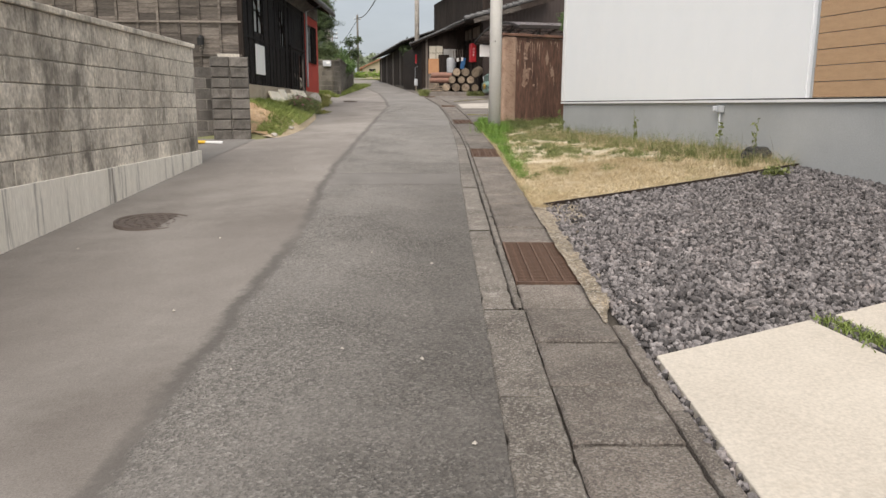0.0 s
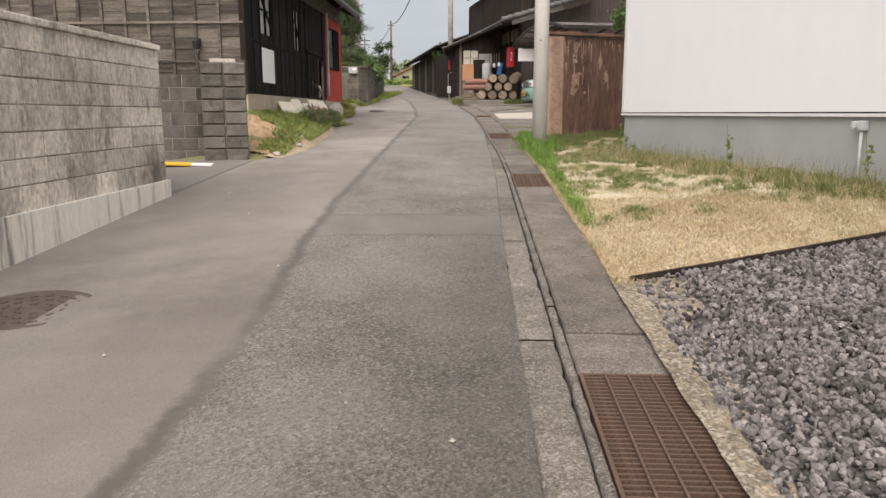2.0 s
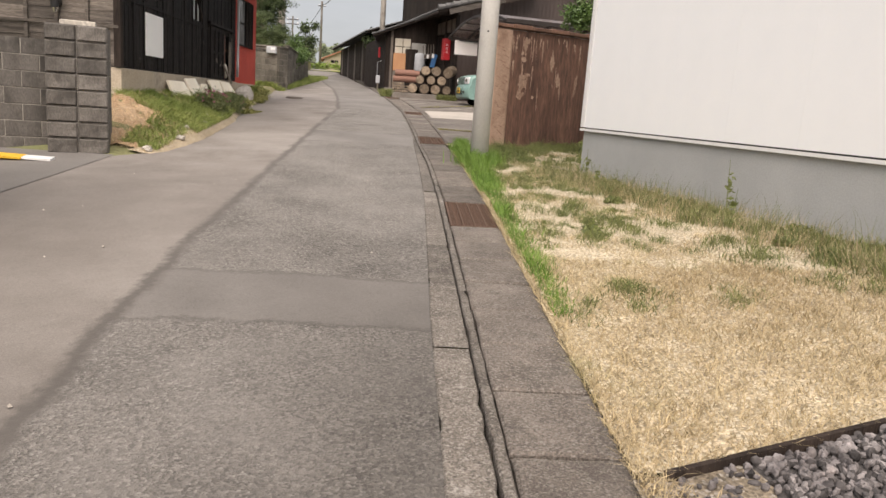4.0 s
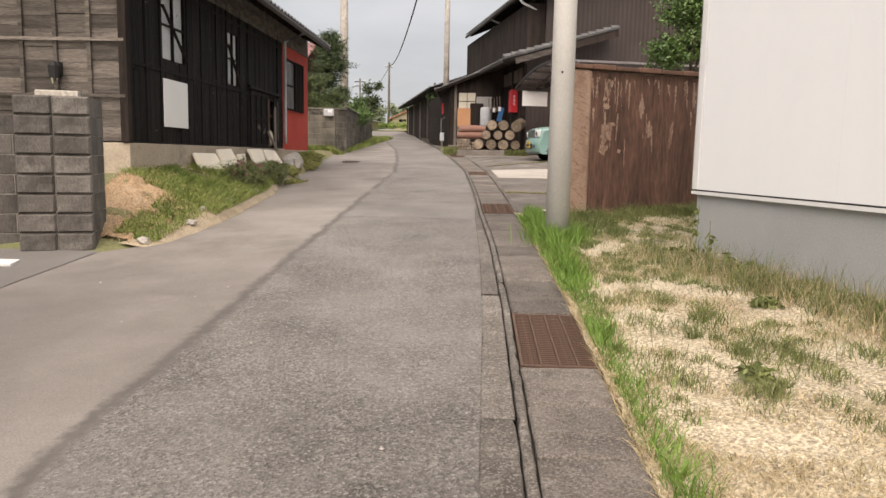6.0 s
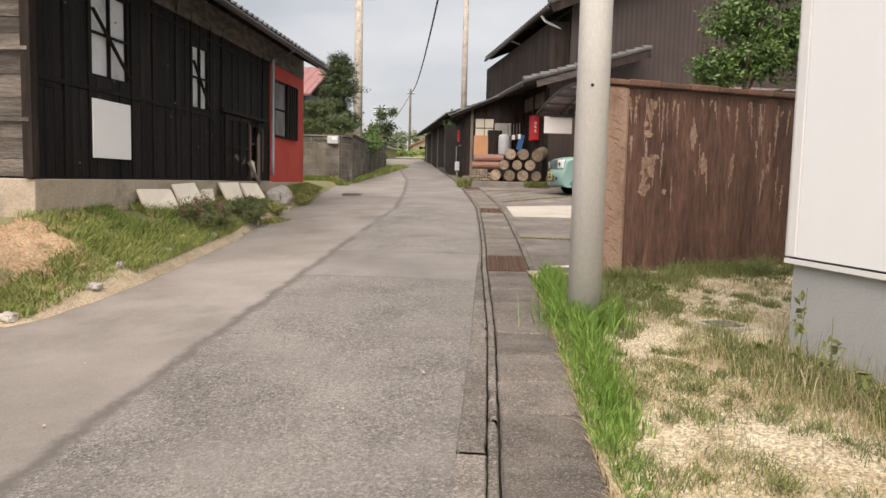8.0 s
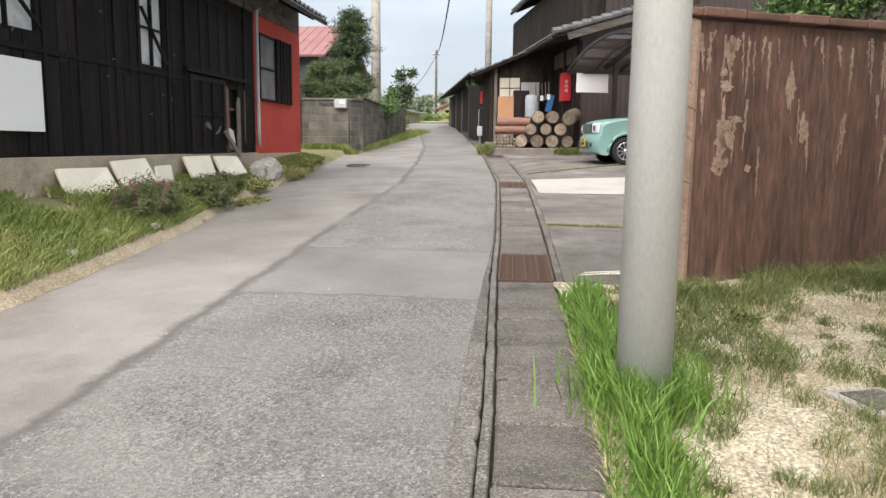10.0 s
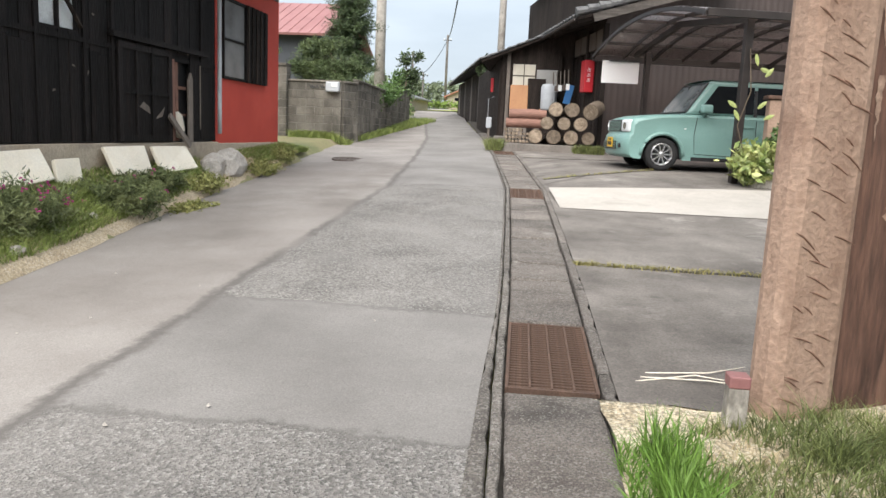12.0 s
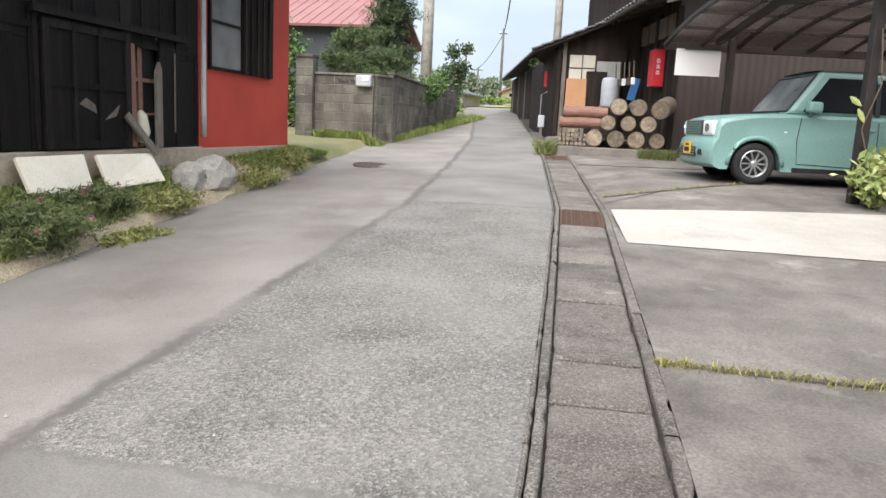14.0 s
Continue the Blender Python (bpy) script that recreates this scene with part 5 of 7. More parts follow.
# Base lightened so part of the sky's reflection sits in the colour.
SCREEN = surf("windscreen_sky_tone", (0.09, 0.105, 0.11), (0.2, 0.22, 0.225), 2, 0.06, 0, 50, 0.02)
LAMP = surf("headlight_lens", (0.6, 0.62, 0.63), (0.7, 0.72, 0.73), 6, 0.15, 0, 50, 0.1)
car(pose(1.75, 25.95, 1.597, 0, 0, 9))

# ---- carport ----
cp = thing("carport", pose(1.5, 29.0, 0, 0, 0, 12.5), "dark bronze carport with curved smoked roof panels", "carport")


def arc(v):
    return 3.8 + 0.42 * (1 - ((v + 2.9) / 2.9) ** 2)


U1, V0 = 7.8, -5.5
rows = [V0 * i / 7 for i in range(8)]
for i in range(7):
    for j in range(6):
        ua, ub = U1 * j / 6, U1 * (j + 1) / 6
        pm = Mesh().sheet([ua + 0.02, ub - 0.02], [rows[i] - 0.01, (rows[i] + rows[i + 1]) / 2, rows[i + 1] + 0.01], lambda u, v: (u, v, arc(v) + 0.03))
        part("roof_panel", pm, SMOKE, cp, "brownish translucent panel")
for v in rows:
    part("purlin", Mesh().beam((0, v, arc(v)), (U1, v, arc(v)), 0.045, 0.045), DARKMETAL, cp)
for j in range(13):
    u = U1 * j / 12
    rib = Mesh()
    for i in range(16):
        a, b = V0 * i / 16, V0 * (i + 1) / 16
        rib.beam((u, a, arc(a) - 0.01), (u, b, arc(b) - 0.01), 0.055 if j % 2 == 0 else 0.03, 0.06)
    part("rib", rib, DARKMETAL, cp)
part("front_beam", Mesh().box(0, U1, V0 - 0.03, V0 + 0.03, arc(V0) - 0.05, arc(V0) + 0.05), DARKMETAL, cp)
part("rear_beam", Mesh().box(0, U1, -0.05, 0.05, arc(0) - 0.08, arc(0) + 0.05), DARKMETAL, cp)
for u, v in ((0.8, -5.15), (1.05, -0.4), (4.9, -4.83), (4.9, -0.4)):
    part("post", Mesh().box(u - 0.055, u + 0.055, v - 0.055, v + 0.055, 1.5, arc(v)), DARKMETAL, cp, bevel=0.008)
for u, v in ((0.8, -5.15), (4.9, -4.83)):
    part("brace_arm", Mesh().beam((u, v, arc(v) - 0.08), (u, -2.6, arc(-2.6) - 0.06), 0.08, 0.1).beam((u, -2.6, arc(-2.6) - 0.06), (u, -0.4, arc(-0.4) - 0.08), 0.08, 0.1), DARKMETAL, cp)

# ---- old timber house ----
house = thing("old_house", pose(1.83, 30.5, -0.186, 0, 0, 12.5) @ Matrix.Diagonal((1.089, 1.089, 1.089, 1)), "old two-storey dark timber house with tiled pent roofs", "house")
part("west_core", Mesh().box(0.08, 6, 0.1, 9, 1.4, 6.3), DARKWOOD, house)
y = 0.0
while y < 4.6:
    w = rnd.uniform(0.14, 0.22)
    part("plank", Mesh().box(0, 0.07, y + 0.003, y + w - 0.003, 1.75, rnd.uniform(3.9, 4.0)), DARKWOOD, house, m=pose(-rnd.uniform(0, 0.012), 0, 0))
    y += w
for i in range(7):
    part("plaster_panel", Mesh().box(-0.01, 0.075, 0.05 + i * 0.62, 0.6 + i * 0.62, 4.03, 4.42), surf("dull_brown_plaster", (0.1, 0.08, 0.065), (0.15, 0.12, 0.1), 3, 0.9, 0.2, 50, 0.3) if i == 0 else bpy.data.materials["dull_brown_plaster"], house, "dull brown plaster panel under the eave")
for y in (0.0, 1.24, 2.48, 3.72):
    part("post", Mesh().box(-0.04, 0.06, y - 0.06, y + 0.06, 1.7, 4.5), DARKWOOD, house)
tiled_slope(house, -0.8, 4.5, 2.6, 5.5, -0.75, 7.6, name="pent_roof")
for i in range(17):
    y = -0.6 + i * 0.5
    part("rafter", Mesh().beam((-0.78, y, 4.41), (0.3, y, 4.73), 0.05, 0.07), DARKWOOD, house)
part("bargeboard", Mesh().beam((-0.5, -0.78, 4.48), (1.3, -0.78, 5.02), 0.04, 0.16), GREYBOARD, house, "weathered grey bargeboard")
part("bargeboard", Mesh().beam((1.3, -0.78, 5.02), (2.6, -0.78, 5.4), 0.04, 0.2), DARKWOOD, house)
y = -0.0
while y < 7.4:
    w = rnd.uniform(0.16, 0.24)
    part("plank", Mesh().box(0.62, 0.68, y + 0.003, y + w - 0.003, 4.7, 6.6), DARKWOOD, house, m=pose(-rnd.uniform(0, 0.012), 0, 0))
    y += w
part("upper_core", Mesh().box(0.7, 7, 0.1, 7.4, 4.6, 6.6), DARKWOOD, house)
tiled_slope(house, -0.15, 6.55, 3.8, 8.2, -0.6, 7.9, name="upper_roof")
part("bargeboard", Mesh().beam((-0.12, -0.62, 6.46), (3.8, -0.62, 8.1), 0.04, 0.2), DARKWOOD, house)
for i in range(17):
    y = -0.5 + i * 0.5
    part("rafter", Mesh().beam((-0.12, y, 6.46), (0.8, y, 6.84), 0.05, 0.07), DARKWOOD, house)
part("rain_gutter", Mesh().tube([(-0.2, -0.6, 6.47), (-0.2, 7.9, 6.47)], 0.05, 8).tube([(-0.86, -0.7, 4.43), (-0.86, 7.6, 4.43)], 0.04, 8), DARKMETAL, house, "dark rain gutter", smooth=True)
part("downpipe", Mesh().tube([(-0.2, 3.8, 6.45), (0.55, 4.2, 6.3), (0.55, 4.2, 5.1)], 0.035, 8), GREYPLAST, house, smooth=True)
part("downpipe", Mesh().tube([(-0.2, 0.1, 6.44), (-0.1, 0.1, 6.3), (0.5, 0.15, 6.05), (0.53, 0.15, 4.95)], 0.04, 8), WHITE, house, "pale rain pipe from the upper eave", smooth=True)
for a, b, n_ in (((-0.85, 4.56), (2.6, 5.57), 15), ((-0.2, 6.62), (3.8, 8.29), 18)):
    cap = Mesh()
    for i in range(n_):
        p0, p1 = Vector(a).lerp(Vector(b), i / n_), Vector(a).lerp(Vector(b), (i + 1) / n_)
        yv = -0.78 if a[0] < -0.5 else -0.63
        cap.tube([(p0.x - 0.02, yv, p0.y + 0.02), (p1.x, yv, p1.y)], [0.085, 0.07], 8)
    part("verge_tiles", cap, TILE, house, "grey half-round tiles along the gable edge")
clad = Mesh()
k = [i * 0.035 for i in range(290)]
clad.sheet(k, [0, 1, 2], lambda x, k_: (0.0 + x, -0.01 - (0.006 if round(x / 0.035) % 4 in (1, 2) else 0.0), (1.5, 3.2, min(6.45 + 0.418 * (x + 0.15), 9) if x > 0.63 else 4.38 + 0.294 * (x + 0.8))[k_]))
part("cladding", clad, BROWNCLAD, house, "brown ribbed metal cladding on the south side")
# White sheet stands in for a sky-bright patch; rail and brackets are added.
wb_ = thing("white_board", pose(1.5, 29.0, 0, 0, 0, 9), "white sheet standing in for a sky-bright patch below the carport beam", "board")
part("sheet", Mesh().box(0.16, 0.94, -0.22, -0.2, 3.26, 3.72), PANEL, wb_)
part("rail", Mesh().box(0.3, 0.98, -0.26, -0.23, 3.7, 3.74), BLACK, wb_)
part("bracket", Mesh().box(0.18, 0.2, -0.2, -0.18, 3.7, 3.82).box(0.9, 0.92, -0.2, -0.18, 3.7, 3.82), DARKMETAL, wb_)
# lean-to shed face
shed = thing("lean_to_shed", pose(0, 0, 0), "dark timber lean-to with cream panels and stored goods", "shed")
part("face", Mesh().prism([(-0.62, 1.9), (1.3, 1.9), (1.3, 4.95), (-0.62, 4.2)], -33.25, -33.1, Matrix(((1, 0, 0, 0), (0, 0, -1, 0), (0, 1, 0, 0), (0, 0, 0, 1)))), DARKWOOD, shed)
tiled_slope(shed, -1.2, 4.03, 0.95, 4.9, 32.7, 39.5, name="lean_to_roof")
for x in (-0.6, -0.48, 0.9):
    part("post", Mesh().box(x - 0.045, x + 0.045, 33.0, 33.1, 1.9, 4.3), DARKWOOD if x != -0.48 else GREYWOOD, shed)
sp_ = part("cream_window", Mesh().box(-0.36, 0.24, 33.06, 33.09, 3.38, 3.98), SHOJI, shed, "cream paper window")
part("muntin", Mesh().box(-0.07, -0.05, 33.045, 33.06, 3.38, 3.98).box(-0.36, -0.075, 33.046, 33.06, 3.67, 3.69).box(-0.045, 0.24, 33.046, 33.06, 3.67, 3.69), DARKWOOD, sp_)
part("corrugated_sheet", Mesh().sheet([0.28 + 0.02 * i for i in range(29)], [3.1, 3.85], lambda x, z: (x, 33.07 - 0.012 * (round(x * 50) % 2), z)), CORRUG, shed, "pale corrugated sheet")
part("side_wall", Mesh().box(-0.72, -0.62, 33.1, 39.5, 1.9, 4.1), DARKWOOD, shed, m=Matrix.Translation((-0.67, 33.1, 0)) @ pose(0, 0, 0, 0, 0, 10) @ Matrix.Translation((0.67, -33.1, 0)))
lp = Mesh().box(-0.42, 1.78, 29.45, 30.4, 1.5, 1.9).box(-0.62, 1.25, 30.41, 33.2, 1.6, 2.05)
structure("log_plinth", lp, DRIVE, "low concrete plinth under the log pile", "plinth", bevel=0.02)


def log(x, y, z, r, ln, rz=0, mat_=BARK, name="log", label="sawn round log stacked with its pale end showing", tilt=0):
    r *= 0.93
    t = thing(name, pose(x, y, z, tilt, 0, rz), label, "log", "log pile")
    part("bark", Mesh().tube([(0, 0.0, 0), (0, ln * 0.5, 0), (0, ln, 0)], [r, r * 1.03, r * 0.97], 18), mat_, t, smooth=False)
    part("cut_end", Mesh().tube([(0, -0.006, 0), (0, 0.0, 0)], [r * 0.9, r * 0.93], 18), LOGEND, t, "pale end grain")


Z0 = 1.9
for x in (0.38, 0.79, 1.17, 1.56):
    log(x, 29.55 + rnd.uniform(-0.05, 0.05), Z0 + 0.175, 0.172 + rnd.uniform(-0.02, 0.005), 0.9, rnd.uniform(-3, 3))
for x in (0.62, 1.0, 1.37):
    log(x, 29.55 + rnd.uniform(-0.06, 0.05), Z0 + 0.48, 0.17 + rnd.uniform(-0.02, 0.01), 0.9, rnd.uniform(-3, 3))
for x in (0.8, 1.17):
    log(x, 29.55 + rnd.uniform(-0.06, 0.05), Z0 + 0.79, 0.172, 0.9, rnd.uniform(-3, 3))
log(1.58, 29.7, Z0 + 0.76, 0.19, 0.6, -18, tilt=12, label="sawn log set askew on top of the pile")
for z, x in ((Z0 + 0.46, -0.3), (Z0 + 0.66, -0.24)):
    t = thing("log", pose(x, 29.7, z), "reddish-brown debarked log lying lengthwise on firewood", "log", "log pile")
    part("bark", Mesh().tube([(0, 0, 0), (0.5, 0, 0.01), (0.84, 0, 0)], [0.11, 0.115, 0.105], 14), BROWNLOG, t)
    part("cut_end", Mesh().tube([(-0.006, 0, 0), (0, 0, 0)], [0.095, 0.1], 14), LOGEND, t)
for i in range(26):
    r_ = rnd.uniform(0.03, 0.055)
    log(-0.28 + (i % 7) * 0.08 + rnd.uniform(-0.01, 0.01), 29.55, Z0 + 0.05 + (i // 7) * 0.085, r_ * 0.85, 0.5, rnd.uniform(-5, 5), name="firewood", label="split firewood stick stacked under the logs")
ply = thing("plywood_board", pose(-0.4, 32.9, 2.05 + 0.72, -6), "orange-brown plywood board standing behind the logs", "board")
part("sheet", Mesh().box(0, 0.85, 0, 0.03, 0, 0.66), ORANGEWOOD, ply)
part("batten", Mesh().box(0, 0.85, 0.031, 0.07, -0.8, 0.05), GREYWOOD, ply)
tank = thing("plastic_tank", pose(0.64, 32.75, 2.05 + 0.72), "pale grey plastic tank behind the log pile", "tank")
part("shell", Mesh().tube([(0, 0, 0), (0, 0, 0.06), (0, 0, 0.6), (0, 0, 0.68), (0, 0, 0.7)], [0.19, 0.215, 0.215, 0.18, 0.05], 20), GREYPLAST, tank, smooth=True)
part("stand", Mesh().box(-0.2, 0.2, -0.2, 0.2, -0.72, 0), DARKWOOD, tank)
bl = thing("blue_sheet", pose(0.98, 32.4, 2.05 + 0.8, 0, 12), "bright blue plastic board leaning on the wall", "board")
part("sheet", Mesh().box(0, 0.18, 0, 0.03, 0.12, 0.62), BLUE, bl, bevel=0.01)
for i in range(5):
    hx = thing("hanging_tool", pose(0.72 + 0.09 * i, 32.6 - 0.25 * i, 3.75), "rusty tool hanging from a peg on the wall", "tool", "hanging tools")
    part("handle", Mesh().tube([(0, 0, 0), (0.02, 0, -0.35 - 0.05 * (i % 3))], 0.014, 8), GREYWOOD, hx)
    part("head", Mesh().box(-0.04, 0.05, -0.015, 0.015, -0.5, -0.35), IRON if i % 2 else WHITE, hx, bevel=0.01)
eb = thing("extinguisher_box", house.matrix_basis @ pose(-0.13, 0.75, 3.1), "red fire extinguisher box with white lettering on the timber wall", "extinguisher box")
part("case", Mesh().box(-0.1, 0.12, -0.16, 0.16, 0, 0.7), REDBOX, eb, bevel=0.015)
for i in range(3):
    g_ = Mesh()
    cz = 0.48 - i * 0.11
    g_.box(-0.035, 0.035, -0.164, -0.16, cz + 0.02, cz + 0.03).box(-0.006, 0.006, -0.164, -0.16, cz - 0.035, cz + 0.045).box(-0.035, -0.022, -0.164, -0.16, cz - 0.035, cz).box(0.022, 0.035, -0.164, -0.16, cz - 0.035, cz)
    part("lettering", g_, WHITE, eb, "white character")
rb_ = thing("red_mailbox", pose(-0.95, 34.6, 3.3), "small red box on the side of the shed", "box")
part("case", Mesh().box(-0.1, 0.12, -0.1, 0.1, 0, 0.4), REDBOX, rb_, bevel=0.01)

wi = thing("white_box", pose(-0.98, 33.6, 2.15), "small pale plastic box and pipe by the shed corner", "box")
part("case", Mesh().box(-0.08, 0.08, -0.07, 0.07, 0.1, 0.4), GREYPLAST, wi, bevel=0.02)
part("post", Mesh().box(-0.03, 0.03, -0.03, 0.03, -0.2, 0.1), GREYWOOD, wi)
part("pipe", Mesh().tube([(-0.04, 0, 0.4), (-0.04, 0, 0.9), (0.1, 0, 0.98)], 0.014, 8), GREYPLAST, wi, smooth=True)

# ---- block wall, garden and far places on the other side ----
gpil = block_wall("wall_garden_pillar", (-6.15, 30.5), (-5.75, 30.5), 1.7, 9, BLOCK_MOSS, "grey block gate pillar of the garden wall", h=0.19, t=0.3, coping=0.07)
block_wall("wall_garden_front", (-5.75, 30.52), (-4.4, 30.55), 1.75, 7, BLOCK_MOSS, "mossy grey block garden wall with a pierced course", h=0.19, coping=0.05)
block_wall("wall_garden_corner", (-4.4, 30.56), (-4.2, 31.1), 1.75, 7, BLOCK_MOSS, "chamfered corner of the garden block wall", h=0.19, l=0.28, coping=0.05)
block_wall("wall_garden_side", (-4.2, 31.12), (-4.55, 37.0), 1.8, 7, BLOCK_MOSS, "grey block garden wall streaked black along the lane", h=0.195, coping=0.05, z1=2.0)
block_wall("wall_garden_far", (-4.56, 37.02), (-4.95, 42.5), 2.1, 7, BLOCK_MOSS, "grey block garden wall stepping uphill", h=0.195, coping=0.05)
for i in range(3):
    gm = Mesh()
    for k in range(4):
        gm.tube([(-5.2 + i * 0.27 + 0.06 * k, 30.455, 3.06 + 0.02 * math.sin(k * 2 + j)) for j in (0, 1)] + [(-5.15 + i * 0.27 + 0.06 * k, 30.455, 3.0)], 0.012, 6)
    part("pierced_block", gm, BLACK, bpy.data.objects["wall_garden_front"])
mb = thing("meter_box", pose(-4.6, 30.42, 2.92), "pale wall-mounted letter box on the garden wall", "letter box")
part("case", Mesh().box(-0.17, 0.17, -0.08, 0.06, 0, 0.24), GREYPLAST, mb, bevel=0.03)
part("flap", Mesh().box(-0.02, 0.13, -0.09, -0.08, 0.12, 0.2), WHITE, mb, "white label")


def leaves(m, n, centre, size, leaf, r, flat=0.0, slim=0.4):
    """n small leaf quads scattered in an uneven ellipsoid shell."""
    cx, cy, cz = centre
    for _ in range(n):
        a, b = r.uniform(0, 2 * math.pi), math.acos(r.uniform(-1, 1))
        k = r.random() ** 0.4 * (0.8 + 0.75 * noise.noise((math.cos(a) * 2.4 + cx * 3, math.sin(a) * 2.4 + cy * 3, b * 2.2 + cz * 3)))
        p = Vector((cx + size[0] * k * math.sin(b) * math.cos(a), cy + size[1] * k * math.sin(b) * math.sin(a), cz + size[2] * k * math.cos(b)))
        u = Vector((r.gauss(0, 1), r.gauss(0, 1), r.gauss(0, 1) * (1 - flat))).normalized()
        v = u.cross(Vector((r.gauss(0, 1), r.gauss(0, 1), r.gauss(0, 1)))).normalized()
        s = leaf * r.uniform(0.6, 1.4)
        i = len(m.v)
        m.v += [tuple(p - u * s), tuple(p + v * s * slim), tuple(p + u * s), tuple(p - v * s * slim)]
        m.f.append((i, i + 1, i + 2, i + 3))


def tree(name, x, y, z, trunk_h, trunk_r, clumps, n, leaf, material, label, category, seed, group="", flat=0.0, lean=0.0, slim=0.4):
    r = random.Random(seed)
    t = thing(name, pose(x, y, z), label, category, group)
    tr = Mesh()
    tops = [(0.0, 0.0, -0.5)] + [(lean * k / 4 + r.uniform(-0.05, 0.05) * k, r.uniform(-0.05, 0.05) * k, trunk_h * k / 4) for k in range(1, 5)]
    tr.tube(tops, [trunk_r * (1 - 0.17 * k) for k in range(5)], 9)
    for c, s in clumps:
        k = min(4, max(1, int(4 * (c[2] - s[2] * 0.4) / trunk_h)))
        a, b = Vector(tops[k]), Vector(c)
        tr.tube([a, a.lerp(b, 0.5) + Vector((0, 0, -0.08)), b], [trunk_r * 0.4, trunk_r * 0.28, trunk_r * 0.1], 6)
    part("trunk", tr, BARK, t, smooth=True)
    cr = Mesh()
    vol = sum(s[0] * s[1] + s[0] * s[2] for _, s in clumps)
    for c, s in clumps:
        leaves(cr, int(n * (s[0] * s[1] + s[0] * s[2]) / vol), c, s, leaf, r, flat, slim)
    part("crown", cr, material, t)
    return t


r = random.Random(3)
pine = [((-0.9, 0, 0.9), (0.6, 0.55, 0.4)), ((0.2, -0.2, 1.0), (0.7, 0.6, 0.42)), ((-0.3, 0, 1.5), (0.85, 0.6, 0.42)), ((0.45, 0.1, 1.55), (0.55, 0.5, 0.36)), ((-0.35, 0, 2.05), (0.6, 0.5, 0.36)), ((-1.0, 0, 1.5), (0.5, 0.5, 0.36)), ((-0.7, 0, 2.0), (0.45, 0.45, 0.3)), ((0.75, 0, 1.0), (0.4, 0.4, 0.3))]
tree("pine_tree", -5.5, 33.6, 2.25, 2.0, 0.09, pine, 34000, 0.055, PALE_PINE, "clipped garden pine with dense dark green pads", "tree", 11, "garden pines", slim=0.14)
big = [((0.1, 0, 2.7), (0.7, 0.7, 0.45)), ((0.3, 0, 3.3), (0.85, 0.75, 0.5)), ((0.25, 0, 3.9), (0.8, 0.7, 0.5)), ((0.25, 0, 4.3), (0.55, 0.55, 0.4)), ((0.6, 0, 2.1), (0.6, 0.6, 0.45)), ((-0.5, 0, 1.9), (0.6, 0.6, 0.45)), ((0.2, 0, 1.4), (0.6, 0.6, 0.4))]
tree("pine_tree", -5.95, 36.2, 2.0, 3.9, 0.12, big, 34000, 0.06, PINE, "tall dark garden conifer behind the block wall", "tree", 12, "garden pines", slim=0.16)
tree("shrub", -7.5, 32.6, 1.8, 1.6, 0.06, [((0, 0, 1.2), (0.7, 0.6, 0.6)), ((0.1, 0, 2.0), (0.75, 0.6, 0.6)), ((-0.3, 0, 2.7), (0.55, 0.5, 0.45)), ((0.2, 0, 0.5), (0.6, 0.5, 0.5))], 5000, 0.06, LEAF, "leafy green garden shrub beside the gate", "shrub", 13)
tree("shrub", -5.0, 34.6, 1.95, 0.9, 0.05, [((0.2, 0, 1.0), (0.6, 0.5, 0.4)), ((0.6, 1, 1.2), (0.5, 0.5, 0.4)), ((0.5, 2.2, 1.35), (0.5, 0.5, 0.4))], 3500, 0.05, LEAF, "light green shrub spilling over the garden wall", "shrub", 14)
tree("young_tree", -5.2, 42.5, 2.4, 2.0, 0.05, [((0.1, 0, 1.3), (0.45, 0.45, 0.4)), ((0.4, 0, 1.9), (0.5, 0.4, 0.4)), ((0.1, 0, 2.5), (0.4, 0.4, 0.35)), ((0.6, 0, 2.6), (0.3, 0.3, 0.25))], 1500, 0.075, PINE, "thin dark broadleaf tree beside the lane", "tree", 15)
tree("shrub", -6.4, 48.0, 2.7, 1.2, 0.06, [((0, 0, 1.0), (0.75, 0.7, 0.6)), ((0.1, 0, 1.8), (0.7, 0.6, 0.6)), ((-0.9, -1, 0.9), (0.8, 0.6, 0.6)), ((0.1, 0, 0.4), (0.7, 0.6, 0.4))], 4000, 0.08, LEAF, "rounded green shrub beside the lane", "shrub", 16)
tree("garden_tree", 4.25, 20.3, 1.2, 2.7, 0.07, [((-0.35, 0, 2.5), (0.5, 0.5, 0.4)), ((0.3, 0, 2.7), (0.6, 0.5, 0.45)), ((0.0, 0.1, 3.3), (0.6, 0.5, 0.45)), ((0.9, 0, 3.1), (0.6, 0.5, 0.5)), ((0.5, 0, 3.9), (0.6, 0.5, 0.45)), ((1.3, 0, 2.6), (0.6, 0.5, 0.5))], 20000, 0.042, LEAF, "broadleaf tree with bright green leaves above the plaster wall", "tree", 17)
# planter by the carport
plb = structure("planter_wall", Mesh().box(3.9, 7.5, 24.5, 24.7, 1.3, 2.78), TAN, "low tan plastered garden wall beside the carport", "wall", bevel=0.02)
structure("planter_cap", Mesh().box(3.86, 7.55, 24.46, 24.74, 2.783, 2.84), COPING, "brown brick cap of the low wall", "wall", bevel=0.01)
structure("planter_kerb", Mesh().box(3.55, 5.2, 23.75, 24.48, 1.45, 1.76), BLOCK, "low grey planter kerb", "planter", bevel=0.02)
sh_ = thing("planter_shrub", pose(3.75, 24.0, 1.8), "variegated cream and green shrub in a planter", "shrub")
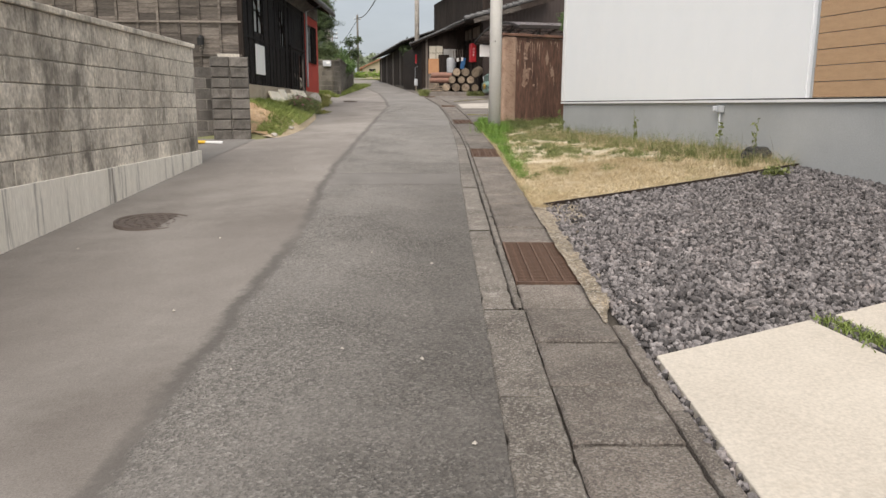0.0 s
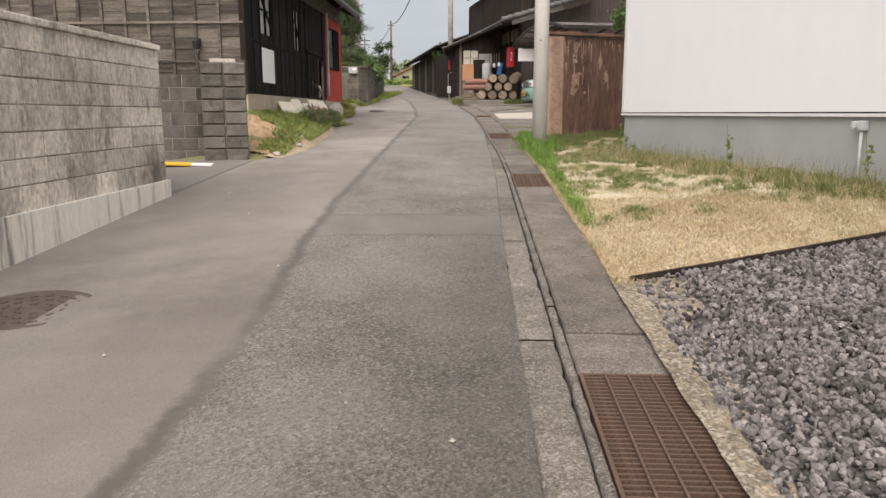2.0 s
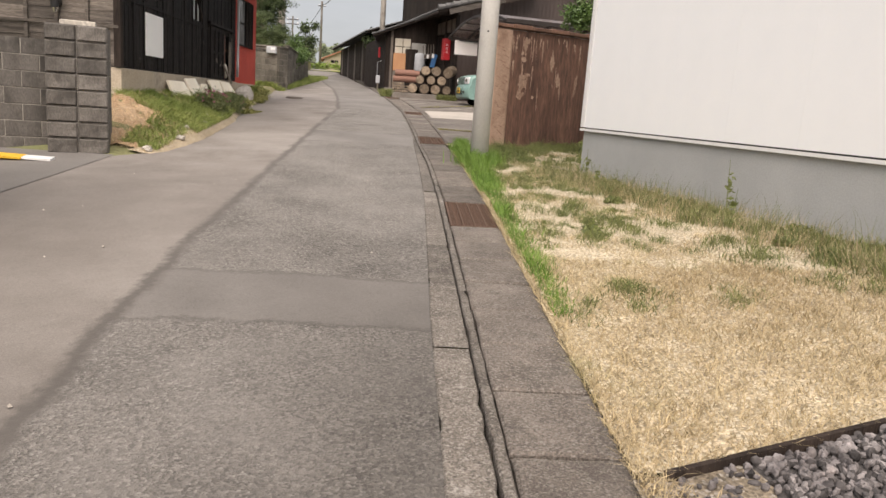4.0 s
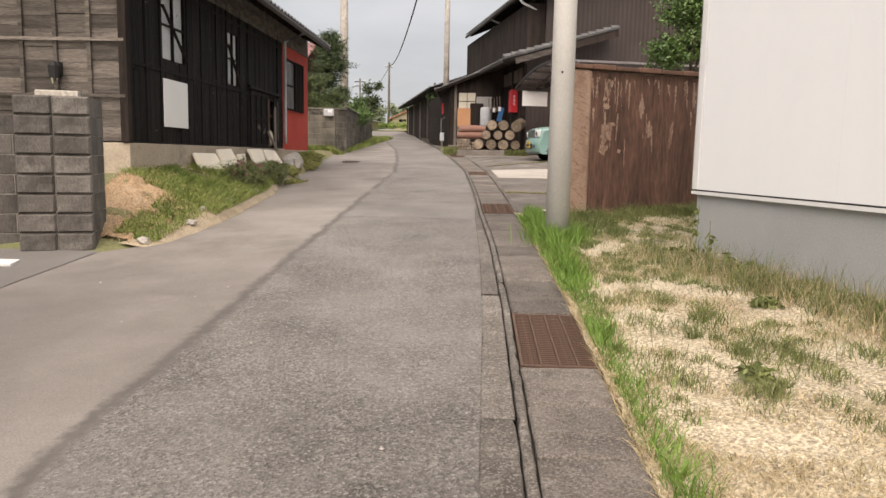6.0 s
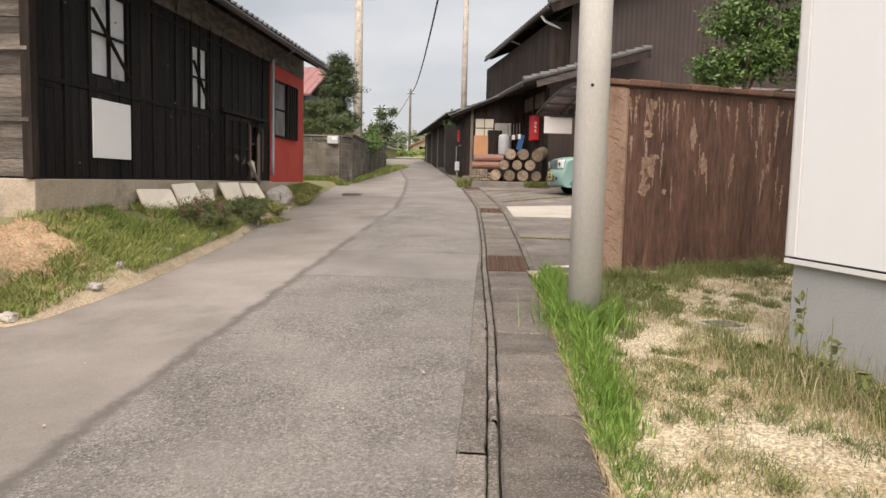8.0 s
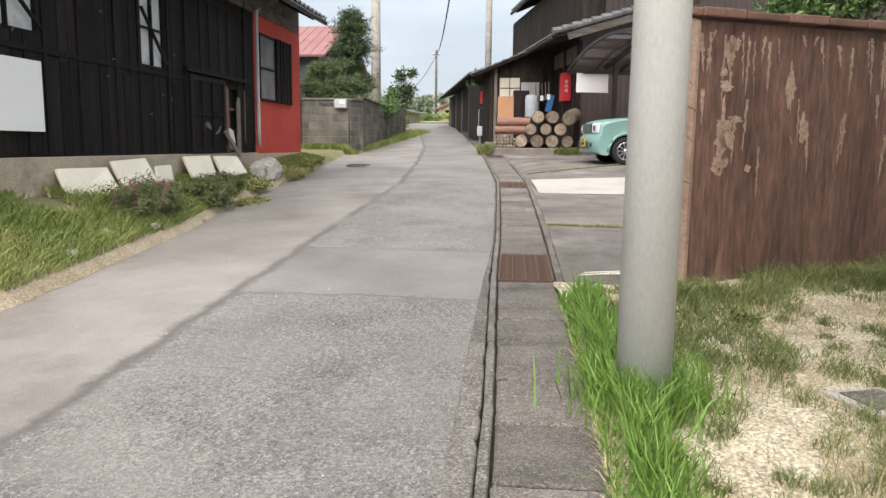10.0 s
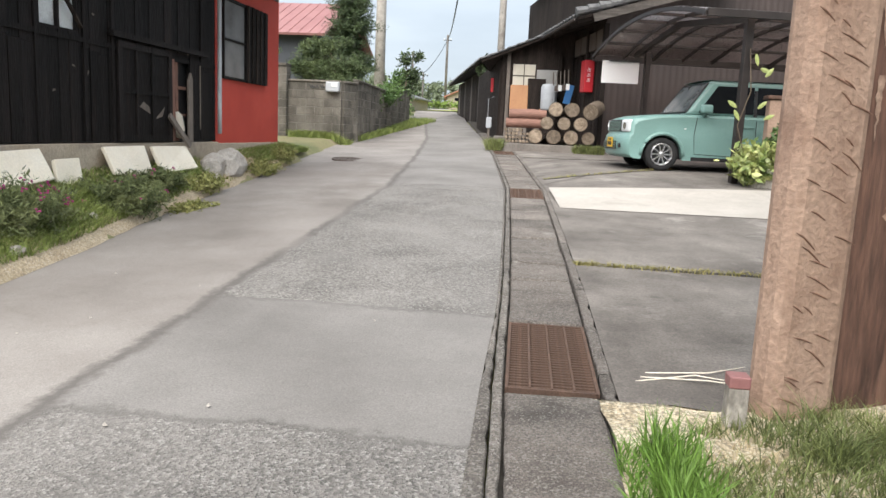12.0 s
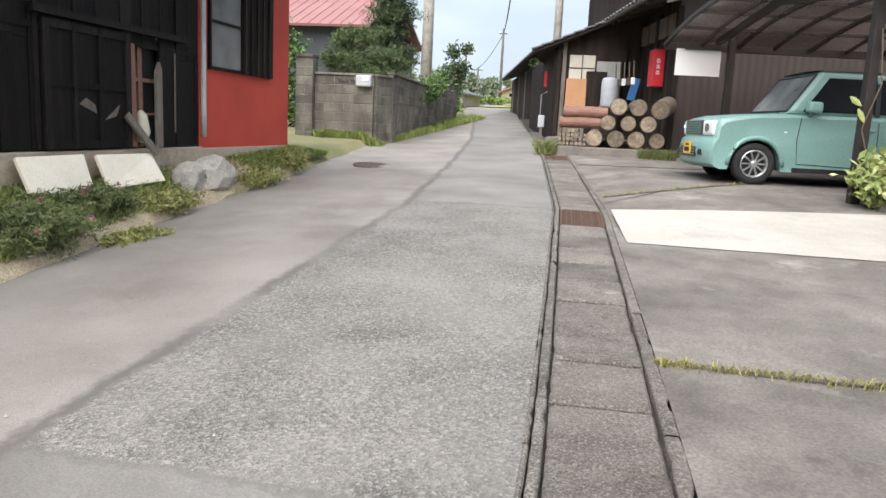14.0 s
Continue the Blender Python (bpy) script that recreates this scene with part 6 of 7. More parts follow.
cm = Mesh()
for c, s in (((-0.1, -0.05, 0.1), (0.45, 0.4, 0.24)), ((0.4, -0.2, 0.16), (0.45, 0.4, 0.27)), ((0.95, -0.1, 0.12), (0.5, 0.4, 0.27)), ((-0.2, -0.2, -0.08), (0.3, 0.25, 0.2)), ((0.5, -0.35, -0.1), (0.5, 0.2, 0.2))):
    leaves(cm, 900, c, s, 0.06, r)
part("foliage", cm, PALE_LEAF, sh_)
part("stems", Mesh().tube([(0, 0, -0.1), (0.05, 0, 0.15)], 0.02, 6).tube([(0.3, -0.2, -0.05), (0.35, -0.3, 0.2)], 0.02, 6), BARK, sh_)
gs = thing("planter_shrub", pose(4.1, 24.25, 1.76), "bushy green shrub behind the variegated plant", "shrub")
cm = Mesh()
for c, s in (((0, 0, 0.35), (0.3, 0.2, 0.35)), ((0.45, 0, 0.45), (0.35, 0.2, 0.42)), ((-0.3, 0.05, 0.15), (0.25, 0.15, 0.25))):
    leaves(cm, 900, c, s, 0.05, r)
part("foliage", cm, LEAF, gs)
part("stems", Mesh().tube([(0, 0, -0.3), (0, 0, 0.4)], 0.02, 6).tube([(0.4, 0, -0.3), (0.4, 0, 0.4)], 0.02, 6), BARK, gs)

vine = thing("climbing_plant", pose(3.4, 24.08, 1.76), "thin climber with yellow-green leaves on the carport post", "plant")
part("stem", Mesh().tube([(0.15, 0, 0), (-0.05, -0.03, 0.6), (0.09, -0.03, 1.1), (0.02, -0.03, 1.7)], 0.008, 6), BARK, vine)
for lx, lz, tilt in ((-0.22, 0.95, 35), (-0.12, 0.82, 60), (0.2, 0.85, -40), (0.3, 0.7, -25), (0.18, 1.42, 20), (0.26, 1.3, -50), (0.1, 1.62, 75)):
    part("leaf", Mesh().sheet([0, 0.06, 0.12, 0.17], [-1, 0, 1], lambda a, b: (a, -0.01 * (1 - abs(b)), b * 0.034 * math.sin(math.pi * (a + 0.02) / 0.2))), PALE_LEAF, vine, m=pose(lx, -0.06, lz, 0, tilt, 10), smooth=True)

# red-roofed house
rh = thing("red_roof_house", pose(0, 0, 0), "dark slate-walled house with a faded red metal roof", "house")
part("wall", Mesh().box(-16, -9.2, 44, 52, 2.2, 6.1), SLATE, rh)
rf = Mesh().add([(-16.6, 43.4, 5.95), (-8.8, 43.4, 5.95), (-8.8, 48, 7.9), (-16.6, 48, 7.9), (-8.8, 52.6, 5.95), (-16.6, 52.6, 5.95)], [(0, 1, 2, 3), (3, 2, 4, 5)])
so = part("roof", rf, REDROOF, rh).modifiers.new("thick", "SOLIDIFY")
so.thickness = 0.1
for i in range(17):
    part("roof_seam", Mesh().beam((-16.4 + i * 0.46, 43.4, 5.965), (-16.4 + i * 0.46, 48, 7.915), 0.025, 0.02), REDROOF, rh)
part("window", Mesh().box(-9.9, -9.0, 43.96, 43.99, 3.6, 4.7), DARKGLASS, rh)


def gable_house(name, cx, cy, z, w, d, h, rise, rz, wall_mat, roof_mat, label):
    t = thing(name, pose(cx, cy, z, 0, 0, rz), label, "house")
    part("wall", Mesh().box(-w / 2, w / 2, -d / 2, d / 2, -0.5, h), wall_mat, t)
    part("gable", Mesh().prism([(-w / 2, 0), (w / 2, 0), (0, rise)], -d / 2, d / 2, pose(0, 0, h, 90)), wall_mat, t)
    for s in (-1, 1):
        part("roof", Mesh().beam((s * (w / 2 + 0.3) / 2, -d / 2 - 0.3, h + rise / 2 - 0.05), (s * (w / 2 + 0.3) / 2, d / 2 + 0.3, h + rise / 2 - 0.05), math.hypot(w / 2 + 0.3, rise + 0.1), 0.1, (s * (rise + 0.1), 0, (w / 2 + 0.3))), roof_mat, t)
    for k in range(2):
        wd = part("window", Mesh().box(-w / 4 + k * w / 2 - 0.35, -w / 4 + k * w / 2 + 0.35, -d / 2 - 0.02, -d / 2 - 0.005, h * 0.4, h * 0.8), DARKGLASS, t)
        part("window_frame", Mesh().box(-w / 4 + k * w / 2 - 0.03, -w / 4 + k * w / 2 + 0.03, -d / 2 - 0.035, -d / 2 - 0.021, h * 0.4, h * 0.8), GREYWOOD, wd)
    return t


gable_house("far_house", -9.0, 61, 3.45, 2.9, 4, 0.75, 0.4, -6, STRAW, TILE, "small beige gabled house far up the lane")
gable_house("far_house", -6.2, 80, 4.6, 4.0, 5, 0.65, 0.95, 6, STRAW, OCHRE, "low house with a terracotta roof beyond the fields")
# long dark shed beyond the timber house
fs = thing("roadside_shed", pose(-1.35, 40.2, 0, 0, 0, 11.5), "long low weathered dark shed along the lane", "shed")
part("wall", Mesh().box(0, 3, 0, 15, 2.0, 4.75), DARKWOOD, fs)
for i in range(24):
    part("board", Mesh().box(-0.03, -0.005, i * 0.62 + 0.02, i * 0.62 + 0.58, 2.2, 4.7), GREYBOARD if i % 5 == 2 else DARKWOOD, fs)
tiled_slope(fs, -0.55, 4.75, 2.2, 5.7, -0.4, 15.4)
part("wall", Mesh().box(-0.05, 0.4, -7.5, -0.05, 1.9, 3.6), DARKWOOD, fs, "dark board fence joining the shed")
ivy = thing("ivy", pose(-1.4, 40.6, 4.2), "dark ivy hanging over the shed roof", "ivy")
cm = Mesh()
for c, s in (((0, 0, 0.3), (0.6, 0.8, 0.5)), ((-0.3, 1.5, 0.4), (0.5, 0.7, 0.4)), ((0.1, -0.8, 0.0), (0.4, 0.6, 0.4))):
    leaves(cm, 700, c, s, 0.08, r)
part("foliage", cm, PINE, ivy)
part("stems", Mesh().tube([(0, 0, -2), (0.05, 0.1, 0.3)], 0.03, 6), BARK, ivy)

# ---- poles and cables ----


def utility_pole(x, y, z, h, r0, arms, label, skin=POLE):
    t = thing("utility_pole", pose(x, y, z), label, "utility pole", "utility poles")
    part("shaft", Mesh().tube([(0, 0, -0.3), (0, 0, h)], [r0, r0 * 0.7], 14), skin, t, smooth=True)
    for zz, ln in arms:
        part("crossarm", Mesh().box(-ln / 2, ln / 2, -0.04, 0.04, zz - 0.04, zz + 0.04), DARKMETAL, t)
        for k in (-0.42, 0.0, 0.42):
            part("insulator", Mesh().tube([(k * ln, 0, zz + 0.04), (k * ln, 0, zz + 0.16)], [0.05, 0.03], 8), WHITE, t)
    return t


rp_ = utility_pole(-1.1, 39.1, 2.2, 9.5, 0.14, [], "slim grey utility pole behind the lean-to roof", ROCK)
utility_pole(-6.75, 45.0, 2.6, 10, 0.25, [(8.2, 1.6)], "thick weathered utility pole among the garden trees", ROCK)
utility_pole(-9.56, 88, 5.0, 6.8, 0.15, [(6.3, 0.8)], "distant grey pole beside the field", BLOCK_DARK)
utility_pole(-13.9, 100, 5.2, 3.8, 0.12, [(3.5, 1.2)], "distant pole with cross-arms", BLOCK_DARK)
utility_pole(-10.7, 75, 4.0, 4.7, 0.1, [(4.4, 1.1), (4.0, 1.1)], "distant pole carrying several cross-arms", BLOCK_DARK)


def cable(a, b, sag, rad, label):
    a, b = Vector(a), Vector(b)
    pts = [a.lerp(b, k / 24) - Vector((0, 0, sag * 4 * (k / 24) * (1 - k / 24))) for k in range(25)]
    tagged(part("overhead_cable", Mesh().tube(pts, rad, 6), CABLE), label, "cable", "overhead cables")


cable((1.2, 13.69, 9.4), (-9.56, 88, 11.5), 1.9, 0.035, "thick black overhead cable sagging along the lane")
cable((-9.56, 88, 11.3), (-13.9, 100, 8.9), 0.4, 0.03, "thin overhead cable between distant poles")

# ---- far field, hedge and bamboo ----
structure("field", Mesh().sheet([-40, -25, -15, -8, 0, 10, 20], [60, 66, 74, 84, 96], lambda x, y: (x, y, max(ground_z(x, y), 0) + 0.06) if not road_left(y) - 0.4 < x < lid_left(y) + 0.4 else (x, y, road_z(x, y) - 0.1)), FIELDGREEN, "bright green field at the end of the lane", "field")
hg = Mesh()
r = random.Random(21)
for i in range(60):
    x = -14 + i * 0.32
    leaves(hg, 60, (x, 70 + 0.2 * (i % 3), base(70) + 0.3), (0.35, 0.4, 0.32 + 0.1 * r.random()), 0.12, r)
tagged(part("hedge", hg, HEDGE), "bright yellow-green clipped hedge row by the field", "hedge", kind="stuff")
bb = Mesh()
for i in range(150):
    x = -75 + i * 0.72 + r.uniform(-0.5, 0.5)
    h = 3.6 + 0.7 * noise.noise((x * 0.15, 0, 0)) + r.uniform(-0.4, 0.6)
    yb = 112 + r.uniform(-4, 8)
    bb.tube([(x, yb, 4.5), (x + r.uniform(-0.4, 0.4), yb, 5 + h)], [0.08, 0.03], 5, False)
    for k in range(3):
        leaves(bb, 130, (x + r.uniform(-0.6, 0.6), yb, 5.0 + h * (0.2 + 0.33 * k)), (0.95, 0.9, h * 0.26), 0.3, r)
tagged(part("bamboo_grove", bb, BAMBOO), "bamboo grove along the skyline with distance haze in its pale green", "bamboo", kind="stuff")


# ---- verge: boards, rocks, flowers ----
def leaning_board(y0, y1, z0, z1, lean, skew, label, seed):
    r_ = random.Random(seed)
    t = thing("stone_board", pose(-3.9, (y0 + y1) / 2, z0, 0, 0, r_.uniform(-4, 4)), label, "board", "leaning boards")
    w, h = (y1 - y0) / 2, z1 - z0
    pts = [(0.0, -w), (0.0 + skew * 0.5, w * 0.96), (-0.13 + lean, w), (-0.14 + lean, -w)]
    zs = [-0.08, -0.1 + r_.uniform(-0.05, 0.08), h, h * r_.uniform(0.9, 1.08)]
    m = Mesh()
    m.add([(x, y, z) for (x, y), z in zip(pts, zs)] + [(x - 0.04, y, z - 0.02) for (x, y), z in zip(pts, zs)], [(0, 1, 2, 3), (7, 6, 5, 4), (0, 4, 5, 1), (1, 5, 6, 2), (2, 6, 7, 3), (3, 7, 4, 0)])
    part("slab", m, BEIGE, t, bevel=0.01)


leaning_board(17.3, 18.1, 1.42, 1.66, 0, 0.1, "cream broken board leaning against the barn base", 1)
leaning_board(18.22, 19.02, 1.5, 1.75, 0, 0.05, "pale board with a chipped corner by the barn base", 2)
leaning_board(19.06, 19.4, 1.45, 1.66, 0.1, 0.05, "small pale board fragment lying by the barn", 3)
leaning_board(20.0, 20.75, 1.55, 1.76, 0, 0.0, "cream board stained yellow against the barn base", 4)
leaning_board(20.95, 21.8, 1.52, 1.74, 0, 0.1, "cream slanted board below the broken door", 5)
boulder("rock", -3.84, 22.75, 1.46, 0.2, 0.46, 0.22, ROCK, "grey angular limestone boulder beside the red wall", "rock", 7, angular=True)
boulder("rock", -3.86, 22.2, 1.44, 0.15, 0.26, 0.2, ROCK, "smaller grey angular stone beside the red wall", "rock", 8, angular=True)
for i in range(14):
    q = random.Random(100 + i)
    y = 13.6 + i * 0.75 + q.uniform(-0.2, 0.2)
    x = road_left(y) - q.uniform(0.05, 0.3)
    boulder("stone", x, y, ground_z(x, y) + 0.03, q.uniform(0.03, 0.07), q.uniform(0.04, 0.08), q.uniform(0.03, 0.05), ROCK, "small pale stone at the edge of the verge", "stone", i)


def dirt_point(k, u):
    y = 13.45 + 2.75 * k
    x = -4.12 + u * (road_left(y) - 0.12 + 4.12) * (0.9 + 0.12 * noise.noise((y, 2, 0)))
    return (x, y, ground_z(x, y) + 0.02 + 0.05 * noise.noise((x * 3, y * 3, 0)) + 0.05 * noise.noise((x * 7, y * 7, 3)) + 0.03 * noise.noise((x * 17, y * 17, 5)) - 0.06 * (u > 0.95))


structure("dirt_bank", Mesh().sheet([i / 80 for i in range(81)], [i / 30 for i in range(31)], dirt_point), DIRT, "bare reddish earth bank by the barn corner", "bank", smooth=True)


def blades(m, n, place, h, w, r_, bend=0.5):
    for _ in range(n):
        x, y, z, k = place(r_)
        a = r_.uniform(0, 2 * math.pi)
        hh, ww = h * k * r_.uniform(0.5, 1.3), w * r_.uniform(0.6, 1.3)
        dx, dy = math.cos(a), math.sin(a)
        lx, ly = r_.gauss(0, bend) * hh, r_.gauss(0, bend) * hh
        i = len(m.v)
        m.v += [(x - dy * ww, y + dx * ww, z - 0.01), (x + dy * ww, y - dx * ww, z - 0.01), (x + lx * 0.4 + dy * ww * 0.7, y + ly * 0.4 - dx * ww * 0.7, z + hh * 0.6), (x + lx * 0.4 - dy * ww * 0.7, y + ly * 0.4 + dx * ww * 0.7, z + hh * 0.6), (x + lx, y + ly, z + hh)]
        m.f += [(i, i + 1, i + 2, i + 3), (i + 3, i + 2, i + 4)]


def stuff(name, m, material, label, category):
    return tagged(part(name, m, material), label, category, kind="stuff")


def verge_place(y0, y1, dense):
    def place(q):
        for _ in range(30):
            y = q.uniform(y0, y1)
            x = q.uniform(-4.15, road_left(y) - 0.06)
            if noise.noise((x * 0.9, y * 0.9, 7)) > -dense and not (y < 16.2 and x < -3.75 and q.random() < 0.6):
                break
        return x, y, ground_z(x, y) + 0.02, 1.0
    return place


q = random.Random(50)
g1 = Mesh()
blades(g1, 26000, verge_place(15.0, 19.5, 0.5), 0.085, 0.004, q, 0.9)
blades(g1, 9000, verge_place(19.5, 27, 0.2), 0.07, 0.006, q, 0.9)
blades(g1, 5000, lambda q_: (lambda y: (q_.uniform(-4.1, road_left(y) + 0.02), y, road_z(-4.2, y) + 0.02, 1.0))(q_.uniform(31.3, 45)), 0.16, 0.012, q)
blades(g1, 2500, lambda q_: (lambda y, x: (x, y, ground_z(x, y) + 0.03, 1.0))(q_.uniform(13.5, 15.2), q_.uniform(-3.5, -3.0)), 0.06, 0.005, q, 1.0)
blades(g1, 2200, lambda q_: (lambda y, x: (x, y, ground_z(x, y) - 0.01, 1.0))(30.28 + q_.gauss(0, 0.1), q_.uniform(-5.6, -4.1)), 0.16, 0.008, q, 0.7)
stuff("verge_grass", g1, GRASS, "green grass tufts on the sloping verge", "grass")
g2 = Mesh()
blades(g2, 9000, verge_place(13.4, 26, 0.6), 0.05, 0.004, q, 1.0)
stuff("verge_dry_grass", g2, DRY, "short dry straw grass along the verge", "grass")


def thrift(x, y, sx, sy, h, seed, blooms=40):
    q_ = random.Random(seed)
    t = thing("flower_clump", pose(x, y, ground_z(x, y)), "low mound of thrift with small magenta flowers", "flowers", "flower clumps")
    m = Mesh()
    leaves(m, 9000, (0, 0, h * 0.35), (sx, sy, h * 0.65), 0.028, q_, slim=0.18)
    part("foliage", m, HEATHER, t)
    f = Mesh()
    for _ in range(blooms):
        a, k = q_.uniform(0, 6.283), q_.random() ** 0.5
        p = Vector((sx * k * math.cos(a), sy * k * math.sin(a), h * (0.98 - 0.6 * k * k) + q_.uniform(-0.02, 0.05)))
        p.z -= 0.03
        for _k in range(3):
            o = p + Vector((q_.uniform(-0.02, 0.02), q_.uniform(-0.02, 0.02), q_.uniform(-0.01, 0.02)))
            f.tube([o, o + Vector((0.0, 0, 0.012))], [0.006, 0.011], 5)
    part("blossoms", f, PETAL, t, "magenta blossoms")


thrift(-3.42, 17.85, 0.36, 0.62, 0.42, 1, 34)
thrift(-3.45, 19.45, 0.33, 0.6, 0.36, 2, 7)
thrift(-3.7, 20.5, 0.25, 0.45, 0.24, 3, 3)
cover = surf("creeping_leaf", (0.17, 0.19, 0.05), (0.29, 0.28, 0.1), 3, 0.75, 0, 40, 0.3, island=0.4)
q = random.Random(77)
for x, y, sx, sy, h in ((-3.62, 21.4, 0.28, 0.6, 0.16), (-3.72, 23.6, 0.3, 0.7, 0.2), (-3.9, 24.9, 0.25, 0.6, 0.18), (-3.25, 20.4, 0.2, 0.5, 0.1)):
    t = thing("ground_cover", pose(x, y, ground_z(x, y)), "low yellowish-green creeping plants on the verge", "plant", "creeping plants")
    m = Mesh()
    leaves(m, 2600, (0, 0, h * 0.3), (sx, sy, h * 0.8), 0.022, q, slim=0.4)
    part("foliage", m, cover, t)


# ---- lawn growth ----


def lawn_place(y0, y1, test):
    def place(q_):
        for _ in range(40):
            y = q_.uniform(y0, y1)
            x = q_.uniform(outer(y) + 0.02, (house_line(y) if y < 13.2 else 4.4))
            if y > edge_y(x) + 0.02 and y < 15.75 + 0.457 * (x - 1.42) and test(x, y):
                break
        return x, y, ground_z(x, y) + 0.035, 1.0
    return place


g3 = Mesh()
blades(g3, 24000, lawn_place(6, 16.5, lambda x, y: noise.noise((x * 1.6, y * 1.6, 0)) + 0.4 * noise.noise((x * 6, y * 6, 2)) > 0.02), 0.03, 0.0022, q, 1.3)
blades(g3, 26000, lawn_place(6, 9.4, lambda x, y: y < 8.7 + 0.9 * noise.noise((x * 1.5, y, 4))), 0.035, 0.0022, q, 1.5)
blades(g3, 8500, lambda q_: (lambda y: (outer(y) - 0.11 + abs(q_.gauss(0, 0.07)), y, base(y) + 0.025, 1.0))(5.9 + 8.6 * q_.random() ** 1.1), 0.036, 0.0022, q, 1.2)
blades(g3, 3500, lawn_place(6, 13.5, lambda x, y: house_line(y) - x < 0.7), 0.14, 0.0018, q, 0.5)
stuff("lawn_dry_grass", g3, DRY, "matted dry straw-coloured grass on sandy soil", "grass")
g4 = Mesh()
patchy = lawn_place(7.6, 16.6, lambda x, y: noise.noise((x * 1.1 + 5, y * 1.1, 3)) + 0.05 * (y - 10) > -0.2)
by_house = lawn_place(6.8, 13.4, lambda x, y: 0.05 < house_line(y) - x < 0.55)
by_wall = lawn_place(14.6, 17, lambda x, y: x > 1.6 and y > 15.2 + 0.457 * (x - 1.42))
for place, count, size, tall in ((patchy, 420, 0.14, 0.065), (by_house, 130, 0.14, 0.11), (by_wall, 80, 0.14, 0.14)):
    for _ in range(count):
        cx, cy, cz, _k = place(q)
        rr = size * q.uniform(0.3, 1.3)
        blades(g4, int(60 + 420 * rr), lambda q_: (lambda a, k: (cx + k * math.cos(a), cy + k * math.sin(a) * 1.2, ground_z(cx, cy) + 0.03, 1.15 - 0.6 * k / rr))(q_.uniform(0, 6.283), rr * q_.random() ** 0.6), tall * q.uniform(0.5, 1.3), 0.0026, q, 0.75)
blades(g4, 5200, lawn_place(14.2, 15.9, lambda x, y: x < 2.1 and noise.noise((x * 3, y * 3, 5)) > -0.25), 0.07, 0.003, q, 0.8)
blades(g4, 1400, lawn_place(7.2, 13.6, lambda x, y: house_line(y) - x < 0.5), 0.24, 0.0016, q, 0.3)
blades(g4, 900, lawn_place(9.5, 16.6, lambda x, y: noise.noise((x * 1.4, y * 1.4, 9)) > 0.0), 0.16, 0.0014, q, 0.35)
stuff("lawn_weeds", g4, WEED, "patchy green weeds growing in the lawn", "weeds")
crumbs = Mesh()
for _ in range(5200):
    cx, cy, cz, _k = lawn_place(6.2, 16.4, lambda x, y: True)(q)
    w_ = q.uniform(0.003, 0.011)
    crumbs.add([(cx + w_, cy, cz - 0.004), (cx - w_ * 0.6, cy + w_ * 0.8, cz - 0.004), (cx - w_ * 0.5, cy - w_ * 0.8, cz - 0.004), (cx + w_ * q.uniform(-0.3, 0.3), cy, cz + w_ * 0.7)], [(0, 1, 3), (1, 2, 3), (2, 0, 3)])
stuff("sand_crumbs", crumbs, surf("sand_stone", (0.45, 0.38, 0.27), (0.66, 0.6, 0.48), 9, 0.9, 0, 60, 0.3, island=0.45), "small sandy stones scattered on the bare ground", "stones")
g5 = Mesh()


def tuft_place(q_):
    y = q_.uniform(11.6, 15.4)
    x = outer(y) + abs(q_.gauss(0.02, 0.07))
    return x, y, ground_z(x, y) + 0.03, lerp(y, (11.4, 12.5, 13.5, 15.6), (0.3, 0.6, 1.0, 0.9))


blades(g5, 5500, tuft_place, 0.2, 0.005, q, 0.35)
blades(g5, 900, lambda q_: (lambda a, k: (1.2 + k * math.cos(a), 13.69 + k * math.sin(a), ground_z(1.25, 13.69) + 0.03, 1.0))(q_.uniform(0, 6.28), 0.13 + abs(q_.gauss(0, 0.12))), 0.2, 0.005, q, 0.4)
blades(g5, 2600, lambda q_: (lambda y: (outer(y) - 0.07 + abs(q_.gauss(0.0, 0.08)), y, base(y) + 0.02, 0.25 + 0.5 * max(0.0, noise.noise((y * 1.7, 2, 0)) + 0.2)))(q_.uniform(7.6, 11.8)), 0.2, 0.0035, q, 0.55)
blades(g5, 1500, lambda q_: (lambda y: (outer(y) - 0.1 + abs(q_.gauss(0.0, 0.05)), y, base(y) + 0.02, 0.45))(q_.uniform(11.4, 15.4)), 0.2, 0.004, q, 0.6)
stuff("kerb_grass", g5, surf("fresh_grass", (0.1, 0.2, 0.025), (0.17, 0.28, 0.05), 2, 0.6, 0, 40, 0.2, island=0.35), "tall bright green grass along the gutter and pole", "grass")
for i, (x, y, s) in enumerate(((2.0, 15.0, 0.12), (2.6, 12.1, 0.14), (2.9, 10.6, 0.13), (3.3, 9.3, 0.12), (2.2, 13.0, 0.16), (3.0, 8.9, 0.1), (1.75, 9.6, 0.1), (2.3, 10.9, 0.11), (3.55, 7.6, 0.1), (3.6, 6.6, 0.16))):
    t = thing("weed", pose(x, y, ground_z(x, y) + 0.03), "low broad-leaved green weed on the dry ground", "weed", "lawn weeds")
    m = Mesh()
    leaves(m, 220, (0, 0, s * 0.3), (s * 1.1, s * 1.1, s * 0.45), 0.024, q)
    part("foliage", m, WEED, t)
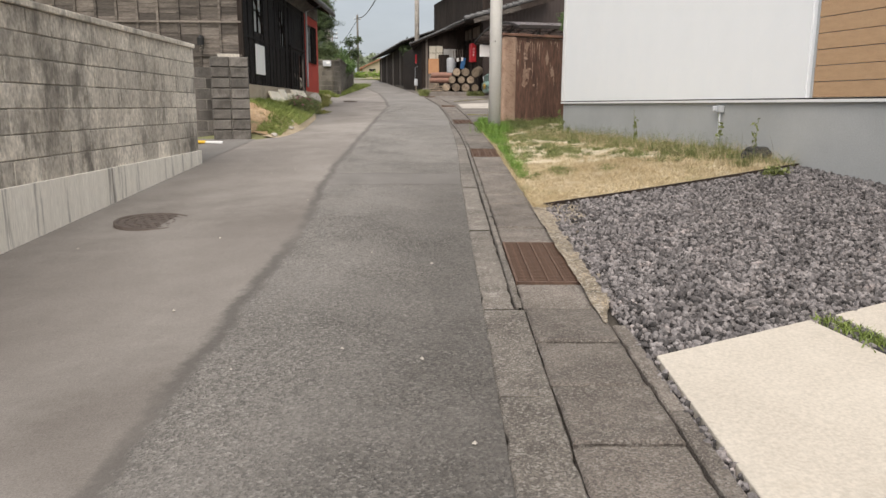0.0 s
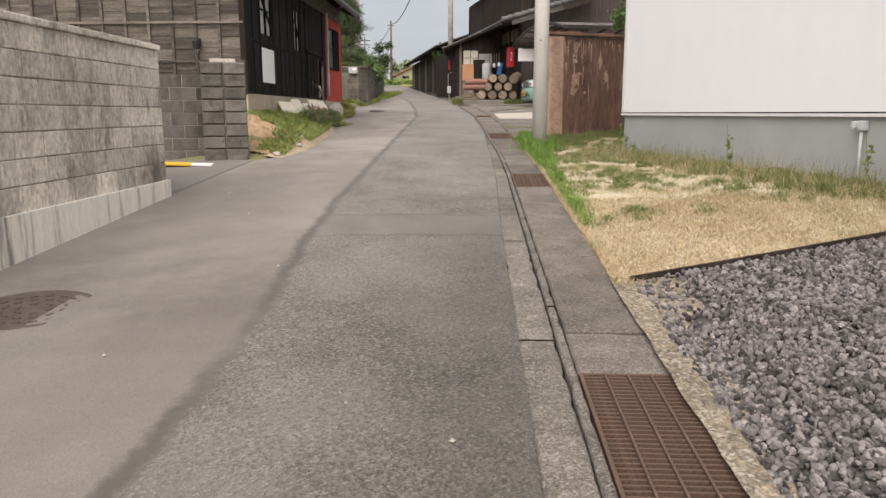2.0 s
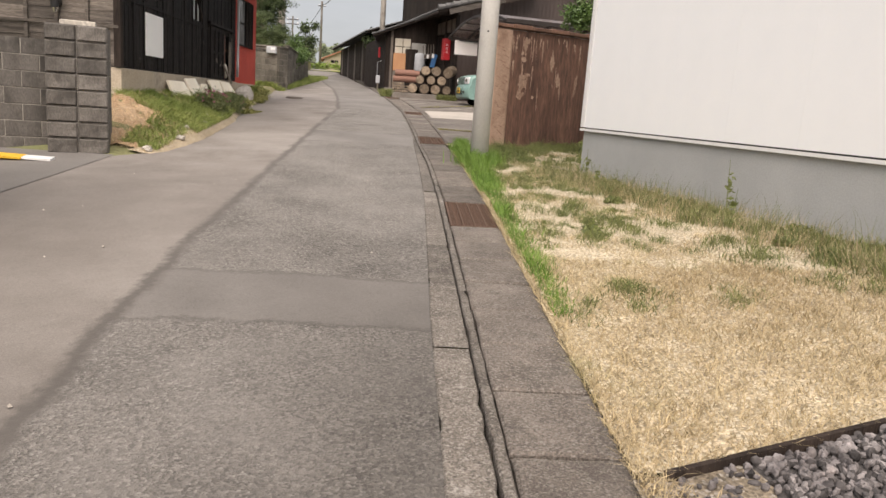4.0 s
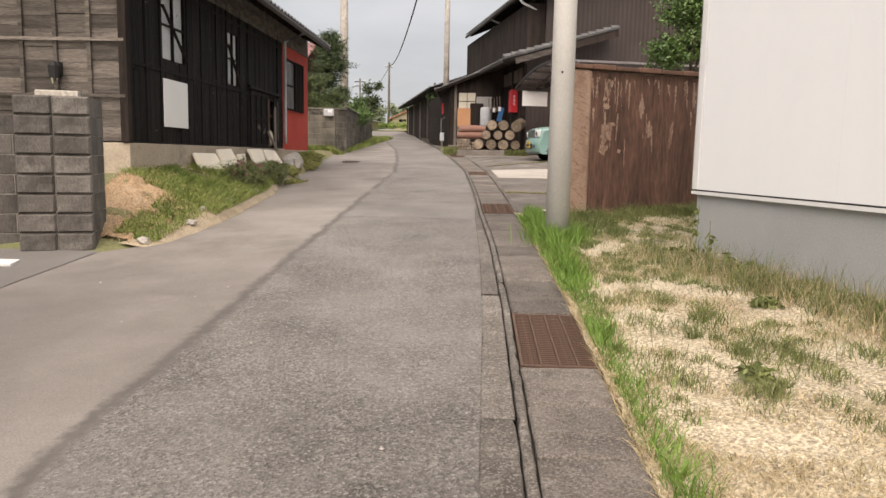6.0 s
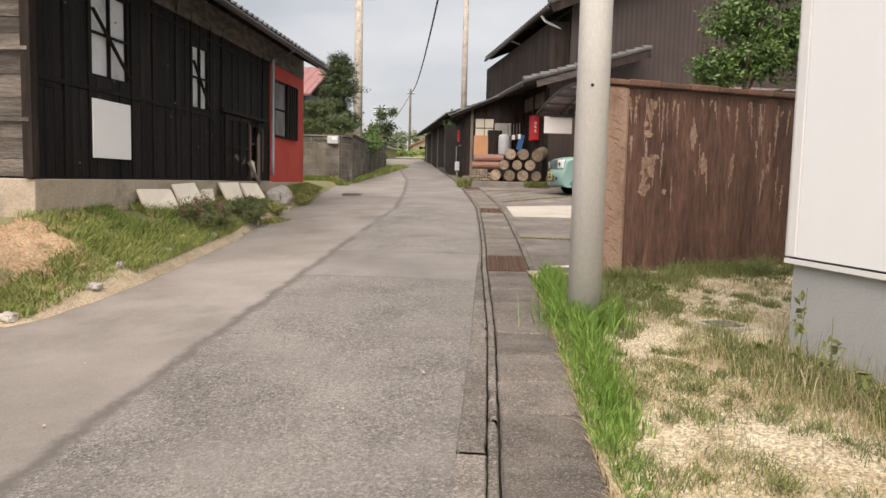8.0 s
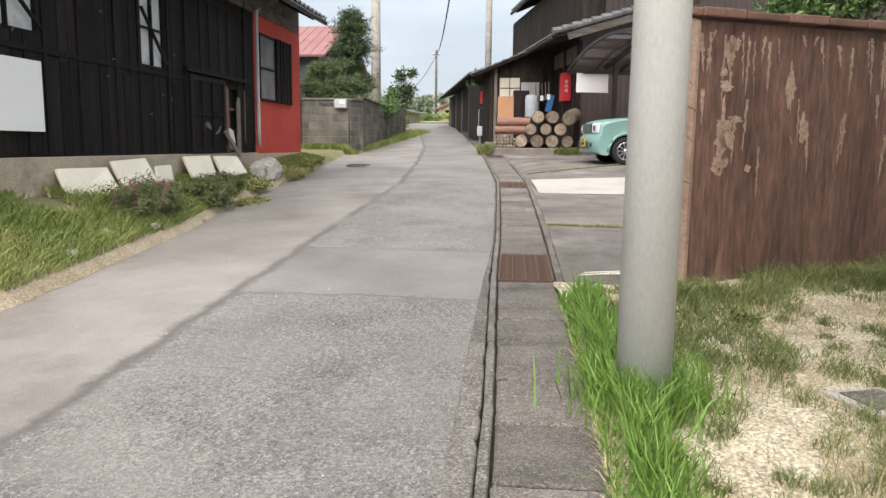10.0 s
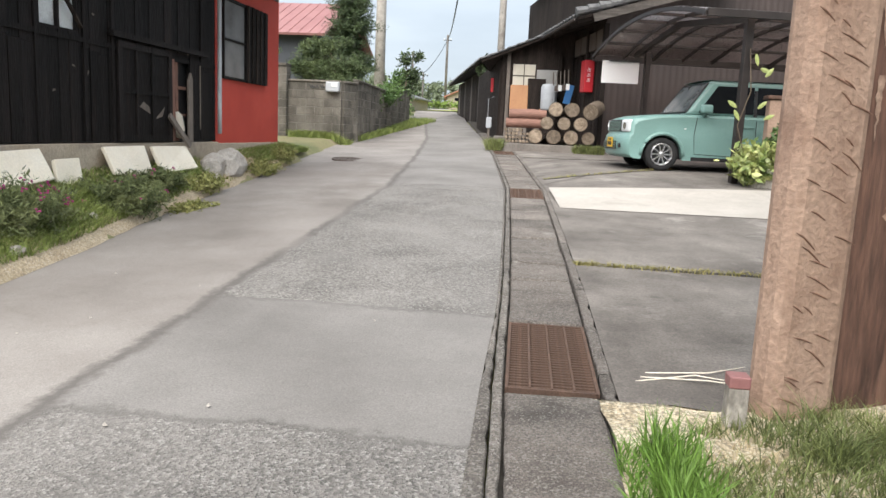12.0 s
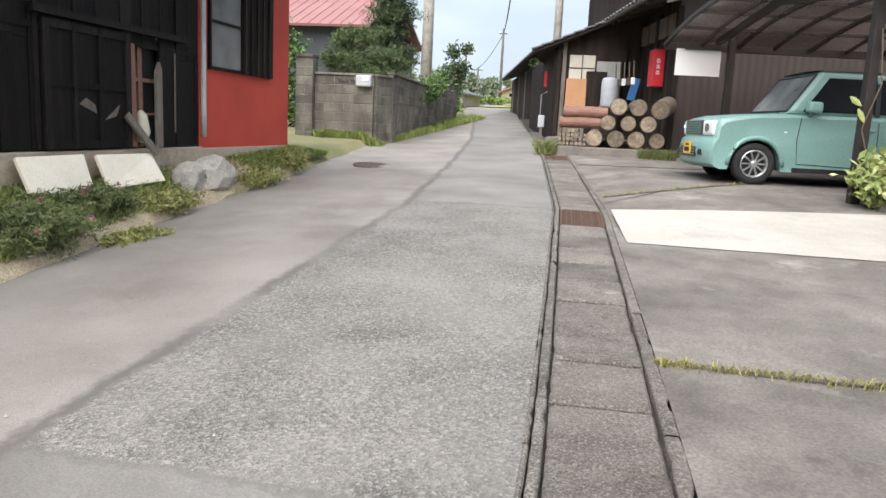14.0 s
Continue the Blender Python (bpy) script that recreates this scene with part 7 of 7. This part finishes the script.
for i in range(7):
    y = q.uniform(7.2, 13.0)
    x = house_line(y) - q.uniform(0.1, 0.5)
    t = thing("weed_stalk", pose(x, y, ground_z(x, y) + 0.02), "tall thin weed stalk against the foundation", "weed", "weed stalks")
    m = Mesh()
    h = q.uniform(0.25, 0.55)
    m.tube([(0, 0, 0), (q.uniform(-0.05, 0.05), q.uniform(-0.05, 0.05), h)], [0.004, 0.002], 5)
    part("stalk", m, WEED, t)
    m = Mesh()
    leaves(m, 24, (0, 0, h * 0.6), (0.05, 0.05, h * 0.4), 0.03, q)
    part("leaf", m, WEED, t)["kind"] = "stuff"
mossy = Mesh()
blades(mossy, 2500, lambda q_: (lambda k: (0.86 + 8 * k, 18.5 + 0.12 * k + q_.gauss(0, 0.022), drive_z(0, 18.5) + 0.004, 1.0))(q_.random() ** 1.5), 0.035, 0.004, q, 0.9)
blades(mossy, 350, lambda q_: (lambda k: (0.6 + 2.2 * k, 23.46 + 2.25 * k + q_.gauss(0, 0.02), drive_z(0, 23.5 + 2.25 * k) + 0.004, 1.0))(q_.random()), 0.035, 0.005, q, 0.9)
stuff("joint_weeds", mossy, surf("joint_weed", (0.2, 0.2, 0.06), (0.33, 0.28, 0.11), 5, 0.8, 0, 40, 0.3, island=0.4), "dry weeds growing in the concrete joints", "weeds")
strip_grass = Mesh()
plinth_grass = Mesh()
blades(plinth_grass, 1500, lambda q_: (q_.uniform(-0.7, -0.35), q_.uniform(29.2, 30.0), 1.74, 1.0), 0.22, 0.007, q, 0.5)
blades(plinth_grass, 1300, lambda q_: (q_.uniform(1.25, 1.9), q_.uniform(29.25, 29.45), 1.73, 1.0), 0.18, 0.007, q, 0.5)
stuff("plinth_grass", plinth_grass, WEED, "dark green grass at the foot of the log plinth", "grass")
blades(strip_grass, 2500, lambda q_: (lambda k: (2.14 + 0.66 * (1 - k) + q_.gauss(0, 0.04), 2.72 - 2.7 * (1 - k), base(1.5) + 0.07 + 0.05 * k, 1.0))(q_.random()), 0.04, 0.005, q, 0.7)
stuff("slab_grass", strip_grass, GRASS, "green grass strip between two paving slabs", "grass")

# ---- small details ----
vb = thing("valve_cover", pose(2.25, 13.82, ground_z(2.25, 13.82) + 0.04, 0, 0, 20), "small square pale concrete valve cover in the lawn", "valve cover")
part("frame", Mesh().box(-0.16, 0.16, -0.16, 0.16, -0.03, 0.012), NEW_CONC, vb, bevel=0.006)
part("lid", Mesh().box(-0.11, 0.11, -0.11, 0.11, 0.012, 0.02), CURB, vb, bevel=0.004)
for i in range(3):
    x, y = 1.05 + 0.03 * i, 16.15 + 0.06 * i
    tw = part("twig", Mesh().tube([(0, 0, 0.005), (0.3, 0.1 - 0.07 * i, 0.02), (0.62, 0.02 + 0.05 * i, 0.006)], [0.004, 0.004, 0.002], 5), BEIGE, m=pose(x, y, drive_z(0, y) + 0.003, 0, 0, (4, -9, 14)[i]))
    tagged(tw, "dry pale straw twig lying on the driveway", "twig", "twigs")
for i in range(40):
    q2 = random.Random(900 + i)
    y = 1.5 + 16 * q2.random()
    x = q2.uniform(road_left(y) + 0.4, road_right(y) - 0.1)
    s_ = q2.uniform(0.006, 0.014)
    pb_ = part("pebble", Mesh().add([(s_, 0, 0), (-s_, 0, 0), (0, s_ * 0.8, 0), (0, -s_ * 0.8, 0), (0, 0, s_)], [(0, 2, 4), (2, 1, 4), (1, 3, 4), (3, 0, 4)]), ROCK, m=pose(x, y, road_z(x, y) + 0.008, 0, 0, q2.uniform(0, 180)))
    tagged(pb_, "tiny pale pebble on the asphalt", "pebble", "pebbles")

# ---- gravel ----
shapes = []
for i in range(6):
    bm = bmesh.new()
    bmesh.ops.create_icosphere(bm, subdivisions=1, radius=1)
    for v in bm.verts:
        v.co = v.co * (1 + 0.5 * noise.noise(v.co * 1.7 + Vector((i * 9, 0, 0))))
    bm.verts.index_update()
    shapes.append((np.array([v.co for v in bm.verts]), np.array([[v.index for v in f.verts] for f in bm.faces])))
    bm.free()


def inside(poly, x, y):
    c = False
    for (x1, y1), (x2, y2) in zip(poly, poly[1:] + poly[:1]):
        if (y1 > y) != (y2 > y) and x < (x2 - x1) * (y - y1) / (y2 - y1) + x1:
            c = not c
    return c


vv, ff, k = [], [], 0
q = random.Random(77)
made = 0
while made < 30000:
    y = 0.8 + 7.6 * q.random() ** 1.1
    x = q.uniform(1.1, min(5.2, house_line(y)))
    if y > edge_y(x) - 0.02 or inside(SLAB_A, x, y) or inside(SLAB_B, x, y) or (x < 1.5 and y > 5.2 and q.random() < 0.75):
        continue
    v, f = shapes[q.randrange(6)]
    s = q.uniform(0.011, 0.025) * (1.15 if q.random() < 0.2 else 1)
    e = Euler((q.uniform(0, 6), q.uniform(0, 6), q.uniform(0, 6))).to_matrix()
    vv.append((v * np.array([s, s * q.uniform(0.6, 1.0), s * q.uniform(0.45, 0.8)])) @ np.array(e).T + np.array([x, y, ground_z(x, y) + 0.02 + q.uniform(0, 0.018)]))
    ff.append(f + k)
    k += len(v)
    made += 1
gm = Mesh()
gm.v, gm.f = np.concatenate(vv).tolist(), np.concatenate(ff).tolist()
stuff("gravel", gm, GRAVEL, "loose grey crushed-stone gravel with purple and white stones", "gravel")
